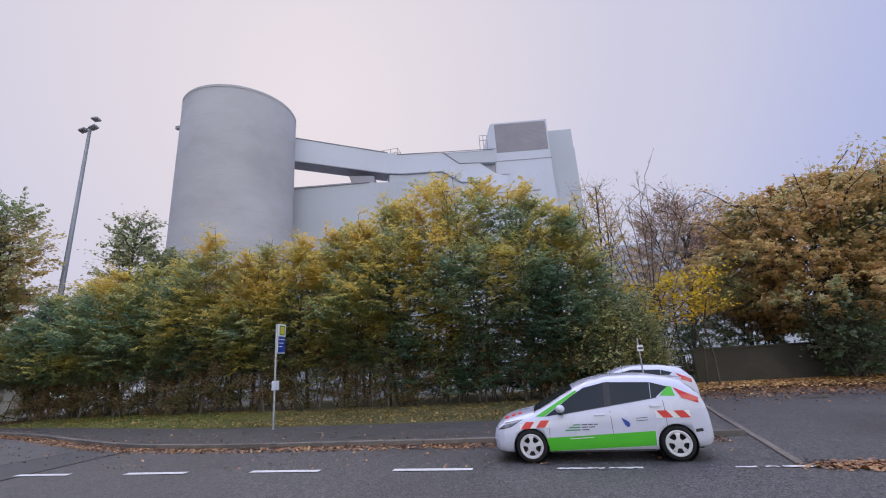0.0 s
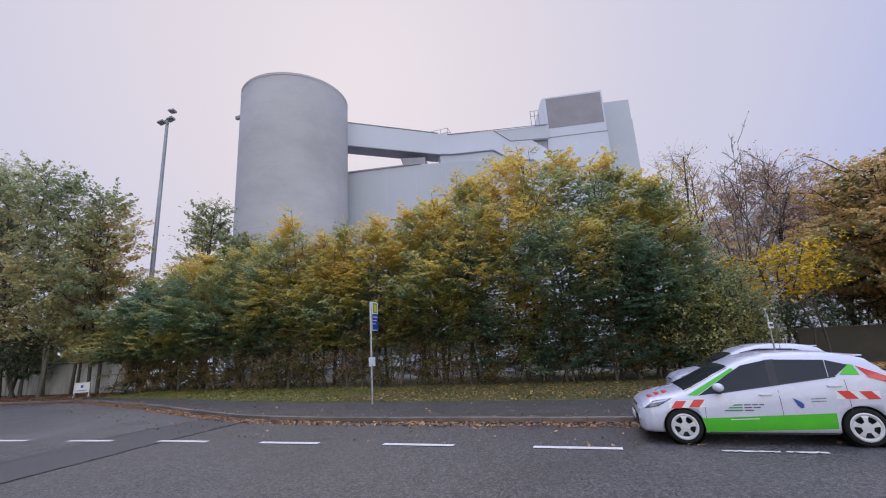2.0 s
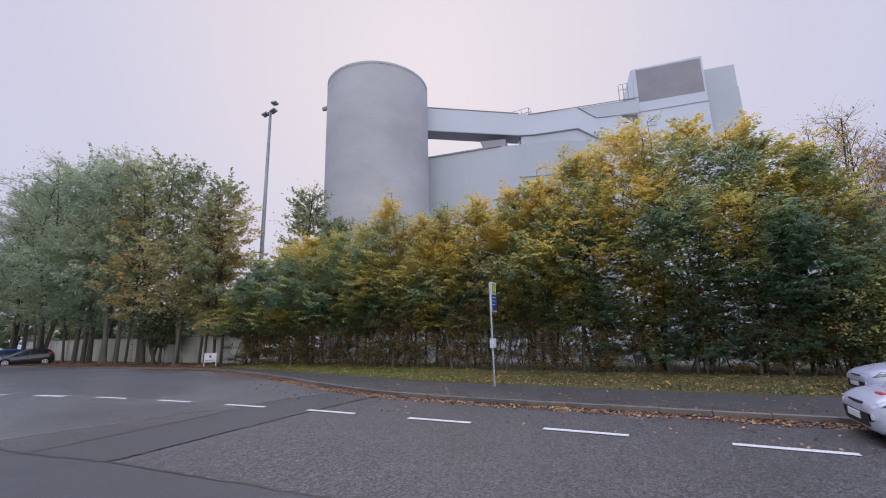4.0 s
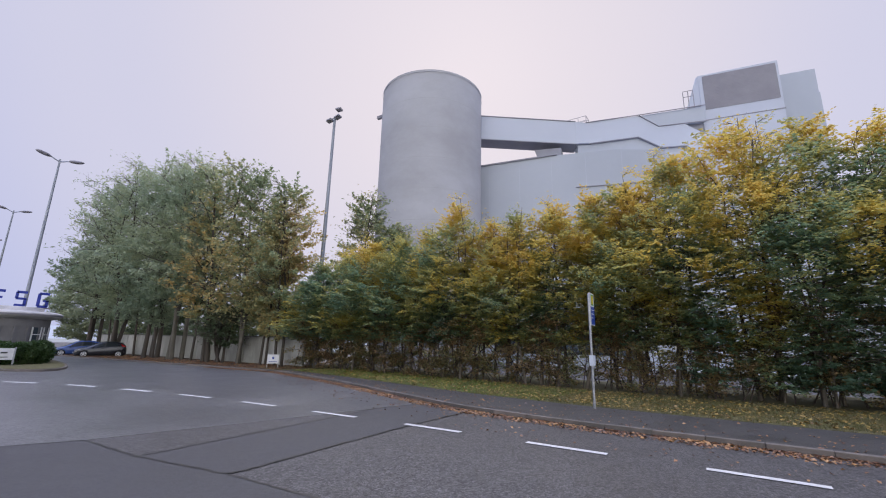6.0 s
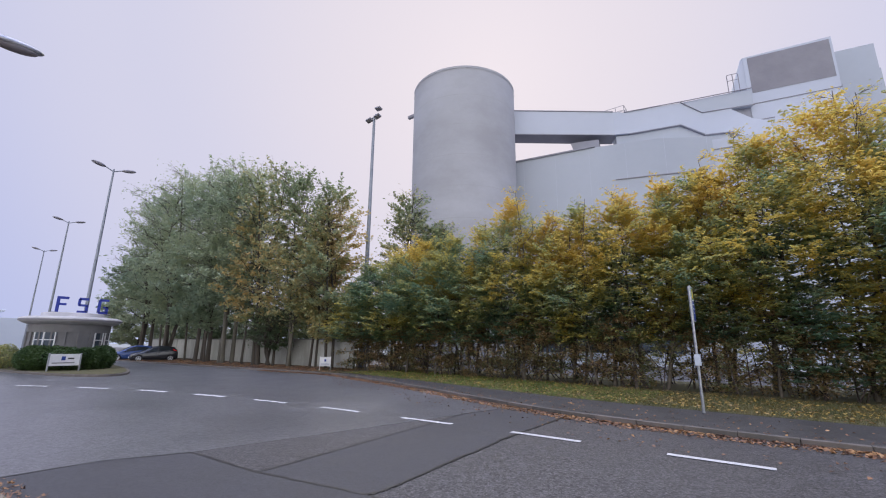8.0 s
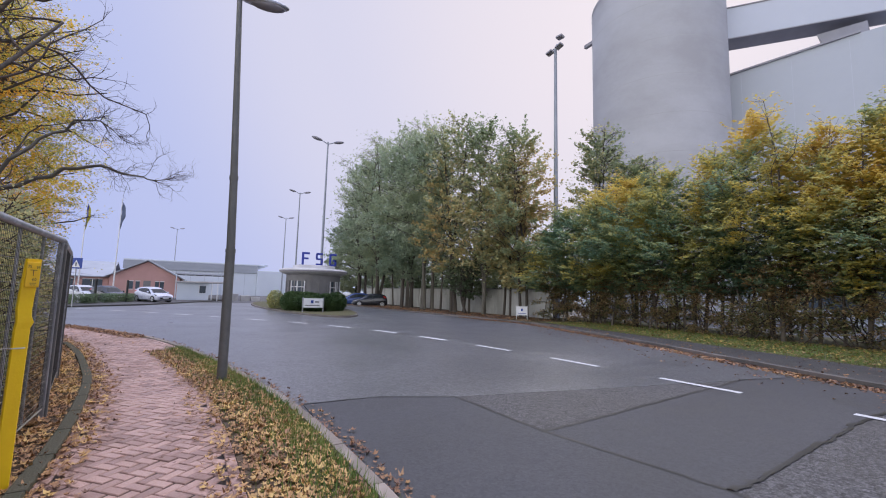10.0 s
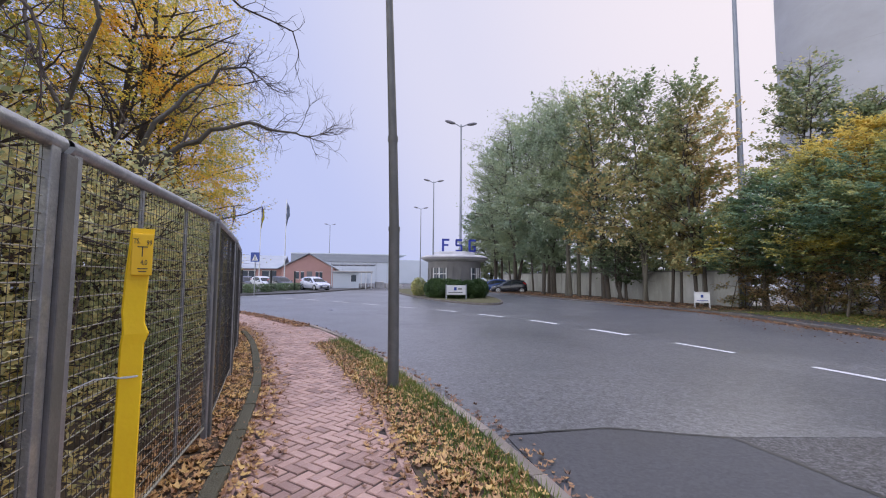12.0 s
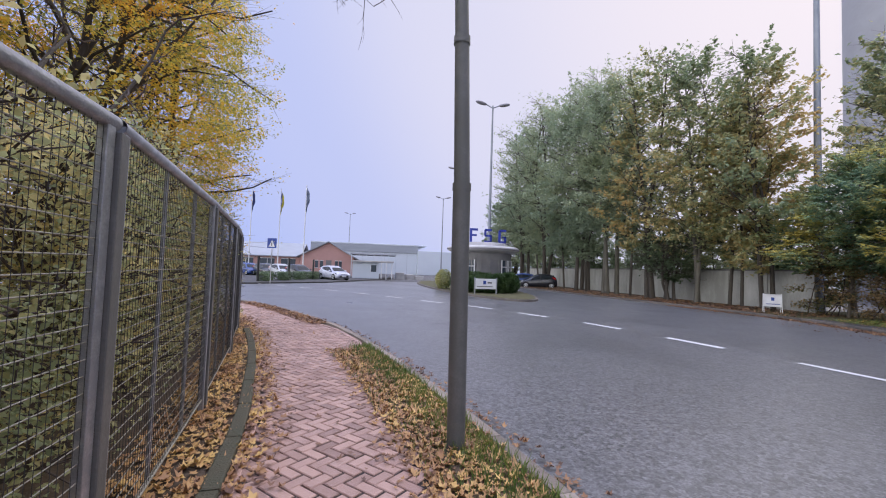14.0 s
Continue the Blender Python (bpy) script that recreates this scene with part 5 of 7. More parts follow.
        f = np.array([[i * 9 + k, i * 9 + k + 1, (i + 1) * 9 + k + 1, (i + 1) * 9 + k] for i in range(8) for k in range(8)])
        link(nm, v, f, M_GLASS, c, smooth=True)
    part("spoiler", box(2.68, -0.46, 1.325, 2.84, 0.46, 1.352, 0.012), paint, c)
    part("grille", prism([(-0.702, -0.50), (-0.712, -0.3), (-0.712, 0.3), (-0.702, 0.50), (-0.58, 0.56), (-0.58, -0.56)], 0.27, 0.45), M_BLACK, c, "black lower grille")
    part("upper_grille", prism([(-0.682, -0.3), (-0.692, 0), (-0.682, 0.3), (-0.60, 0.3), (-0.60, -0.3)], 0.575, 0.605), M_BLACK, c)
    part("number_plate", box(-0.728, -0.26, 0.34, -0.71, 0.26, 0.45, 0.005), M_WHITE, c)
    for s in (-1, 1):
        part("fog_light", cyl(0.05, 0.045, 0.03, 16, 0, pose(-0.61, s * 0.64, 0.31, 0, -70, s * 30)), M_BLACK, c)
    part("roof_aerial", cyl(0.006, 0.003, 0.18, 6, 1.43, pose(1.9, 0, 0, 0, 0, 0)), M_BLACK, c)
    if decals:
        side_patch("green_film", [(0.33, 0.20), (2.14, 0.265), (2.15, 0.50), (0.28, 0.425)], M_CARG, c, 0.004, 20, 6, "bright green side stripe")
        side_patch("pillar_film", [(0.12, 0.79), (0.27, 0.785), (0.93, 1.185), (0.90, 1.215)], M_CARG, c, 0.004, 14, 3, "bright green pillar film")
        side_patch("pillar_film", [(2.33, 1.07), (2.58, 1.06), (2.56, 1.21), (2.50, 1.225)], M_CARG, c, 0.0045, 4, 4, "bright green rear pillar film")
        for x0, z0, n, dz in ((-0.19, 0.585, 2, 0.02), (2.20, 0.71, 2, -0.01)):
            side_patch("warning_film", [(x0, z0), (x0 + 0.56, z0 + dz), (x0 + 0.56, z0 + dz + 0.12), (x0, z0 + 0.12)], M_WHITE, c, 0.003, 8, 2, "white reflective warning strip")
            for k in range(n):
                xa = x0 + 0.02 + k * 0.28
                s = 0.10 if x0 < 1 else -0.10
                o = 0.0 if s > 0 else 0.10
                side_patch("warning_stripe", [(xa + o, z0 + dz * k), (xa + 0.16 + o, z0 + dz * k), (xa + 0.16 + s + o, z0 + dz * k + 0.12), (xa + s + o, z0 + dz * k + 0.12)], M_RED, c, 0.006, 3, 2, "red warning stripe")
        for k, (a, b) in enumerate(((0.76, 0.90), (0.685, 0.90), (0.62, 0.90))):
            side_patch("logo_bar", [(a, 0.625 - k * 0.043), (b, 0.627 - k * 0.043), (b, 0.647 - k * 0.043), (a + 0.03, 0.645 - k * 0.043)], M_SIGNG, c, 0.006, 2, 1)
        for k, ws in enumerate(((0.10, 0.08, 0.07), (0.11, 0.10), (0.13,))):
            xa = 0.925
            for L in ws:
                side_patch("text_bar", [(xa, 0.628 - k * 0.043), (xa + L, 0.630 - k * 0.043), (xa + L, 0.646 - k * 0.043), (xa, 0.644 - k * 0.043)], M_INK, c, 0.006, 2, 1)
                xa += L + 0.018
        side_patch("text_bar", [(0.70, 0.40), (1.11, 0.415), (1.11, 0.427), (0.70, 0.412)], M_WHITE, c, 0.008, 3, 1)
        for q in ([(1.67, 0.61), (1.715, 0.575), (1.67, 0.67), (1.62, 0.735)], [(1.70, 0.575), (1.745, 0.585), (1.755, 0.63), (1.67, 0.67)], [(1.67, 0.67), (1.755, 0.63), (1.73, 0.67), (1.62, 0.735)]):
            side_patch("drop_logo", q, M_BLUE, c, 0.006, 3, 3)
        for k in range(2):
            side_patch("text_bar", [(1.86, 0.71 - k * 0.042), (2.06, 0.72 - k * 0.042), (2.06, 0.73 - k * 0.042), (1.86, 0.72 - k * 0.042)], M_INK, c, 0.006, 2, 1)
        for k in range(3):
            xa = -0.44 + k * 0.13
            za = float(np.interp(xa, CAR_X, CAR_TOP))
            part("warning_stripe", box(xa - 0.035, -0.46, za - 0.012, xa + 0.035, -0.2, za + 0.012, 0.004), M_RED, c, "red bonnet stripe")
    return c


car((0.41, 9.93, 0.0), 0, M_CARW, "white and green hatchback service car parked at the kerb", True, "parked cars")
rear_car = car((1.75, 14.7, 0.0), 0, M_CARW, "white hatchback parked on the driveway behind another car", False, "parked cars")
side_patch("warning_film", [(-0.23, 0.535), (0.25, 0.56), (0.25, 0.68), (-0.23, 0.655)], M_WHITE, rear_car, 0.003, 8, 2, "white reflective warning strip")
for k in range(2):
    side_patch("warning_stripe", [(-0.2 + k * 0.24, 0.54 + k * 0.012), (-0.06 + k * 0.24, 0.545 + k * 0.012), (0.02 + k * 0.24, 0.665 + k * 0.012), (-0.12 + k * 0.24, 0.66 + k * 0.012)], M_RED, rear_car, 0.006, 3, 2, "red warning stripe")
car((-53.6, 14.9, 0.0), 76, M_CARD, "dark car parked along the white wall", False, "parked cars")
car((-57.2, 14.2, 0.0), 80, M_CARB, "dark blue car parked along the white wall", False, "parked cars")
car((-57.6, -3.6, PKERB), 215, M_CARW, "white car parked beside the brick office", False, "parked cars")
for i in range(4):
    car((-60.0 - i * 2.2, -7.5 - i * 2.3, PKERB), 215, (M_CARD, M_SILVER, M_CARD, M_CARB)[i], ("dark", "silver", "black", "blue")[i] + " car in the office car park", False, "parked cars")

# ---- street lamps and masts ----
lamp = thing("street_lamp", (-16.72, 0.2, PKERB), "grey weathered steel street lamp beside the footpath", "street lamp")
v, f = tubes([(0, 0, 0, 0, -0.02, 2.2, 0.078, 0.076), (0, -0.02, 2.2, 0, -0.06, 3.5, 0.07, 0.064), (0, -0.06, 3.5, 0, -0.2, 6.85, 0.062, 0.045)], 20)
link("pole", v, f, M_LAMPPOST, lamp, smooth=True)
for sg in ((0, -0.02, 2.17, 0, -0.02, 2.23, 0.081, 0.081), (0, -0.06, 3.46, 0, -0.06, 3.53, 0.073, 0.072), (0, 0, 0.22, 0, 0, 0.226, 0.083, 0.083)):
    v, f = tubes([sg], 20)
    link("pole_band", v, f, M_LAMPPOST, lamp, smooth=True)
bm = bmesh.new()
bmesh.ops.create_uvsphere(bm, u_segments=20, v_segments=10, radius=1, matrix=Matrix.LocRotScale((0, 0.21, 6.93), Euler((radians(4), 0, 0)), (0.14, 0.46, 0.09)))
head = part("lamp_head", bm, M_STEEL, lamp, smooth=True)
bm = bmesh.new()
bmesh.ops.create_uvsphere(bm, u_segments=16, v_segments=8, radius=1, matrix=Matrix.LocRotScale((0, 0.28, 6.89), Euler((radians(4), 0, 0)), (0.12, 0.32, 0.085)))
part("lamp_glass", bm, M_CLADD, head, "grey glass bowl", smooth=True)
part("neck", box(-0.05, -0.28, 6.86, 0.05, -0.08, 6.98, 0.02), M_STEEL, lamp)


def tall_lamp(x, y, label, h=14.7, rz=90):
    t = thing("mast_lamp", (x, y, 0), label, "street lamp", "tall yard lamps", rz)
    v, f = tubes([(0, 0, 0, 0, 0, h * 0.5, 0.13, 0.1), (0, 0, h * 0.5, 0, 0, h - 0.1, 0.1, 0.06)], 12)
    link("pole", v, f, M_MAST, t, smooth=True)
    for s in (-1, 1):
        v, f = tubes([(0, 0, h - 0.3, s * 0.55, 0, h - 0.05, 0.045, 0.04)], 8)
        arm = link("arm", v, f, M_MAST, t)
        bm = bmesh.new()
        bmesh.ops.create_uvsphere(bm, u_segments=14, v_segments=8, radius=1, matrix=Matrix.LocRotScale((s * 0.95, 0, h + 0.03), Euler((0, radians(-s * 12), 0)), (0.48, 0.2, 0.13)))
        part("lamp_head", bm, M_CLADD, arm, smooth=True)
    return t


tall_lamp(-44.5, 8.4, "tall twin-armed yard lamp behind the kiosk")
tall_lamp(-65.9, 10.2, "tall twin-armed yard lamp in the foggy yard")
tall_lamp(-88.4, 12.1, "tall twin-armed yard lamp far off in fog")
tall_lamp(-119.5, -6.1, "distant twin-armed yard lamp in fog")

mast = thing("floodlight_mast", (-31.5, 22.65, 0.0), "very tall tapered steel mast with cameras on top", "mast")
v, f = tubes([(0, 0, 0, 0, 0, 7, 0.26, 0.19), (0, 0, 7, 0, 0, 21.2, 0.17, 0.11)], 14)
link("pole", v, f, M_MAST, mast, smooth=True)
v, f = tubes([(0, 0, 21.1, -0.05, 0.2, 21.6, 0.07, 0.07), (-0.5, 0, 21.2, 0.6, 0, 21.25, 0.05, 0.05)], 8)
link("bracket", v, f, M_MAST, mast)
for x, z, r in ((0.65, 21.75, 8), (-0.45, 21.0, -6), (0.55, 21.05, -10)):
    bm = bmesh.new()
    bmesh.ops.create_cube(bm, size=1, matrix=Matrix.LocRotScale((x, -0.15, z), Euler((radians(-15), radians(r), 0)), (0.58, 0.4, 0.15)))
    part("floodlight", bm, M_CLADD, mast)

# ---- bus stop sign, small signs ----
stop = thing("bus_stop_sign", (-8.1, 13.62, PKERB), "grey bus stop post with a blue and yellow sign", "bus stop", rz=90)
v, f = tubes([(0, 0, 0, -0.03, 0, 3.4, 0.038, 0.038)], 12)
link("post", v, f, M_STEEL, stop, smooth=True)
plate = part("sign_plate", box(0.02, -0.03, 2.42, 0.46, 0.0, 3.42, 0.006), M_WHITE, stop)
part("blue_panel", box(0.04, -0.036, 2.45, 0.45, -0.032, 3.0), M_BLUE, plate, "dark blue route panel")
part("yellow_panel", box(0.14, -0.038, 3.08, 0.36, -0.035, 3.34), M_SIGNY, plate, "yellow and green stop emblem")
part("green_ring", box(0.10, -0.034, 3.04, 0.40, -0.031, 3.38), M_SIGNG, plate)
part("white_edge", box(-0.015, -0.04, 2.45, 0.02, 0.01, 3.42, 0.004), M_WHITE, stop)
for k in range(3):
    part("text_bar", box(0.07, -0.041, 2.88 - k * 0.12, 0.40 - 0.06 * k, -0.0365, 2.905 - k * 0.12), M_WHITE, plate)
part("timetable_box", box(-0.10, -0.07, 1.22, 0.14, 0.06, 1.52, 0.012), M_HALL, stop)

af = thing("pavement_sign", (-29.9, 18.0, PKERB), "white folding pavement sign by the kerb", "sign", rz=52)
for s in (-1, 1):
    bm = box(-0.36, -0.012, 0.28, 0.36, 0.012, 0.86, 0.006)
    bmesh.ops.transform(bm, matrix=pose(0, 0.16 * s, 0, 12 * s), verts=bm.verts)
    pn = part("panel", bm, M_WHITE, af)
    for x in (-0.34, 0.34):
        v, f = tubes([(x, 0.20 * s, 0.0, x, 0.015 * s, 0.88, 0.018, 0.018)], 6)
        link("leg", v, f, M_WHITE, af)
part("emblem", box(-0.06, -0.105, 0.55, 0.06, -0.09, 0.70), M_BLUE, af)
part("text_bar", box(-0.26, -0.155, 0.38, 0.26, -0.14, 0.41), M_BLUE, af)

ss = thing("street_sign", (3.42, 13.5, 0.0), "small white street name sign on a thin post", "sign", rz=58)
v, f = tubes([(0, 0, 0, -0.06, 0, 2.2, 0.022, 0.022)], 8)
link("post", v, f, M_STEEL, ss)
part("name_plate", box(-0.24, -0.04, 1.84, 0.18, -0.025, 2.0, 0.004), M_WHITE, ss)
part("text_bar", box(-0.19, -0.046, 1.89, 0.13, -0.042, 1.95), M_INK, ss)

# ---- round kiosk on the island ----
isl = []
for a in range(48):
    t = 2 * math.pi * a / 48
    isl.append((-49.5 + 15.2 * math.cos(t), 7.6 + 3.5 * math.sin(t) * (1 - 0.15 * math.cos(t))))
slab("traffic_island", isl, 0.0, 0.12, M_KERB, "kerbed oval traffic island")
slab("island_lawn", [(-49.5 + (x + 49.5) * 0.985, 7.6 + (y - 7.6) * 0.95) for x, y in isl], 0.1, 0.135, M_TURF, "worn grass on the traffic island")
ki = thing("gate_kiosk", (-42.6, 7.42, 0.13), "round grey gatehouse kiosk with a wide flat roof", "kiosk")
link("wall_lower", *lathe([(2.05, 0.0), (2.05, 1.0)], 48, "Z"), M_KIOSK, ki, smooth=True)
link("wall_upper", *lathe([(2.05, 2.2), (2.05, 2.75)], 48, "Z"), M_KIOSK, ki, smooth=True)
link("window_band", *lathe([(2.0, 1.0), (2.0, 2.2)], 48, "Z"), M_KIOSK, ki, smooth=True)
for k in range(20):
    a = radians(k * 18)
    o = part("mullion", box(-0.05, 1.97, 1.0, 0.05, 2.08, 2.2), M_KIOSK, ki)
    o.rotation_euler.z = a
for az in (-128, -144, -58, -36):
    o = part("window_pane", box(-0.26, 2.03, 1.02, 0.26, 2.045, 2.18), M_PANE, ki)
    o.rotation_euler.z = radians(az)
    for x in (-0.28, 0.28):
        part("frame", box(x - 0.03, 2.03, 1.0, x + 0.03, 2.09, 2.2), M_WHITE, o)
    part("frame", box(-0.31, 2.03, 1.72, 0.31, 2.08, 1.77), M_WHITE, o)
link("roof", *lathe([(2.0, 2.68), (2.15, 2.7), (2.4, 2.8), (2.58, 2.9), (2.6, 3.02), (2.55, 3.08), (2.3, 3.16), (1.6, 3.2), (1.6, 3.4), (1.5, 3.44), (0, 3.44)], 56, "Z"), M_KROOF, ki, smooth=False)
link("roof_fascia", *lathe([(2.59, 2.9), (2.61, 2.98)], 56, "Z"), M_CLADD, ki, smooth=True)


def strokes(name, bars, y0, parent):
    """A block sign element made from bars (y0, z0, y1, z1)."""
    bm = bmesh.new()
    for a, b, c, d in bars:
        bm_box(bm, -0.05, y0 + a, 3.5 + b, 0.05, y0 + c, 3.5 + d)
    return part(name, bm, M_LETTER, parent, "blue upright roof sign element")


# bars stand towards the junction
strokes("sign_element", [(-1.0, 0, -0.84, 1.0), (-0.84, 0.84, -0.42, 1.0), (-0.84, 0.44, -0.5, 0.58)], 0.0, ki)
strokes("sign_element", [(0.12, 0.84, 0.62, 1.0), (0.08, 0.5, 0.22, 0.92), (0.12, 0.43, 0.62, 0.57), (0.5, 0.08, 0.64, 0.5), (0.1, 0.0, 0.6, 0.15)], 0.0, ki)
strokes("sign_element", [(1.22, 0.84, 1.72, 1.0), (1.15, 0.08, 1.31, 0.92), (1.22, 0.0, 1.72, 0.15), (1.58, 0.08, 1.74, 0.48), (1.45, 0.38, 1.74, 0.5)], 0.0, ki)
v, f = tubes([(0, -1.2, 3.46, 0, 1.9, 3.46, 0.05, 0.05)], 6)
link("sign_rail", v, f, M_KIOSK, ki)
bs = thing("info_board", (-38.75, 6.62, 0.13), "low white notice board on two posts before the kiosk hedge", "sign", rz=90)
part("board", box(-0.72, -0.02, 0.30, 0.72, 0.02, 0.95, 0.01), M_WHITE, bs)
for x in (-0.7, 0.7):
    part("post", box(x - 0.04, -0.03, 0, x + 0.04, 0.03, 1.0, 0.008), M_STEEL, bs)
part("emblem", box(-0.16, -0.03, 0.6, 0.02, -0.022, 0.82), M_BLUE, bs)
part("text_bar", box(0.12, -0.03, 0.66, 0.4, -0.022, 0.74), M_INK, bs)
part("text_bar", box(-0.55, -0.03, 0.44, 0.45, -0.022, 0.48), M_INK, bs)
g = seeded(900)
for i in range(9):
    a = radians(-95 + i * 22)
    cx, cy = -41.5 + 1.6 * math.cos(a), 7.3 + 1.75 * math.sin(a)
    n = 2600
    p = g.normal(size=(n, 3))
    p /= np.linalg.norm(p, axis=1, keepdims=True)
    p *= np.array([0.72, 0.62, 0.66]) * (1 + 0.16 * np.sin(p[:, :1] * 5 + i) + g.normal(size=(n, 1)) * 0.05)
    p[:, 2] += 0.62
    bush = thing("clipped_bush", (cx, cy, 0.13), "low clipped evergreen hedge bush round the kiosk", "bush", "kiosk hedge")
    v, f = leaves(g, p[p[:, 2] > 0.02], 0.12, 0.2)
    link("foliage", v, f, L_BOX, bush, kind="stuff")
    v, f = tubes([(0, 0, 0, g.uniform(-0.4, 0.4), g.uniform(-0.4, 0.4), 0.8, 0.03, 0.01) for _ in range(6)], 5)
    link("stem", v, f, M_BARK, bush)

yb = thing("yellow_shrub", (-44.6, 4.9, 0.13), "loose pale yellow shrub on the traffic island beside the kiosk", "shrub")
g = seeded(930)
p = g.normal(size=(2600, 3))
p /= np.linalg.norm(p, axis=1, keepdims=True)
p *= np.array([1.3, 0.55, 0.7]) * (0.75 + 0.3 * g.uniform(size=(2600, 1))) * (1 + 0.14 * np.sin(p[:, :1] * 6))
p[:, 2] += 0.68
v, f = leaves(g, p[p[:, 2] > 0.02], 0.12, 0.2)
link("foliage", v, f, L_SHRUB, yb, kind="stuff")
v, f = tubes([(0, 0, 0, g.uniform(-0.8, 0.8), g.uniform(-0.3, 0.3), 0.9, 0.03, 0.01) for _ in range(7)], 5)
link("stem", v, f, M_BARK, yb)

# ---- office, gatehouse, halls across the junction ----
slab("office_forecourt", [(-46, -9.5), (-52, -4.3), (-58, -1.9), (-66, 1.2), (-72, 2.6), (-100, 2.6), (-100, -44), (-38, -44), (-42, -18)], 0.0, PKERB, M_PAVE, "paved forecourt behind a low kerb", "pavement")
off = thing("office_house", (-76, -6.7, 0.0), "low red brick office with a shallow grey gable roof", "house")
bm = bmesh.new()
pr = [(-3.9, 0), (3.7, 0), (3.7, 2.75), (0, 4.85), (-3.9, 2.85)]
vs = [bm.verts.new((0, y, z)) for y, z in pr]
fc = bm.faces.new(vs)
r = bmesh.ops.extrude_face_region(bm, geom=[fc])
bmesh.ops.translate(bm, vec=(-14, 0, 0), verts=[q for q in r["geom"] if isinstance(q, bmesh.types.BMVert)])
part("wall", bm, M_BRICKW, off)
for (ya, za), (yb, zb) in (((0, 4.93), (4.2, 2.52)), ((0, 4.93), (-4.4, 2.62))):
    bm = bmesh.new()
    vs = [bm.verts.new(q) for q in ((0.35, ya, za), (0.35, yb, zb), (-14.2, yb, zb), (-14.2, ya, za))]
    fc = bm.faces.new(vs)
    r = bmesh.ops.extrude_face_region(bm, geom=[fc])
    bmesh.ops.translate(bm, vec=(0, 0, 0.14), verts=[q for q in r["geom"] if isinstance(q, bmesh.types.BMVert)])
    part("roof", bm, M_ROOF, off)
for y in (-1.6, -0.9, 1.2, 1.75):
    w = part("window", box(-0.02, y - 0.22, 1.2, 0.03, y + 0.22, 2.2), M_PANE, off)
    part("frame", box(0.0, y - 0.25, 2.2, 0.05, y + 0.25, 2.28), M_WHITE, w)
    part("sill", box(0.0, y - 0.25, 1.12, 0.08, y + 0.25, 1.2), M_WHITE, w)
part("door", box(-0.02, -0.3, 0.1, 0.04, 0.5, 2.3, 0.01), M_KIOSK, off)
wing = thing("office_wing", (-77, -10.8, 0.0), "long grey-roofed brick office wing with a window band", "house")
part("wall", box(-9, -26, 0, 0, 0, 2.8), M_BRICKW, wing)
bm = bmesh.new()
vs = [bm.verts.new(q) for q in ((0.5, -26, 2.6), (0.5, 0.2, 2.6), (-4.5, 0.2, 4.7), (-4.5, -26, 4.7))]
bm.faces.new(vs)
vs = [bm.verts.new(q) for q in ((-9.5, -26, 2.6), (-9.5, 0.2, 2.6), (-4.5, 0.2, 4.7), (-4.5, -26, 4.7))]
bm.faces.new(vs)
r = bmesh.ops.extrude_face_region(bm, geom=list(bm.faces))
bmesh.ops.translate(bm, vec=(0, 0, 0.12), verts=[q for q in r["geom"] if isinstance(q, bmesh.types.BMVert)])
part("roof", bm, M_ROOF, wing)
for k in range(8):
    w = part("window", box(-0.02, -2.6 - k * 2.9, 0.9, 0.03, -0.6 - k * 2.9, 2.3), M_PANE, wing)
    part("frame", box(0.0, -1.64 - k * 2.9, 0.9, 0.05, -1.56 - k * 2.9, 2.3), M_WHITE, w)
    part("frame", box(0.0, -2.6 - k * 2.9, 2.3, 0.05, -0.6 - k * 2.9, 2.38), M_WHITE, w)
gh = thing("gatehouse", (-66.5, -0.6, 0.0), "small white flat-roofed gatehouse with a canopy", "gatehouse")
part("wall", box(-5, -2.2, 0, 0, 1.1, 2.15), M_HALL, gh)
part("roof", box(-5.4, -2.4, 2.15, 0.4, 2.9, 2.33, 0.02), M_KROOF, gh)
w = part("window", box(-0.02, 0.1, 0.95, 0.03, 0.75, 1.8), M_PANE, gh)
part("frame", box(0.0, 0.05, 0.9, 0.06, 0.1, 1.85), M_WHITE, w)
for y in (1.4, 2.0, 2.7):
    part("canopy_post", box(-0.1, y - 0.05, 0, 0.1, y + 0.05, 2.15), M_WHITE, gh)
gh2 = thing("canopy", (-73, -0.4, 0.0), "open roofed canopy with pale posts behind the gatehouse", "canopy")
part("roof", box(-6, -3, 3.25, 0, 3.4, 3.45, 0.02), M_ROOF, gh2)
for k in range(7):
    part("post", box(-0.12, -2.9 + k * 1.03, 0, 0.0, -2.78 + k * 1.03, 3.25), M_HALL, gh2)
hall = thing("assembly_hall", (-112, 0, 0), "long pale industrial hall with a grey roof band in fog", "industrial hall")
part("wall", box(-30, -14, 0, 0, 10.2, 5.0), M_HALL, hall)
part("roof", box(-30.2, -14.2, 5.0, 0.2, 10.4, 6.7, 0.05), M_ROOF, hall)
part("ridge_cap", box(-30.2, -14.2, 6.7, 0.25, 12.4, 7.0, 0.05), M_HALL, hall)
part("end_block", box(-28, 10.25, 0, 1.5, 18.5, 5.6, 0.05), M_HALL, hall)
for k in range(9):
    part("wall_joint", box(0.0, -13 + k * 2.6, 0, 0.05, -12.94 + k * 2.6, 5.0), M_CLAD, hall)
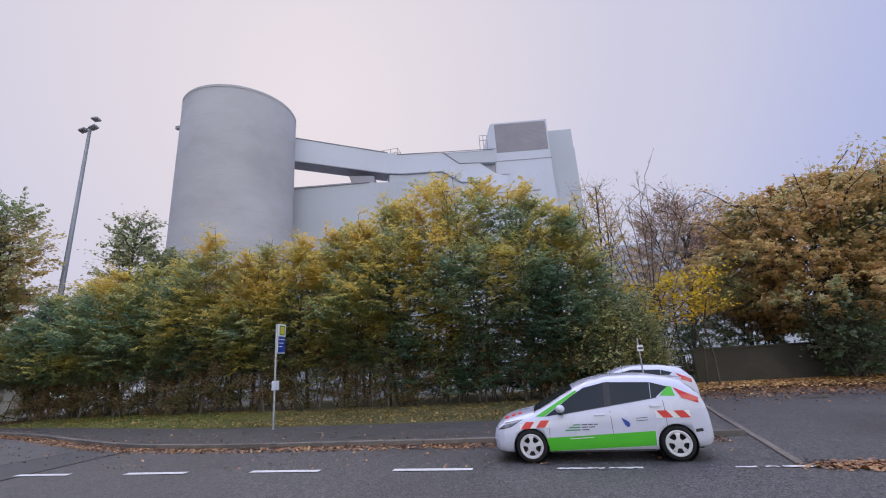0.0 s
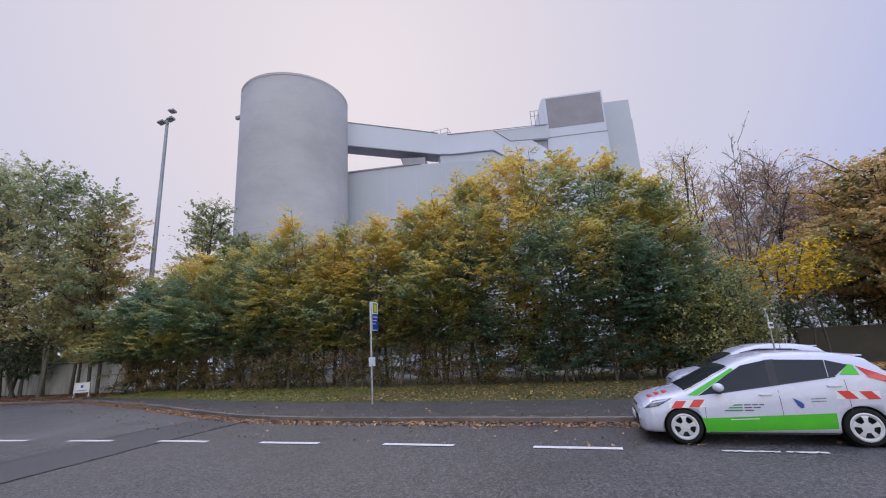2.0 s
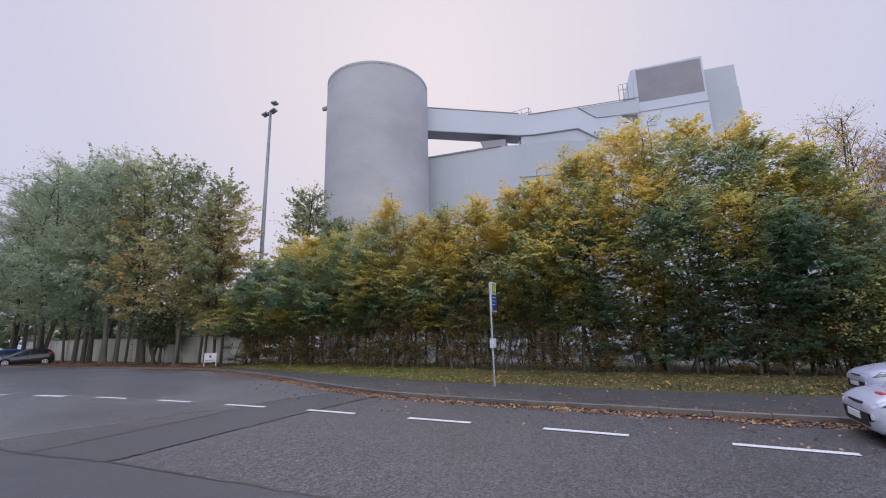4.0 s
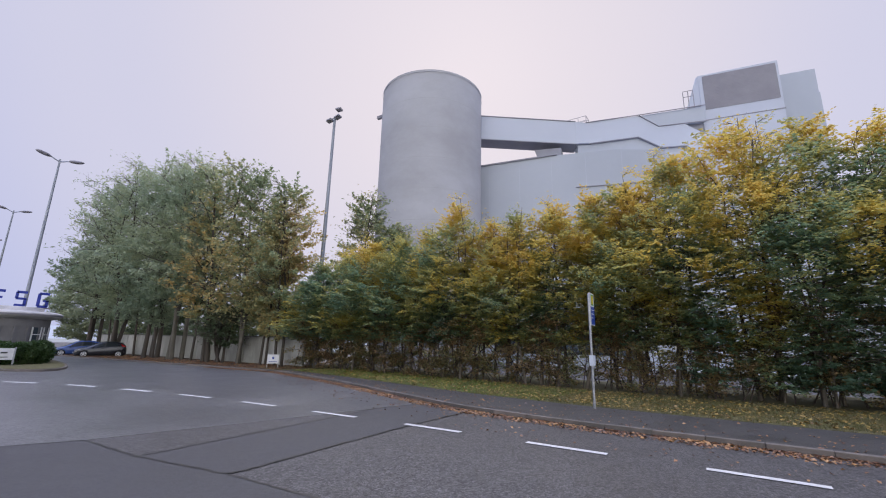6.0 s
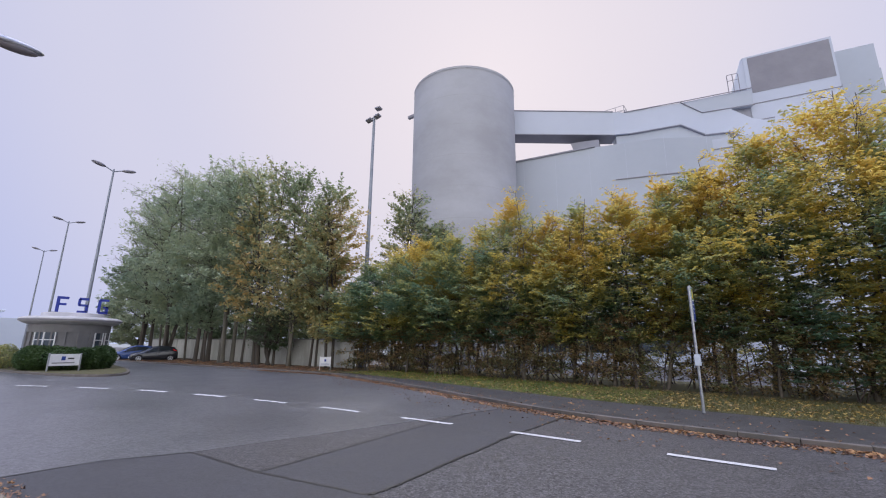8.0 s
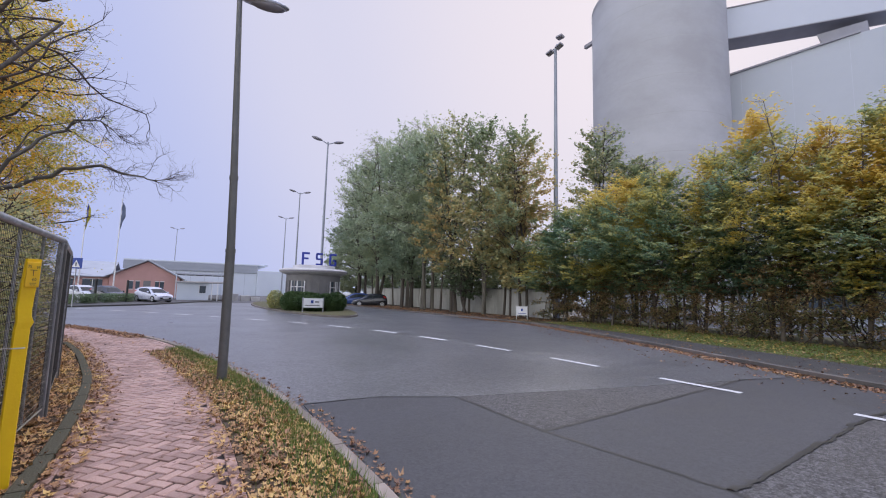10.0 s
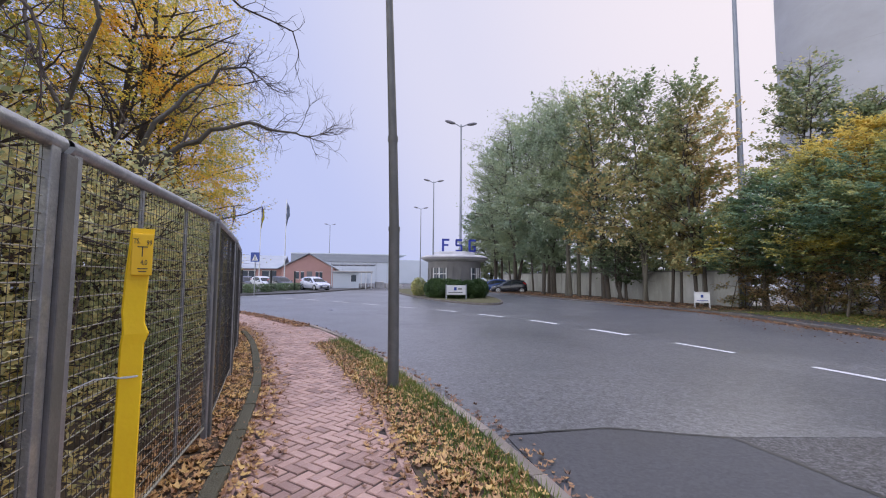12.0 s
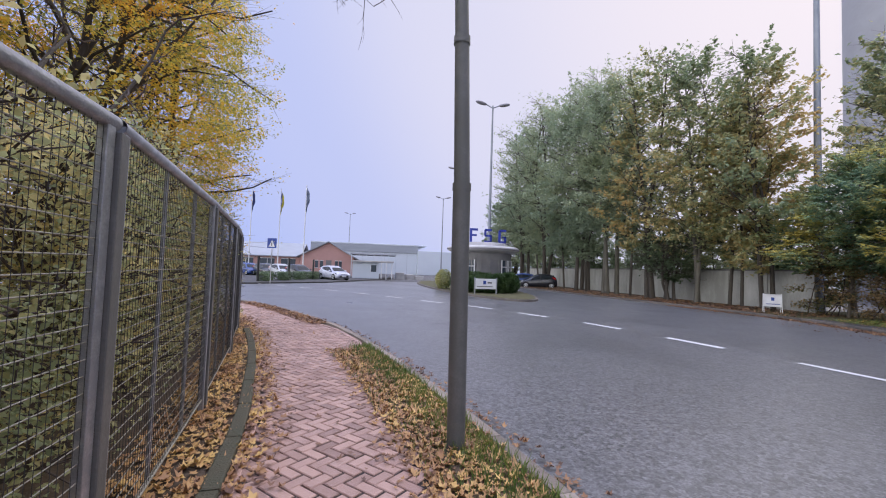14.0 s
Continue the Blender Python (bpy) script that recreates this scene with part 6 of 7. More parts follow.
# a glowing ring paints the haze that closes the view beyond the yard
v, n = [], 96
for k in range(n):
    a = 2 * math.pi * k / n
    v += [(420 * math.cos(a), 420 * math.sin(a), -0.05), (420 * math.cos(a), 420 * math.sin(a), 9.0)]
fog = bpy.data.materials.new("glowing_fog_ring")
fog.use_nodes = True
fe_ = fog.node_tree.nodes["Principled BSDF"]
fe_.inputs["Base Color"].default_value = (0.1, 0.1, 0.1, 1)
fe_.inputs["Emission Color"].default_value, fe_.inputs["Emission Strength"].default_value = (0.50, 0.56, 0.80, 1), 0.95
tagged(link("backdrop", v, np.array([[2 * k, 2 * k + 1, (2 * k + 3) % (2 * n), (2 * k + 2) % (2 * n)] for k in range(n)]), fog), "glowing backdrop ring painted as fog on the horizon", "fog bank", kind="structure")
for k, y in enumerate((-1.2, 0.2, 1.4)):
    pl = thing("pallet_stack", (-70.5, 4.6 + y, PKERB * 0), "low stack of pale timber pallets by the yard", "pallets", "pallet stacks")
    part("boards", box(-1, -0.55, 0.0, 1, 0.55, 0.9 - 0.2 * k, 0.02), M_KROOF, pl)

for i, (x, y, h, m, lb) in enumerate(((-70.6, -16.1, 11.2, M_FLAGB, "dark blue"), (-66.5, -11.7, 10.6, M_FLAGY, "yellow and blue"), (-63.0, -8.2, 10.6, M_FLAGG, "grey-blue"))):
    fp = thing("flagpole", (x, y, PKERB), "white flagpole with a limp " + lb + " flag", "flagpole", "flagpoles")
    v, f = tubes([(0, 0, 0, 0, 0, h, 0.07, 0.04)], 10)
    link("pole", v, f, M_WHITE, fp, smooth=True)
    v, n = [], 10
    for j in range(n + 1):
        for k in range(4):
            z = h - 0.3 - 2.6 * j / n
            v.append((0.06 * math.sin(j * 0.9 + k * 2), 0.05 + k * (0.07 + 0.05 * math.sin(j * 0.5)) + 0.03 * math.sin(j * 1.7), z - k * 0.14))
    f = np.array([[j * 4 + k, j * 4 + k + 1, (j + 1) * 4 + k + 1, (j + 1) * 4 + k] for j in range(n) for k in range(3)])
    if m is M_FLAGY:
        link("blue_stripe", v, f[np.arange(len(f)) % 3 == 0], M_LETTER, fp, "blue half of the flag", smooth=True)
        f = f[np.arange(len(f)) % 3 > 0]
    link("flag", v, f, m, fp, smooth=True)
cs = thing("crossing_sign", (-44.4, -7.5, PKERB), "blue square pedestrian crossing sign on a post", "road sign", rz=72)
v, f = tubes([(0, 0, 0, 0, 0, 3.2, 0.035, 0.035)], 10)
link("post", v, f, M_STEEL, cs)
pb = part("sign_plate", box(-0.35, -0.05, 2.55, 0.35, -0.03, 3.25, 0.01), M_BLUE, cs)
bm = bmesh.new()
vs = [bm.verts.new(q) for q in ((-0.24, -0.056, 2.64), (0.24, -0.056, 2.64), (0, -0.056, 3.12))]
bm.faces.new(vs)
part("triangle", bm, M_WHITE, pb)
part("figure", box(-0.035, -0.062, 2.7, 0.035, -0.058, 2.95), M_INK, pb)
for k in range(3):
    bo = thing("bollard", (-49.0 - k * 4.2, -9.5 + k * 1.6, PKERB), "dark slim post at the car park edge", "bollard", "bollards")
    v, f = tubes([(0, 0, 0, 0, 0, 2.0, 0.09, 0.09)], 8)
    link("post", v, f, M_BLACK, bo)
for k in range(6):
    hg = thing("car_park_hedge", (-50.5 - k * 2.6, -9.2 + k * 0.95, PKERB), "low dark clipped hedge before the car park", "hedge", "car park hedge")
    g = seeded(950 + k)
    p = np.stack([g.uniform(-1.4, 1.4, 1500), g.uniform(-0.5, 0.5, 1500), g.uniform(0.02, 0.75, 1500)], axis=1)
    v, f = leaves(g, p, 0.13, 0.3)
    link("foliage", v, f, L_DARK, hg, kind="stuff")

# ---- fence, marker post and growth beside the footpath ----
FENCE = [(-7.7, -1.5), (-10.3, -1.55), (-12.87, -1.6), (-15.25, -1.7), (-17.8, -2.17), (-20.5, -2.75), (-23.0, -3.38)]
ZT = 2.2
for i, (a, b) in enumerate(zip(FENCE, FENCE[1:])):
    an = math.degrees(math.atan2(b[1] - a[1], b[0] - a[0]))
    L = math.dist(a, b)
    fp = thing("wire_fence", (a[0], a[1], PKERB), "galvanised tube frame fence panel with woven wire mesh", "fence", "footpath fence", an)
    H = ZT - PKERB
    for x in (0.075, L - 0.075):
        part("post", box(x - 0.03, -0.022, 0, x + 0.03, 0.022, H - 0.01, 0.004), M_STEEL, fp)
    v, f = tubes([(0.02, 0, H - 0.02, L - 0.02, 0, H - 0.02, 0.034, 0.034)], 12)
    link("top_rail", v, f, M_STEEL, fp, smooth=True)
    v, f = tubes([(0.02, 0, 0.12, L - 0.02, 0, 0.12, 0.011, 0.011)], 10)
    link("bottom_rail", v, f, M_WIRE, fp, smooth=True)
    for t in (0.335, 0.665):
        v, f = tubes([(L * t, 0.01, 0.1, L * t, 0.01, H - 0.03, 0.014, 0.014)], 8)
        link("upright", v, f, M_STEEL, fp, smooth=True)
    sg = []
    g = seeded(20 + i)
    z = 0.16
    while z < H - 0.04:
        pts = [(x, 0.004 * math.sin(x * 62 + z * 40), z + 0.003 * math.sin(x * 3 + z * 9)) for x in np.linspace(0.06, L - 0.06, 13)]
        sg += [(*p, *q, 0.0031, 0.0031) for p, q in zip(pts, pts[1:])]
        z += 0.07
    v, f = tubes(sg, 4)
    link("mesh_weft", v, f, M_WIRE, fp, "horizontal mesh wires", kind="stuff")
    sg = []
    x = 0.09
    while x < L - 0.06:
        sg.append((x, -0.006, 0.13, x + g.normal() * 0.002, -0.006, H - 0.02, 0.0014, 0.0014))
        x += 0.042
    v, f = tubes(sg, 4)
    link("mesh_warp", v, f, M_WARP, fp, "vertical mesh wires", kind="stuff")
    sg = [(0.1 + 0.09 * k, 0, H - 0.09 + g.normal() * 0.004, 0.12 + 0.09 * k, 0, H - 0.035, 0.003, 0.003) for k in range(int((L - 0.2) / 0.09))]
    v, f = tubes(sg, 4)
    link("tie_wire", v, f, M_WIRE, fp, kind="stuff")
for i, a in enumerate(FENCE):
    q = FENCE[min(i + 1, len(FENCE) - 1)]
    p = FENCE[max(i - 1, 0)]
    po = thing("fence_post", (a[0], a[1], PKERB), "dark weathered square post between fence panels", "fence post", "footpath fence", math.degrees(math.atan2(q[1] - p[1], q[0] - p[0])))
    part("shaft", box(-0.04, -0.04, 0, 0.04, 0.04, ZT - PKERB - 0.06, 0.008), M_LAMPPOST, po)
for i, (a, b) in enumerate(zip(FENCE, FENCE[1:])):
    edge = thing("path_edging", (0, 0, 0), "mossy concrete edging stone beside the footpath", "edging", "path edging", kind="structure")

    def near_edge(x):
        return (x, float(np.interp(-x, [-q[0] for q in path_l], [q[1] for q in path_l])))
    n = 3
    for k in range(n):
        u = near_edge(a[0] + (b[0] - a[0]) * k / n)
        w = near_edge(a[0] + (b[0] - a[0]) * (k + 1) / n)
        LL = math.dist(u, w)
        s = part("edging_stone", box(0, -0.075, 0, LL - 0.01, 0.05, 0.165, 0.018), M_MOSSK, edge)
        s.matrix_basis = pose(u[0] , u[1] - 0.05, 0.0, 0, 0, math.degrees(math.atan2(w[1] - u[1], w[0] - u[0])))

yp = thing("marker_post", (-13.08, -1.40, PKERB), "dented yellow plastic hydrant marker post tied to the fence", "marker post", rz=118)
yp.scale = (0.62, 0.62, 0.975)
bm = bmesh.new()
rows = [(0, 0.0, 1.0), (0.65, 0.004, 1.0), (1.23, 0.01, 1.0), (1.28, 0.028, 1.12), (1.33, 0.012, 0.94), (1.39, 0.006, 0.98), (1.56, 0.018, 1.0), (1.79, 0.04, 1.0)]
prof = [(-0.075, -0.02), (-0.065, -0.034), (0.065, -0.034), (0.075, -0.02), (0.075, 0.025), (0.062, 0.034), (-0.062, 0.034), (-0.075, 0.025)]
rings = [[bm.verts.new((px * s + off, py - 0.25 * off, z)) for px, py in prof] for z, off, s in rows]
for r0, r1 in zip(rings, rings[1:]):
    for k in range(8):
        bm.faces.new((r0[k], r0[(k + 1) % 8], r1[(k + 1) % 8], r1[k]))
bm.faces.new(rings[0][::-1])
bm.faces.new(rings[-1])
part("post_body", bm, M_YELLOW, yp, smooth=False)
sp = part("sign_plate", box(-0.03, -0.066, 1.56, 0.105, -0.044, 1.765, 0.008), M_YSIGN, yp, "raised yellow plate with dark print")


def text(txt, size, loc, m, parent, name="print"):
    """Flat lettering in the built-in font, facing the local -y side."""
    cu = bpy.data.curves.new(name, "FONT")
    cu.body, cu.size, cu.extrude, cu.align_x = txt, size, 0.0008, "CENTER"
    tmp = new("tmp", cu)
    bpy.context.view_layer.update()
    me = bpy.data.meshes.new_from_object(tmp.evaluated_get(bpy.context.evaluated_depsgraph_get()))
    bpy.data.objects.remove(tmp)
    me.materials.clear()
    me.materials.append(m)
    ob = new(name, me)
    ob.parent = parent
    ob.matrix_basis = pose(*loc, 90, 0, 0)
    return ob


text("TS.", 0.036, (0.0, -0.068, 1.715), M_INK, sp)
text("99", 0.036, (0.078, -0.068, 1.708), M_INK, sp)
text("4.0", 0.036, (0.05, -0.068, 1.612), M_INK, sp)
part("print", box(0.005, -0.0685, 1.697, 0.07, -0.0665, 1.702), M_INK, sp)
part("print", box(0.034, -0.0685, 1.652, 0.04, -0.0665, 1.697), M_INK, sp)
part("print", box(0.01, -0.0685, 1.592, 0.075, -0.0665, 1.596), M_INK, sp)
part("print", box(0.018, -0.0685, 1.578, 0.068, -0.0665, 1.582), M_INK, sp)
v, f = lathe([(0.088, 1.074), (0.094, 1.079), (0.088, 1.084)], 14, "Z")
link("cable_tie", np.array(v) * np.array([1, 0.5, 1]), f, M_TIE, yp, "pale cable tie")
v, f = tubes(polyline([(-0.08, 0.02, 1.08), (-0.2, 0.06, 1.072), (-0.36, 0.05, 1.03), (-0.5, 0.09, 1.02)], 0.004, 0.003), 5)
link("tie_end", v, f, M_TIE, yp)

# shrubs behind the fence and trees over the path
for i in range(13):
    g = seeded(1000 + i)
    x = -9.0 - i * 1.22
    fy = float(np.interp(-x, [-q[0] for q in FENCE], [q[1] for q in FENCE]))
    stems = [([(g.uniform(-0.6, 0.6), g.uniform(-0.7, 0.3), 0), (g.uniform(-0.7, 0.7), g.uniform(-0.7, 0.2), 1.2), (g.uniform(-0.8, 0.8), g.uniform(-0.8, 0.1), 2.2 + g.uniform(0, 0.5))], 0.018, 0.006) for _ in range(6)]
    grown = grow(g, stems, 12, lambda z: 0.6, (0, 60), 8, 0.35, 18, 0.2, 0.10, zmin=0.1)
    w, fi, ce = grown
    ce = ce[ce[:, 1] < 0.62]
    tree("shrub", (x, fy - 0.85, PKERB), "tangled green and yellow shrub behind the wire fence", (w, fi, ce), L_FENCE, 0.052, M_TWIG, seed=1050 + i, group="fence shrubs", category="shrub", sides=5, up=0.2)
NEAR = "trees behind the fence"
big_tree("birch", (-20.8, -5.2, PKERB), 9.2, 2.6, "tree with dense yellow and orange leaves", L_BIRCH, 0.056, 1120, 3, 0.2, 32, 15, 18, 0.18, 0.8, fork=1.3, elev=(5, 60), r=0.09, group=NEAR, fine_r=0.55, fill=(800, 58, 0.7))
big_tree("birch", (-23.8, -5.7, PKERB), 9.6, 2.5, "tree with hanging yellow-green leaves at the fence end", L_BIRCH, 0.058, 1130, 3, 0.2, 32, 15, 18, 0.18, 0.8, fork=1.2, elev=(-10, 55), r=0.09, group=NEAR, fine_r=0.55, fill=(800, 58, 0.7))
big_tree("birch", (-12.0, -5.4, PKERB), 8.6, 2.6, "tree with thin yellow leaves", L_BIRCH, 0.062, 1140, 3, 0.2, 16, 10, 10, 0.18, 0.8, fork=1.3, elev=(5, 60), r=0.09, group=NEAR, fine_r=0.55, fill=(300, 44, 0.8))
big_tree("birch", (-18.5, -8.0, PKERB), 10.5, 3.2, "tree with orange and yellow leaves further back", L_BIRCH, 0.075, 1150, 3, 0.15, 30, 14, 18, 0.2, 0.9, fork=1.6, elev=(5, 60), r=0.1, group=NEAR, fill=(900, 62, 0.8))
big_tree("birch", (-14.0, -8.4, PKERB), 10.0, 3.4, "tree with golden leaves further back", L_BIRCH, 0.085, 1160, 3, 0.15, 30, 14, 16, 0.2, 0.9, fork=1.6, elev=(5, 60), r=0.1, group=NEAR, fill=(900, 62, 0.8))

# a low bare bough reaching over the footpath
g = seeded(1200)
bough = thing("bough_tree", (-15.4, -3.15, PKERB), "leaning dead tree whose bare bough reaches over the path", "tree", NEAR)
main = [(0, 0, 0), (0.05, 0.1, 1.1), (0.0, 0.5, 2.1), (0.05, 0.95, 2.7), (0.1, 1.35, 2.97), (0.15, 1.72, 3.06), (0.2, 1.98, 2.98), (0.2, 2.22, 2.95), (0.2, 2.42, 2.98)]
upper = [(0.0, 0.5, 2.1), (0.15, 0.8, 2.8), (0.1, 1.1, 3.3), (0.1, 1.4, 3.6), (0.1, 1.65, 3.65), (0.1, 1.85, 3.5)]
third = [(0.05, 0.1, 1.1), (0.5, 0.3, 2.2), (0.8, 0.6, 3.2), (0.9, 0.8, 4.2), (1.0, 0.9, 5.2)]


def gnarl(pts):
    """Kinks between the points of a bough."""
    out = []
    for p, q in zip(pts, pts[1:]):
        p, q = np.array(p), np.array(q)
        n = np.linalg.norm(q - p)
        out += [tuple(p), tuple(p + (q - p) * 0.36 + g.normal(size=3) * n * 0.05), tuple(p + (q - p) * 0.7 + g.normal(size=3) * n * 0.06)]
    return out + [tuple(pts[-1])]


def twig(p, d, n, r0, depth):
    """A crooked twig that forks on its way."""
    out = []
    for k in range(n):
        d = d + g.normal(size=3) * 0.28 + np.array([0, 0, 0.05])
        d = d / np.linalg.norm(d)
        q = p + d * g.uniform(0.035, 0.075)
        out.append((*p, *q, r0 * (1 - 0.75 * k / n), r0 * (1 - 0.75 * (k + 1) / n)))
        if depth and g.uniform() < 0.75:
            s = g.normal(size=3)
            s -= d * (s @ d)
            out += twig(q, d * 0.75 + s / np.linalg.norm(s) * 0.65, max(2, int(n * 0.6)), r0 * 0.6, depth - 1)
        p = q
    return out


wood, fine = [], []
for pts, ra, rb, n in ((gnarl(main), 0.04, 0.004, 26), (gnarl(upper), 0.028, 0.004, 24), (gnarl(third), 0.034, 0.006, 34)):
    wood += polyline(pts, ra, rb)
    for j in range(n):
        k = g.integers(7, len(pts) - 1)
        t = g.uniform()
        p = np.array(pts[k]) * (1 - t) + np.array(pts[k + 1]) * t
        d = np.array(pts[k + 1]) - np.array(pts[k])
        d = d / np.linalg.norm(d) + g.normal(size=3) * 0.45
        fine += twig(p, d / np.linalg.norm(d), int(g.integers(4, 8)), 0.0045, 2)
    d = np.array(pts[-1]) - np.array(pts[-2])
    for j in range(4):
        fine += twig(np.array(pts[-1]), d / np.linalg.norm(d) + g.normal(size=3) * 0.2, 6, 0.004, 2)
v, f = tubes(wood, 8)
link("trunk", v, f, M_BARKG, bough, smooth=True)
v, f = tubes(fine, 3)
link("twig_mass", v, f, M_TWIG, bough, kind="stuff")


def crooked(p, d, n, step, kink, lift):
    """A limb of n kinked lengths."""
    pts = [np.array(p, dtype=float)]
    d = np.array(d, dtype=float)
    for k in range(n):
        d = d + g.normal(size=3) * kink + np.array([0, 0, lift])
        d = d / np.linalg.norm(d)
        pts.append(pts[-1] + d * step * g.uniform(0.7, 1.3))
    return pts


def gnarled_tree(loc, seed, limbs, label):
    """A low forked tree without leaves: crooked limbs, boughs and a haze of fine twigs."""
    global g
    g = seeded(seed)
    t = thing("bare_tree", loc, label, "tree", NEAR)
    wood, mid, fine = [], [], []
    trunk = crooked((0, 0, 0), (0.1, 0.1, 1), 4, 0.4, 0.12, 0.1)
    wood += polyline([tuple(p) for p in trunk], 0.10, 0.075)
    for j in range(limbs):
        a = 2 * math.pi * (j + g.uniform(-0.3, 0.3)) / limbs
        limb = crooked(trunk[2 + j % 3], (math.cos(a), math.sin(a), g.uniform(0.8, 1.8)), 11, 0.36, 0.22, 0.05)
        wood += polyline([tuple(p) for p in limb], 0.05, 0.012)
        for i in range(2, 12):
            d = limb[i] - limb[i - 1]
            side = g.normal(size=3) * 0.8 + d / np.linalg.norm(d) * 0.7
            br = crooked(limb[i], side / np.linalg.norm(side), int(g.integers(4, 8)), 0.17, 0.3, 0.06)
            mid += polyline([tuple(p) for p in br], 0.013, 0.004)
            for p, q in zip(br[1:], br[2:]):
                for m in range(2):
                    e = (q - p) / np.linalg.norm(q - p) + g.normal(size=3) * 0.7
                    fine += twig(q, e / np.linalg.norm(e), int(g.integers(3, 6)), 0.0042, 1)
    v, f = tubes(wood, 8)
    link("trunk", v, f, M_BARK, t, smooth=True)
    v, f = tubes(mid, 5)
    link("bough_mass", v, f, M_TWIG, t, "crooked dark boughs", smooth=True, kind="stuff")
    v, f = tubes(fine, 3)
    link("twig_mass", v, f, M_TWIG, t, kind="stuff")


gnarled_tree((-13.9, -4.0, PKERB), 1101, 6, "gnarled bare tree with crooked dark twigs over the fence")
gnarled_tree((-17.0, -4.3, PKERB), 1111, 7, "gnarled bare tree with fine dark twigs behind the fence")
gnarled_tree((-11.6, -3.9, PKERB), 1121, 5, "low bare tree with crooked limbs near the fence")


# ---- litter and grass ----
def scatter_band(rng, line, d0, d1, n, x0, x1, bias=1.0):
    """Random plan points in a band beside a line."""
    pts = [p for p in resample(line, 0.1) if x0 <= p[0] <= x1]
    a, b = np.array(offset(pts, d0)), np.array(offset(pts, d1))
    i = rng.integers(0, len(pts), n)
    t = rng.uniform(size=(n, 1)) ** bias
    return a[i] * (1 - t) + b[i] * t + rng.normal(size=(n, 2)) * 0.04


def litter(name, label, xy, z, size, m, seed, up=1.2):
    r = seeded(seed)
    c = np.column_stack([xy, z + r.uniform(0.004, 0.022, len(xy))])
    v, f = lobed(r, c, size) if seed < 8 else leaves(r, c, size, up, 0.75)
    v[:, 2] = np.maximum(v[:, 2], z + 0.002)
    return tagged(link(name, v, f, m), label, "fallen leaves", kind="stuff")


def blades(name, label, xy, z, h, m, seed):
    r = seeded(seed)
    n = len(xy)
    b = np.column_stack([xy, np.full(n, z)])
    a = r.uniform(0, 6.28, n)
    w = np.column_stack([np.cos(a), np.sin(a), np.zeros(n)]) * 0.006 * (h / 0.1) ** 0.5
    hh = h * r.uniform(0.5, 1.3, n)
    tip = b + np.column_stack([r.normal(size=n) * h * 0.4, r.normal(size=n) * h * 0.4, hh])
    v = np.stack([b - w, b + w, tip], axis=1).reshape(-1, 3)
    return tagged(link(name, v, np.arange(3 * n).reshape(n, 3), m), label, "grass", kind="stuff")


r = seeded(1300)
nk = [p for p in near_kerb if -34 < p[0] < 4]
litter("leaf_litter", "yellow and brown fallen leaves on the planting strip", scatter_band(r, nk, 0.18, 0.92, 11000, -21.0, 0), PKERB, 0.068, L_FALLEN, 1)
litter("leaf_litter", "brown leaves along the near gutter", scatter_band(r, nk, -0.02, -0.3, 2600, -31, 3, 2.0), 0.009, 0.07, L_FALLENB, 2)
pl = [p for p in path_l if -27 < p[0] < 4]
litter("leaf_litter", "brown leaves along the fence foot", scatter_band(r, pl, 0.0, -0.24, 1500, -26, -8, 1.6), PKERB, 0.07, L_FALLEN, 3)
litter("leaf_litter", "dense brown and tan leaves behind the path edging", scatter_band(r, pl, 0.1, 0.75, 9000, -26, -4), PKERB, 0.07, L_FALLEN, 3)
litter("leaf_litter", "brown leaves at the path edge", scatter_band(r, pl, 0.0, -0.4, 1500, -26, 0, 2.2), PKERB, 0.075, L_FALLENB, 4)
litter("leaf_litter", "scattered leaves on the brick path", scatter_band(r, pl, -0.2, -1.4, 330, -27, 2), PKERB, 0.06, L_FALLENB, 5)
pr_ = [p for p in path_r if -31 < p[0] < 2]
litter("leaf_litter", "leaves spilling from the strip onto the bricks", scatter_band(r, pr_, 0.0, 0.35, 1500, -21, 0, 2.0), PKERB, 0.065, L_FALLEN, 6)
blades("grass_tufts", "tufts of green grass along the kerb", scatter_band(r, nk, 0.17, 0.55, 12000, -21.3, 1, 1.8), PKERB, 0.10, L_GRASS, 7)
blades("grass_tufts", "sparse grass on the planting strip", scatter_band(r, nk, 0.3, 0.9, 5000, -21.0, 1), PKERB, 0.08, L_GRASS, 8)
fk = [p for p in far_kerb if -64 < p[0] < 4.7]
litter("leaf_litter", "rusty leaves heaped in the far gutter", scatter_band(r, fk, 0.0, 0.55, 8500, -34, 4.6, 1.8), 0.001, 0.075, L_FALLENB, 9)
litter("leaf_litter", "rusty leaves on the footway", scatter_band(r, fk, -0.15, -2.6, 900, -34, 0.5, 1.6), PKERB - 0.004, 0.07, L_FALLENB, 10)
litter("leaf_litter", "loose leaves on the road", scatter_band(r, fk, 0.3, 2.2, 700, -34, 4.6, 1.5), 0.005, 0.07, L_FALLENB, 11)
fe = [p for p in far_edge if p[0] < 4.7]
litter("leaf_litter", "yellow leaves on the grass verge", scatter_band(r, fe, 0.0, -5.0, 6500, -29, 4.4), PKERB + 0.03, 0.10, leafmat("verge_leaf", [(0.17, 0.10, 0.03), (0.29, 0.19, 0.05), (0.40, 0.27, 0.06)], 1.0, spread=1.0, thin=0.1), 12)
blades("grass", "short damp grass of the verge", scatter_band(r, fe, 0.0, -4.4, 36000, -13, 4.4), PKERB, 0.09, L_VERGE, 13)
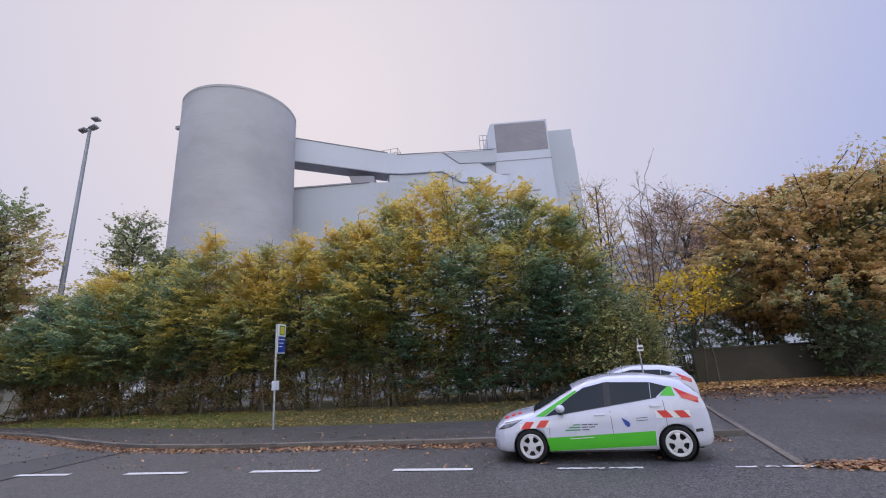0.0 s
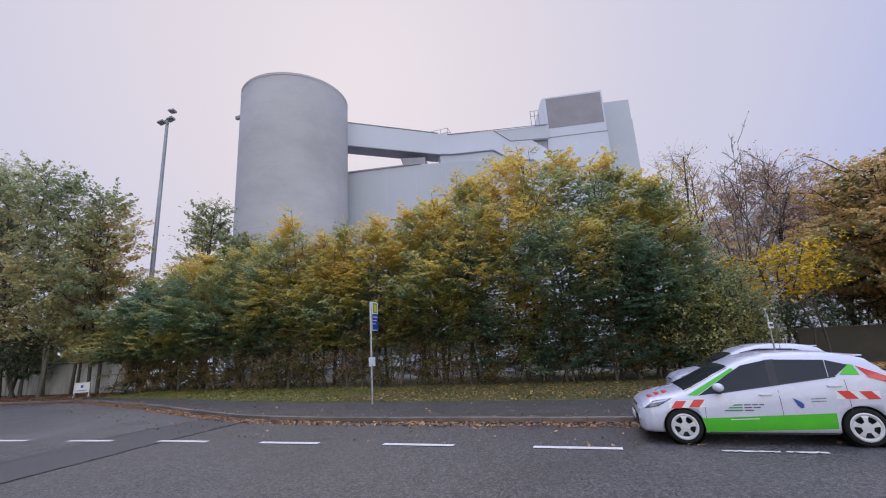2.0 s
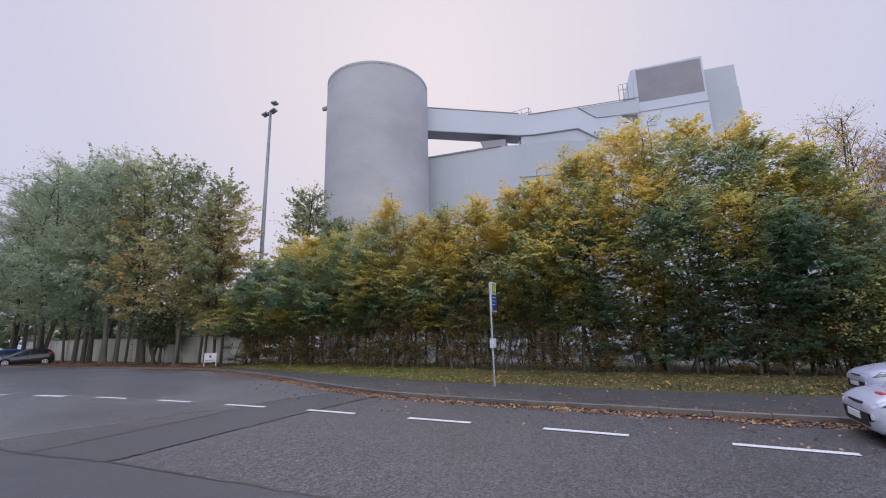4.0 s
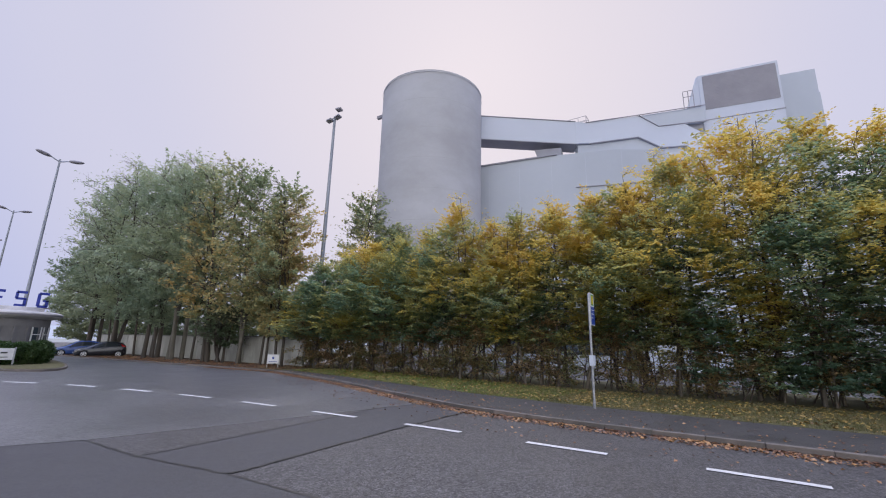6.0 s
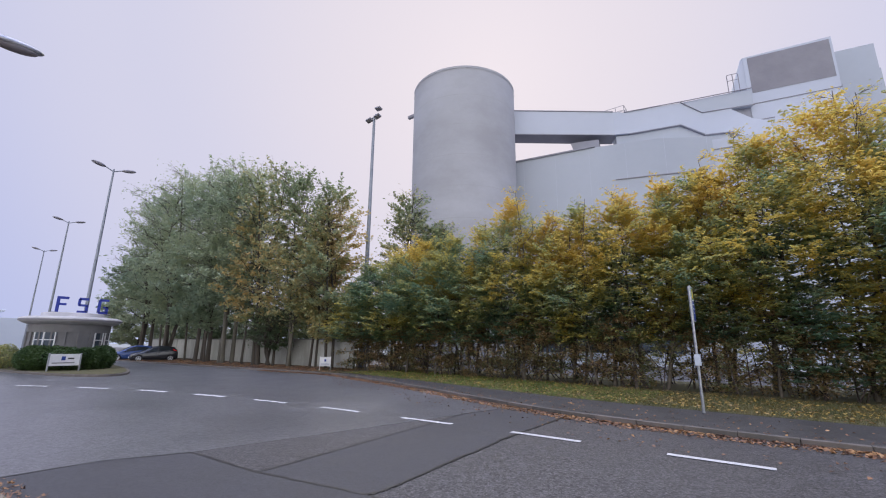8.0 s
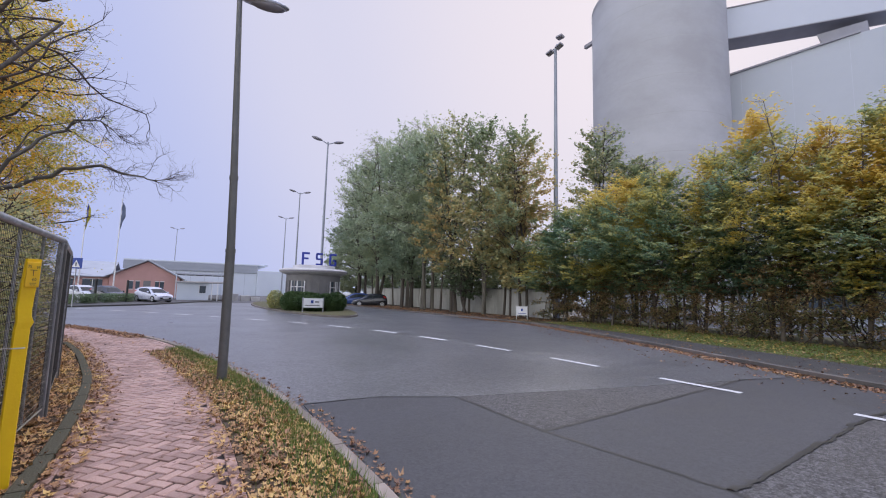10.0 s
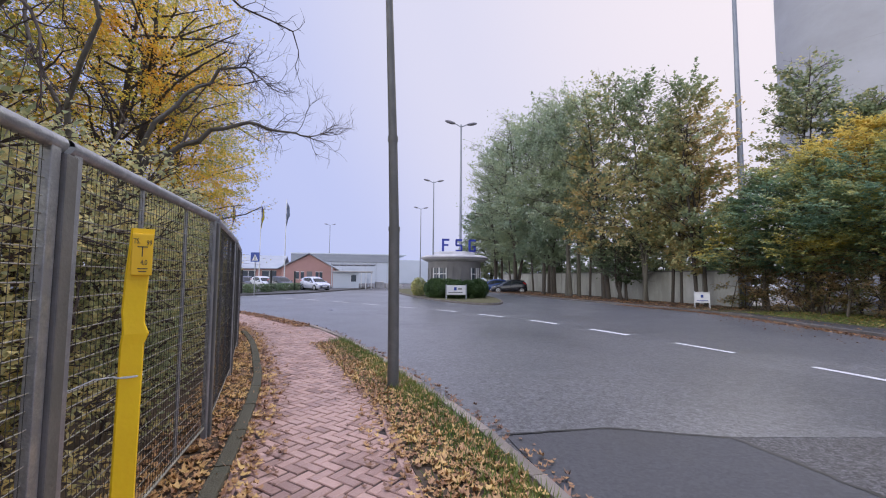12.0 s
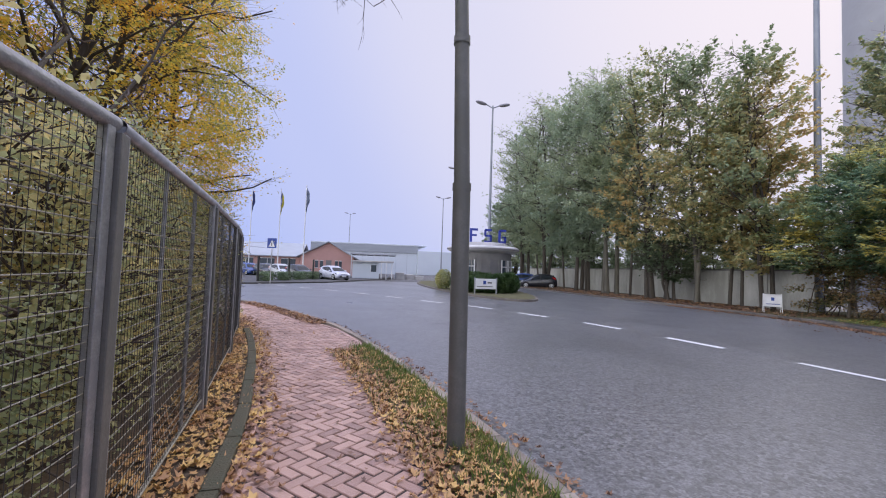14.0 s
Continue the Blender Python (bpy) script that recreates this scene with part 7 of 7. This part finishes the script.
blades("grass", "short green grass of the verge before the hedge", scatter_band(r, fe, 0.0, -4.4, 26000, -28, -10), PKERB, 0.09, L_GRASS, 18)
wv = [p for p in far_kerb if -64 < p[0] < -28]
litter("leaf_litter", "brown leaves on the earth under the trees", scatter_band(r, wv, -0.2, -4.2, 6000, -62, -27), PKERB, 0.12, L_FALLENB, 14)
litter("leaf_litter", "thick carpet of orange leaves below the yard wall", np.column_stack([r.uniform(6.4, 26, 15000), 24.0 - np.abs(r.normal(size=15000)) * 1.6]), 0.14, 0.13, L_FALLEN, 15)
litter("leaf_litter", "leaves drifting over the side road", np.column_stack([r.uniform(5.2, 20, 3500), 21.6 - np.abs(r.normal(size=3500)) * 2.0]), 0.004, 0.11, L_FALLENB, 16)
litter("leaf_litter", "dark wet leaves heaped at the road gully", np.column_stack([r.normal(size=700) * 0.35 + 5.4, r.normal(size=700) * 0.13 + 8.7]), 0.002, 0.09, L_FALLENB, 17)
litter("leaf_litter", "dark leaves at the bend of the path", scatter_band(r, nk, 0.13, 0.6, 1500, -30, -24.2), PKERB, 0.08, L_FALLENB, 6)
man = thing("manhole_cover", (9.3, 17.6, 0.0), "dark rusty road gully cover", "manhole cover")
link("lid", *lathe([(0.0, 0.012), (0.32, 0.012), (0.38, 0.004)], 32, "Z"), M_WALLD, man)

# ---- herringbone bricks of the footpath ----
BL, BW, GAP = 0.20, 0.10, 0.012


def brick_mesh():
    b2 = bmesh.new()
    bm_box(b2, 0, 0, 0, BL - GAP, BW - GAP, 0.06)
    top = [e for e in b2.edges if all(v.co.z > 0.05 for v in e.verts)]
    bmesh.ops.bevel(b2, geom=top, offset=0.006, segments=1, affect="EDGES")
    return b2


b2 = brick_mesh()
bme = bpy.data.meshes.new("brick")
b2.to_mesh(bme)
b2.free()
bme.materials.append(M_BRICKP)
bv = np.array([v.co for v in bme.vertices])
bf = [tuple(p.vertices) for p in bme.polygons]
XL = np.array([-q[0] for q in path_l])
YL = np.array([q[1] for q in path_l])
XR = np.array([-q[0] for q in path_r])
YR = np.array([q[1] for q in path_r])
BASE = radians(45)
near, far_b = [], []
R = 190
for i in range(-R, R):
    for j in range(-R, R):
        d = (i - j) % 4
        if d not in (0, 3):
            continue
        u, w, rot = (i * BW, j * BW, 0.0) if d == 0 else ((i + 1) * BW, j * BW, 90.0)
        x = -17.0 + u * math.cos(BASE) - w * math.sin(BASE)
        y = -0.9 + u * math.sin(BASE) + w * math.cos(BASE)
        if not (-31.0 < x < 5.0 and -8 < y < 1):
            continue
        cx, cy = (x + 0.0354, y + 0.106) if d == 0 else (x - 0.106, y + 0.0354)
        lo, hi = float(np.interp(-cx, XL, YL)) + 0.09, float(np.interp(-cx, XR, YR)) - 0.09
        if lo < cy < hi:
            (near if -16.55 < x < -14.6 else far_b).append((x, y, rot + 45.0))
for line, d, x0 in ((path_l, -0.055, 0.0), (path_r, 0.055, 0.0)):
    seg = resample([p for p in offset(line, d) if -31 < p[0] < 5], 0.203)
    for p, q in zip(seg, seg[1:]):
        an = math.degrees(math.atan2(q[1] - p[1], q[0] - p[0]))
        o = 0.05
        far_b.append((p[0] + o * math.sin(radians(an)), p[1] - o * math.cos(radians(an)), an))
path = thing("brick_path", (0, 0, 0), "red brick footpath laid in herringbone with brown leaves", "pavement", kind="structure")
rb = seeded(77)
ZB = PKERB - 0.012
for x, y, rot in near[:300]:
    ob = new("brick", bme)
    ob.parent = path
    ob.matrix_basis = pose(x, y, ZB - 0.048 + rb.normal() * 0.0014, rb.normal() * 0.25, rb.normal() * 0.25, rot)
rest = near[300:] + far_b
V, F = [], []
for k, (x, y, rot) in enumerate(rest):
    m = np.array(pose(x, y, ZB - (0.048 if abs((rot % 90) - 45) < 0.01 else 0.043) + rb.normal() * 0.0014, rb.normal() * 0.25, rb.normal() * 0.25, rot))
    V.append(bv @ m[:3, :3].T + m[:3, 3])
    n0 = k * len(bv)
    F += [tuple(n0 + q for q in p) for p in bf]
o = link("brick_field", np.concatenate(V), F, M_BRICKP, path, kind="stuff")
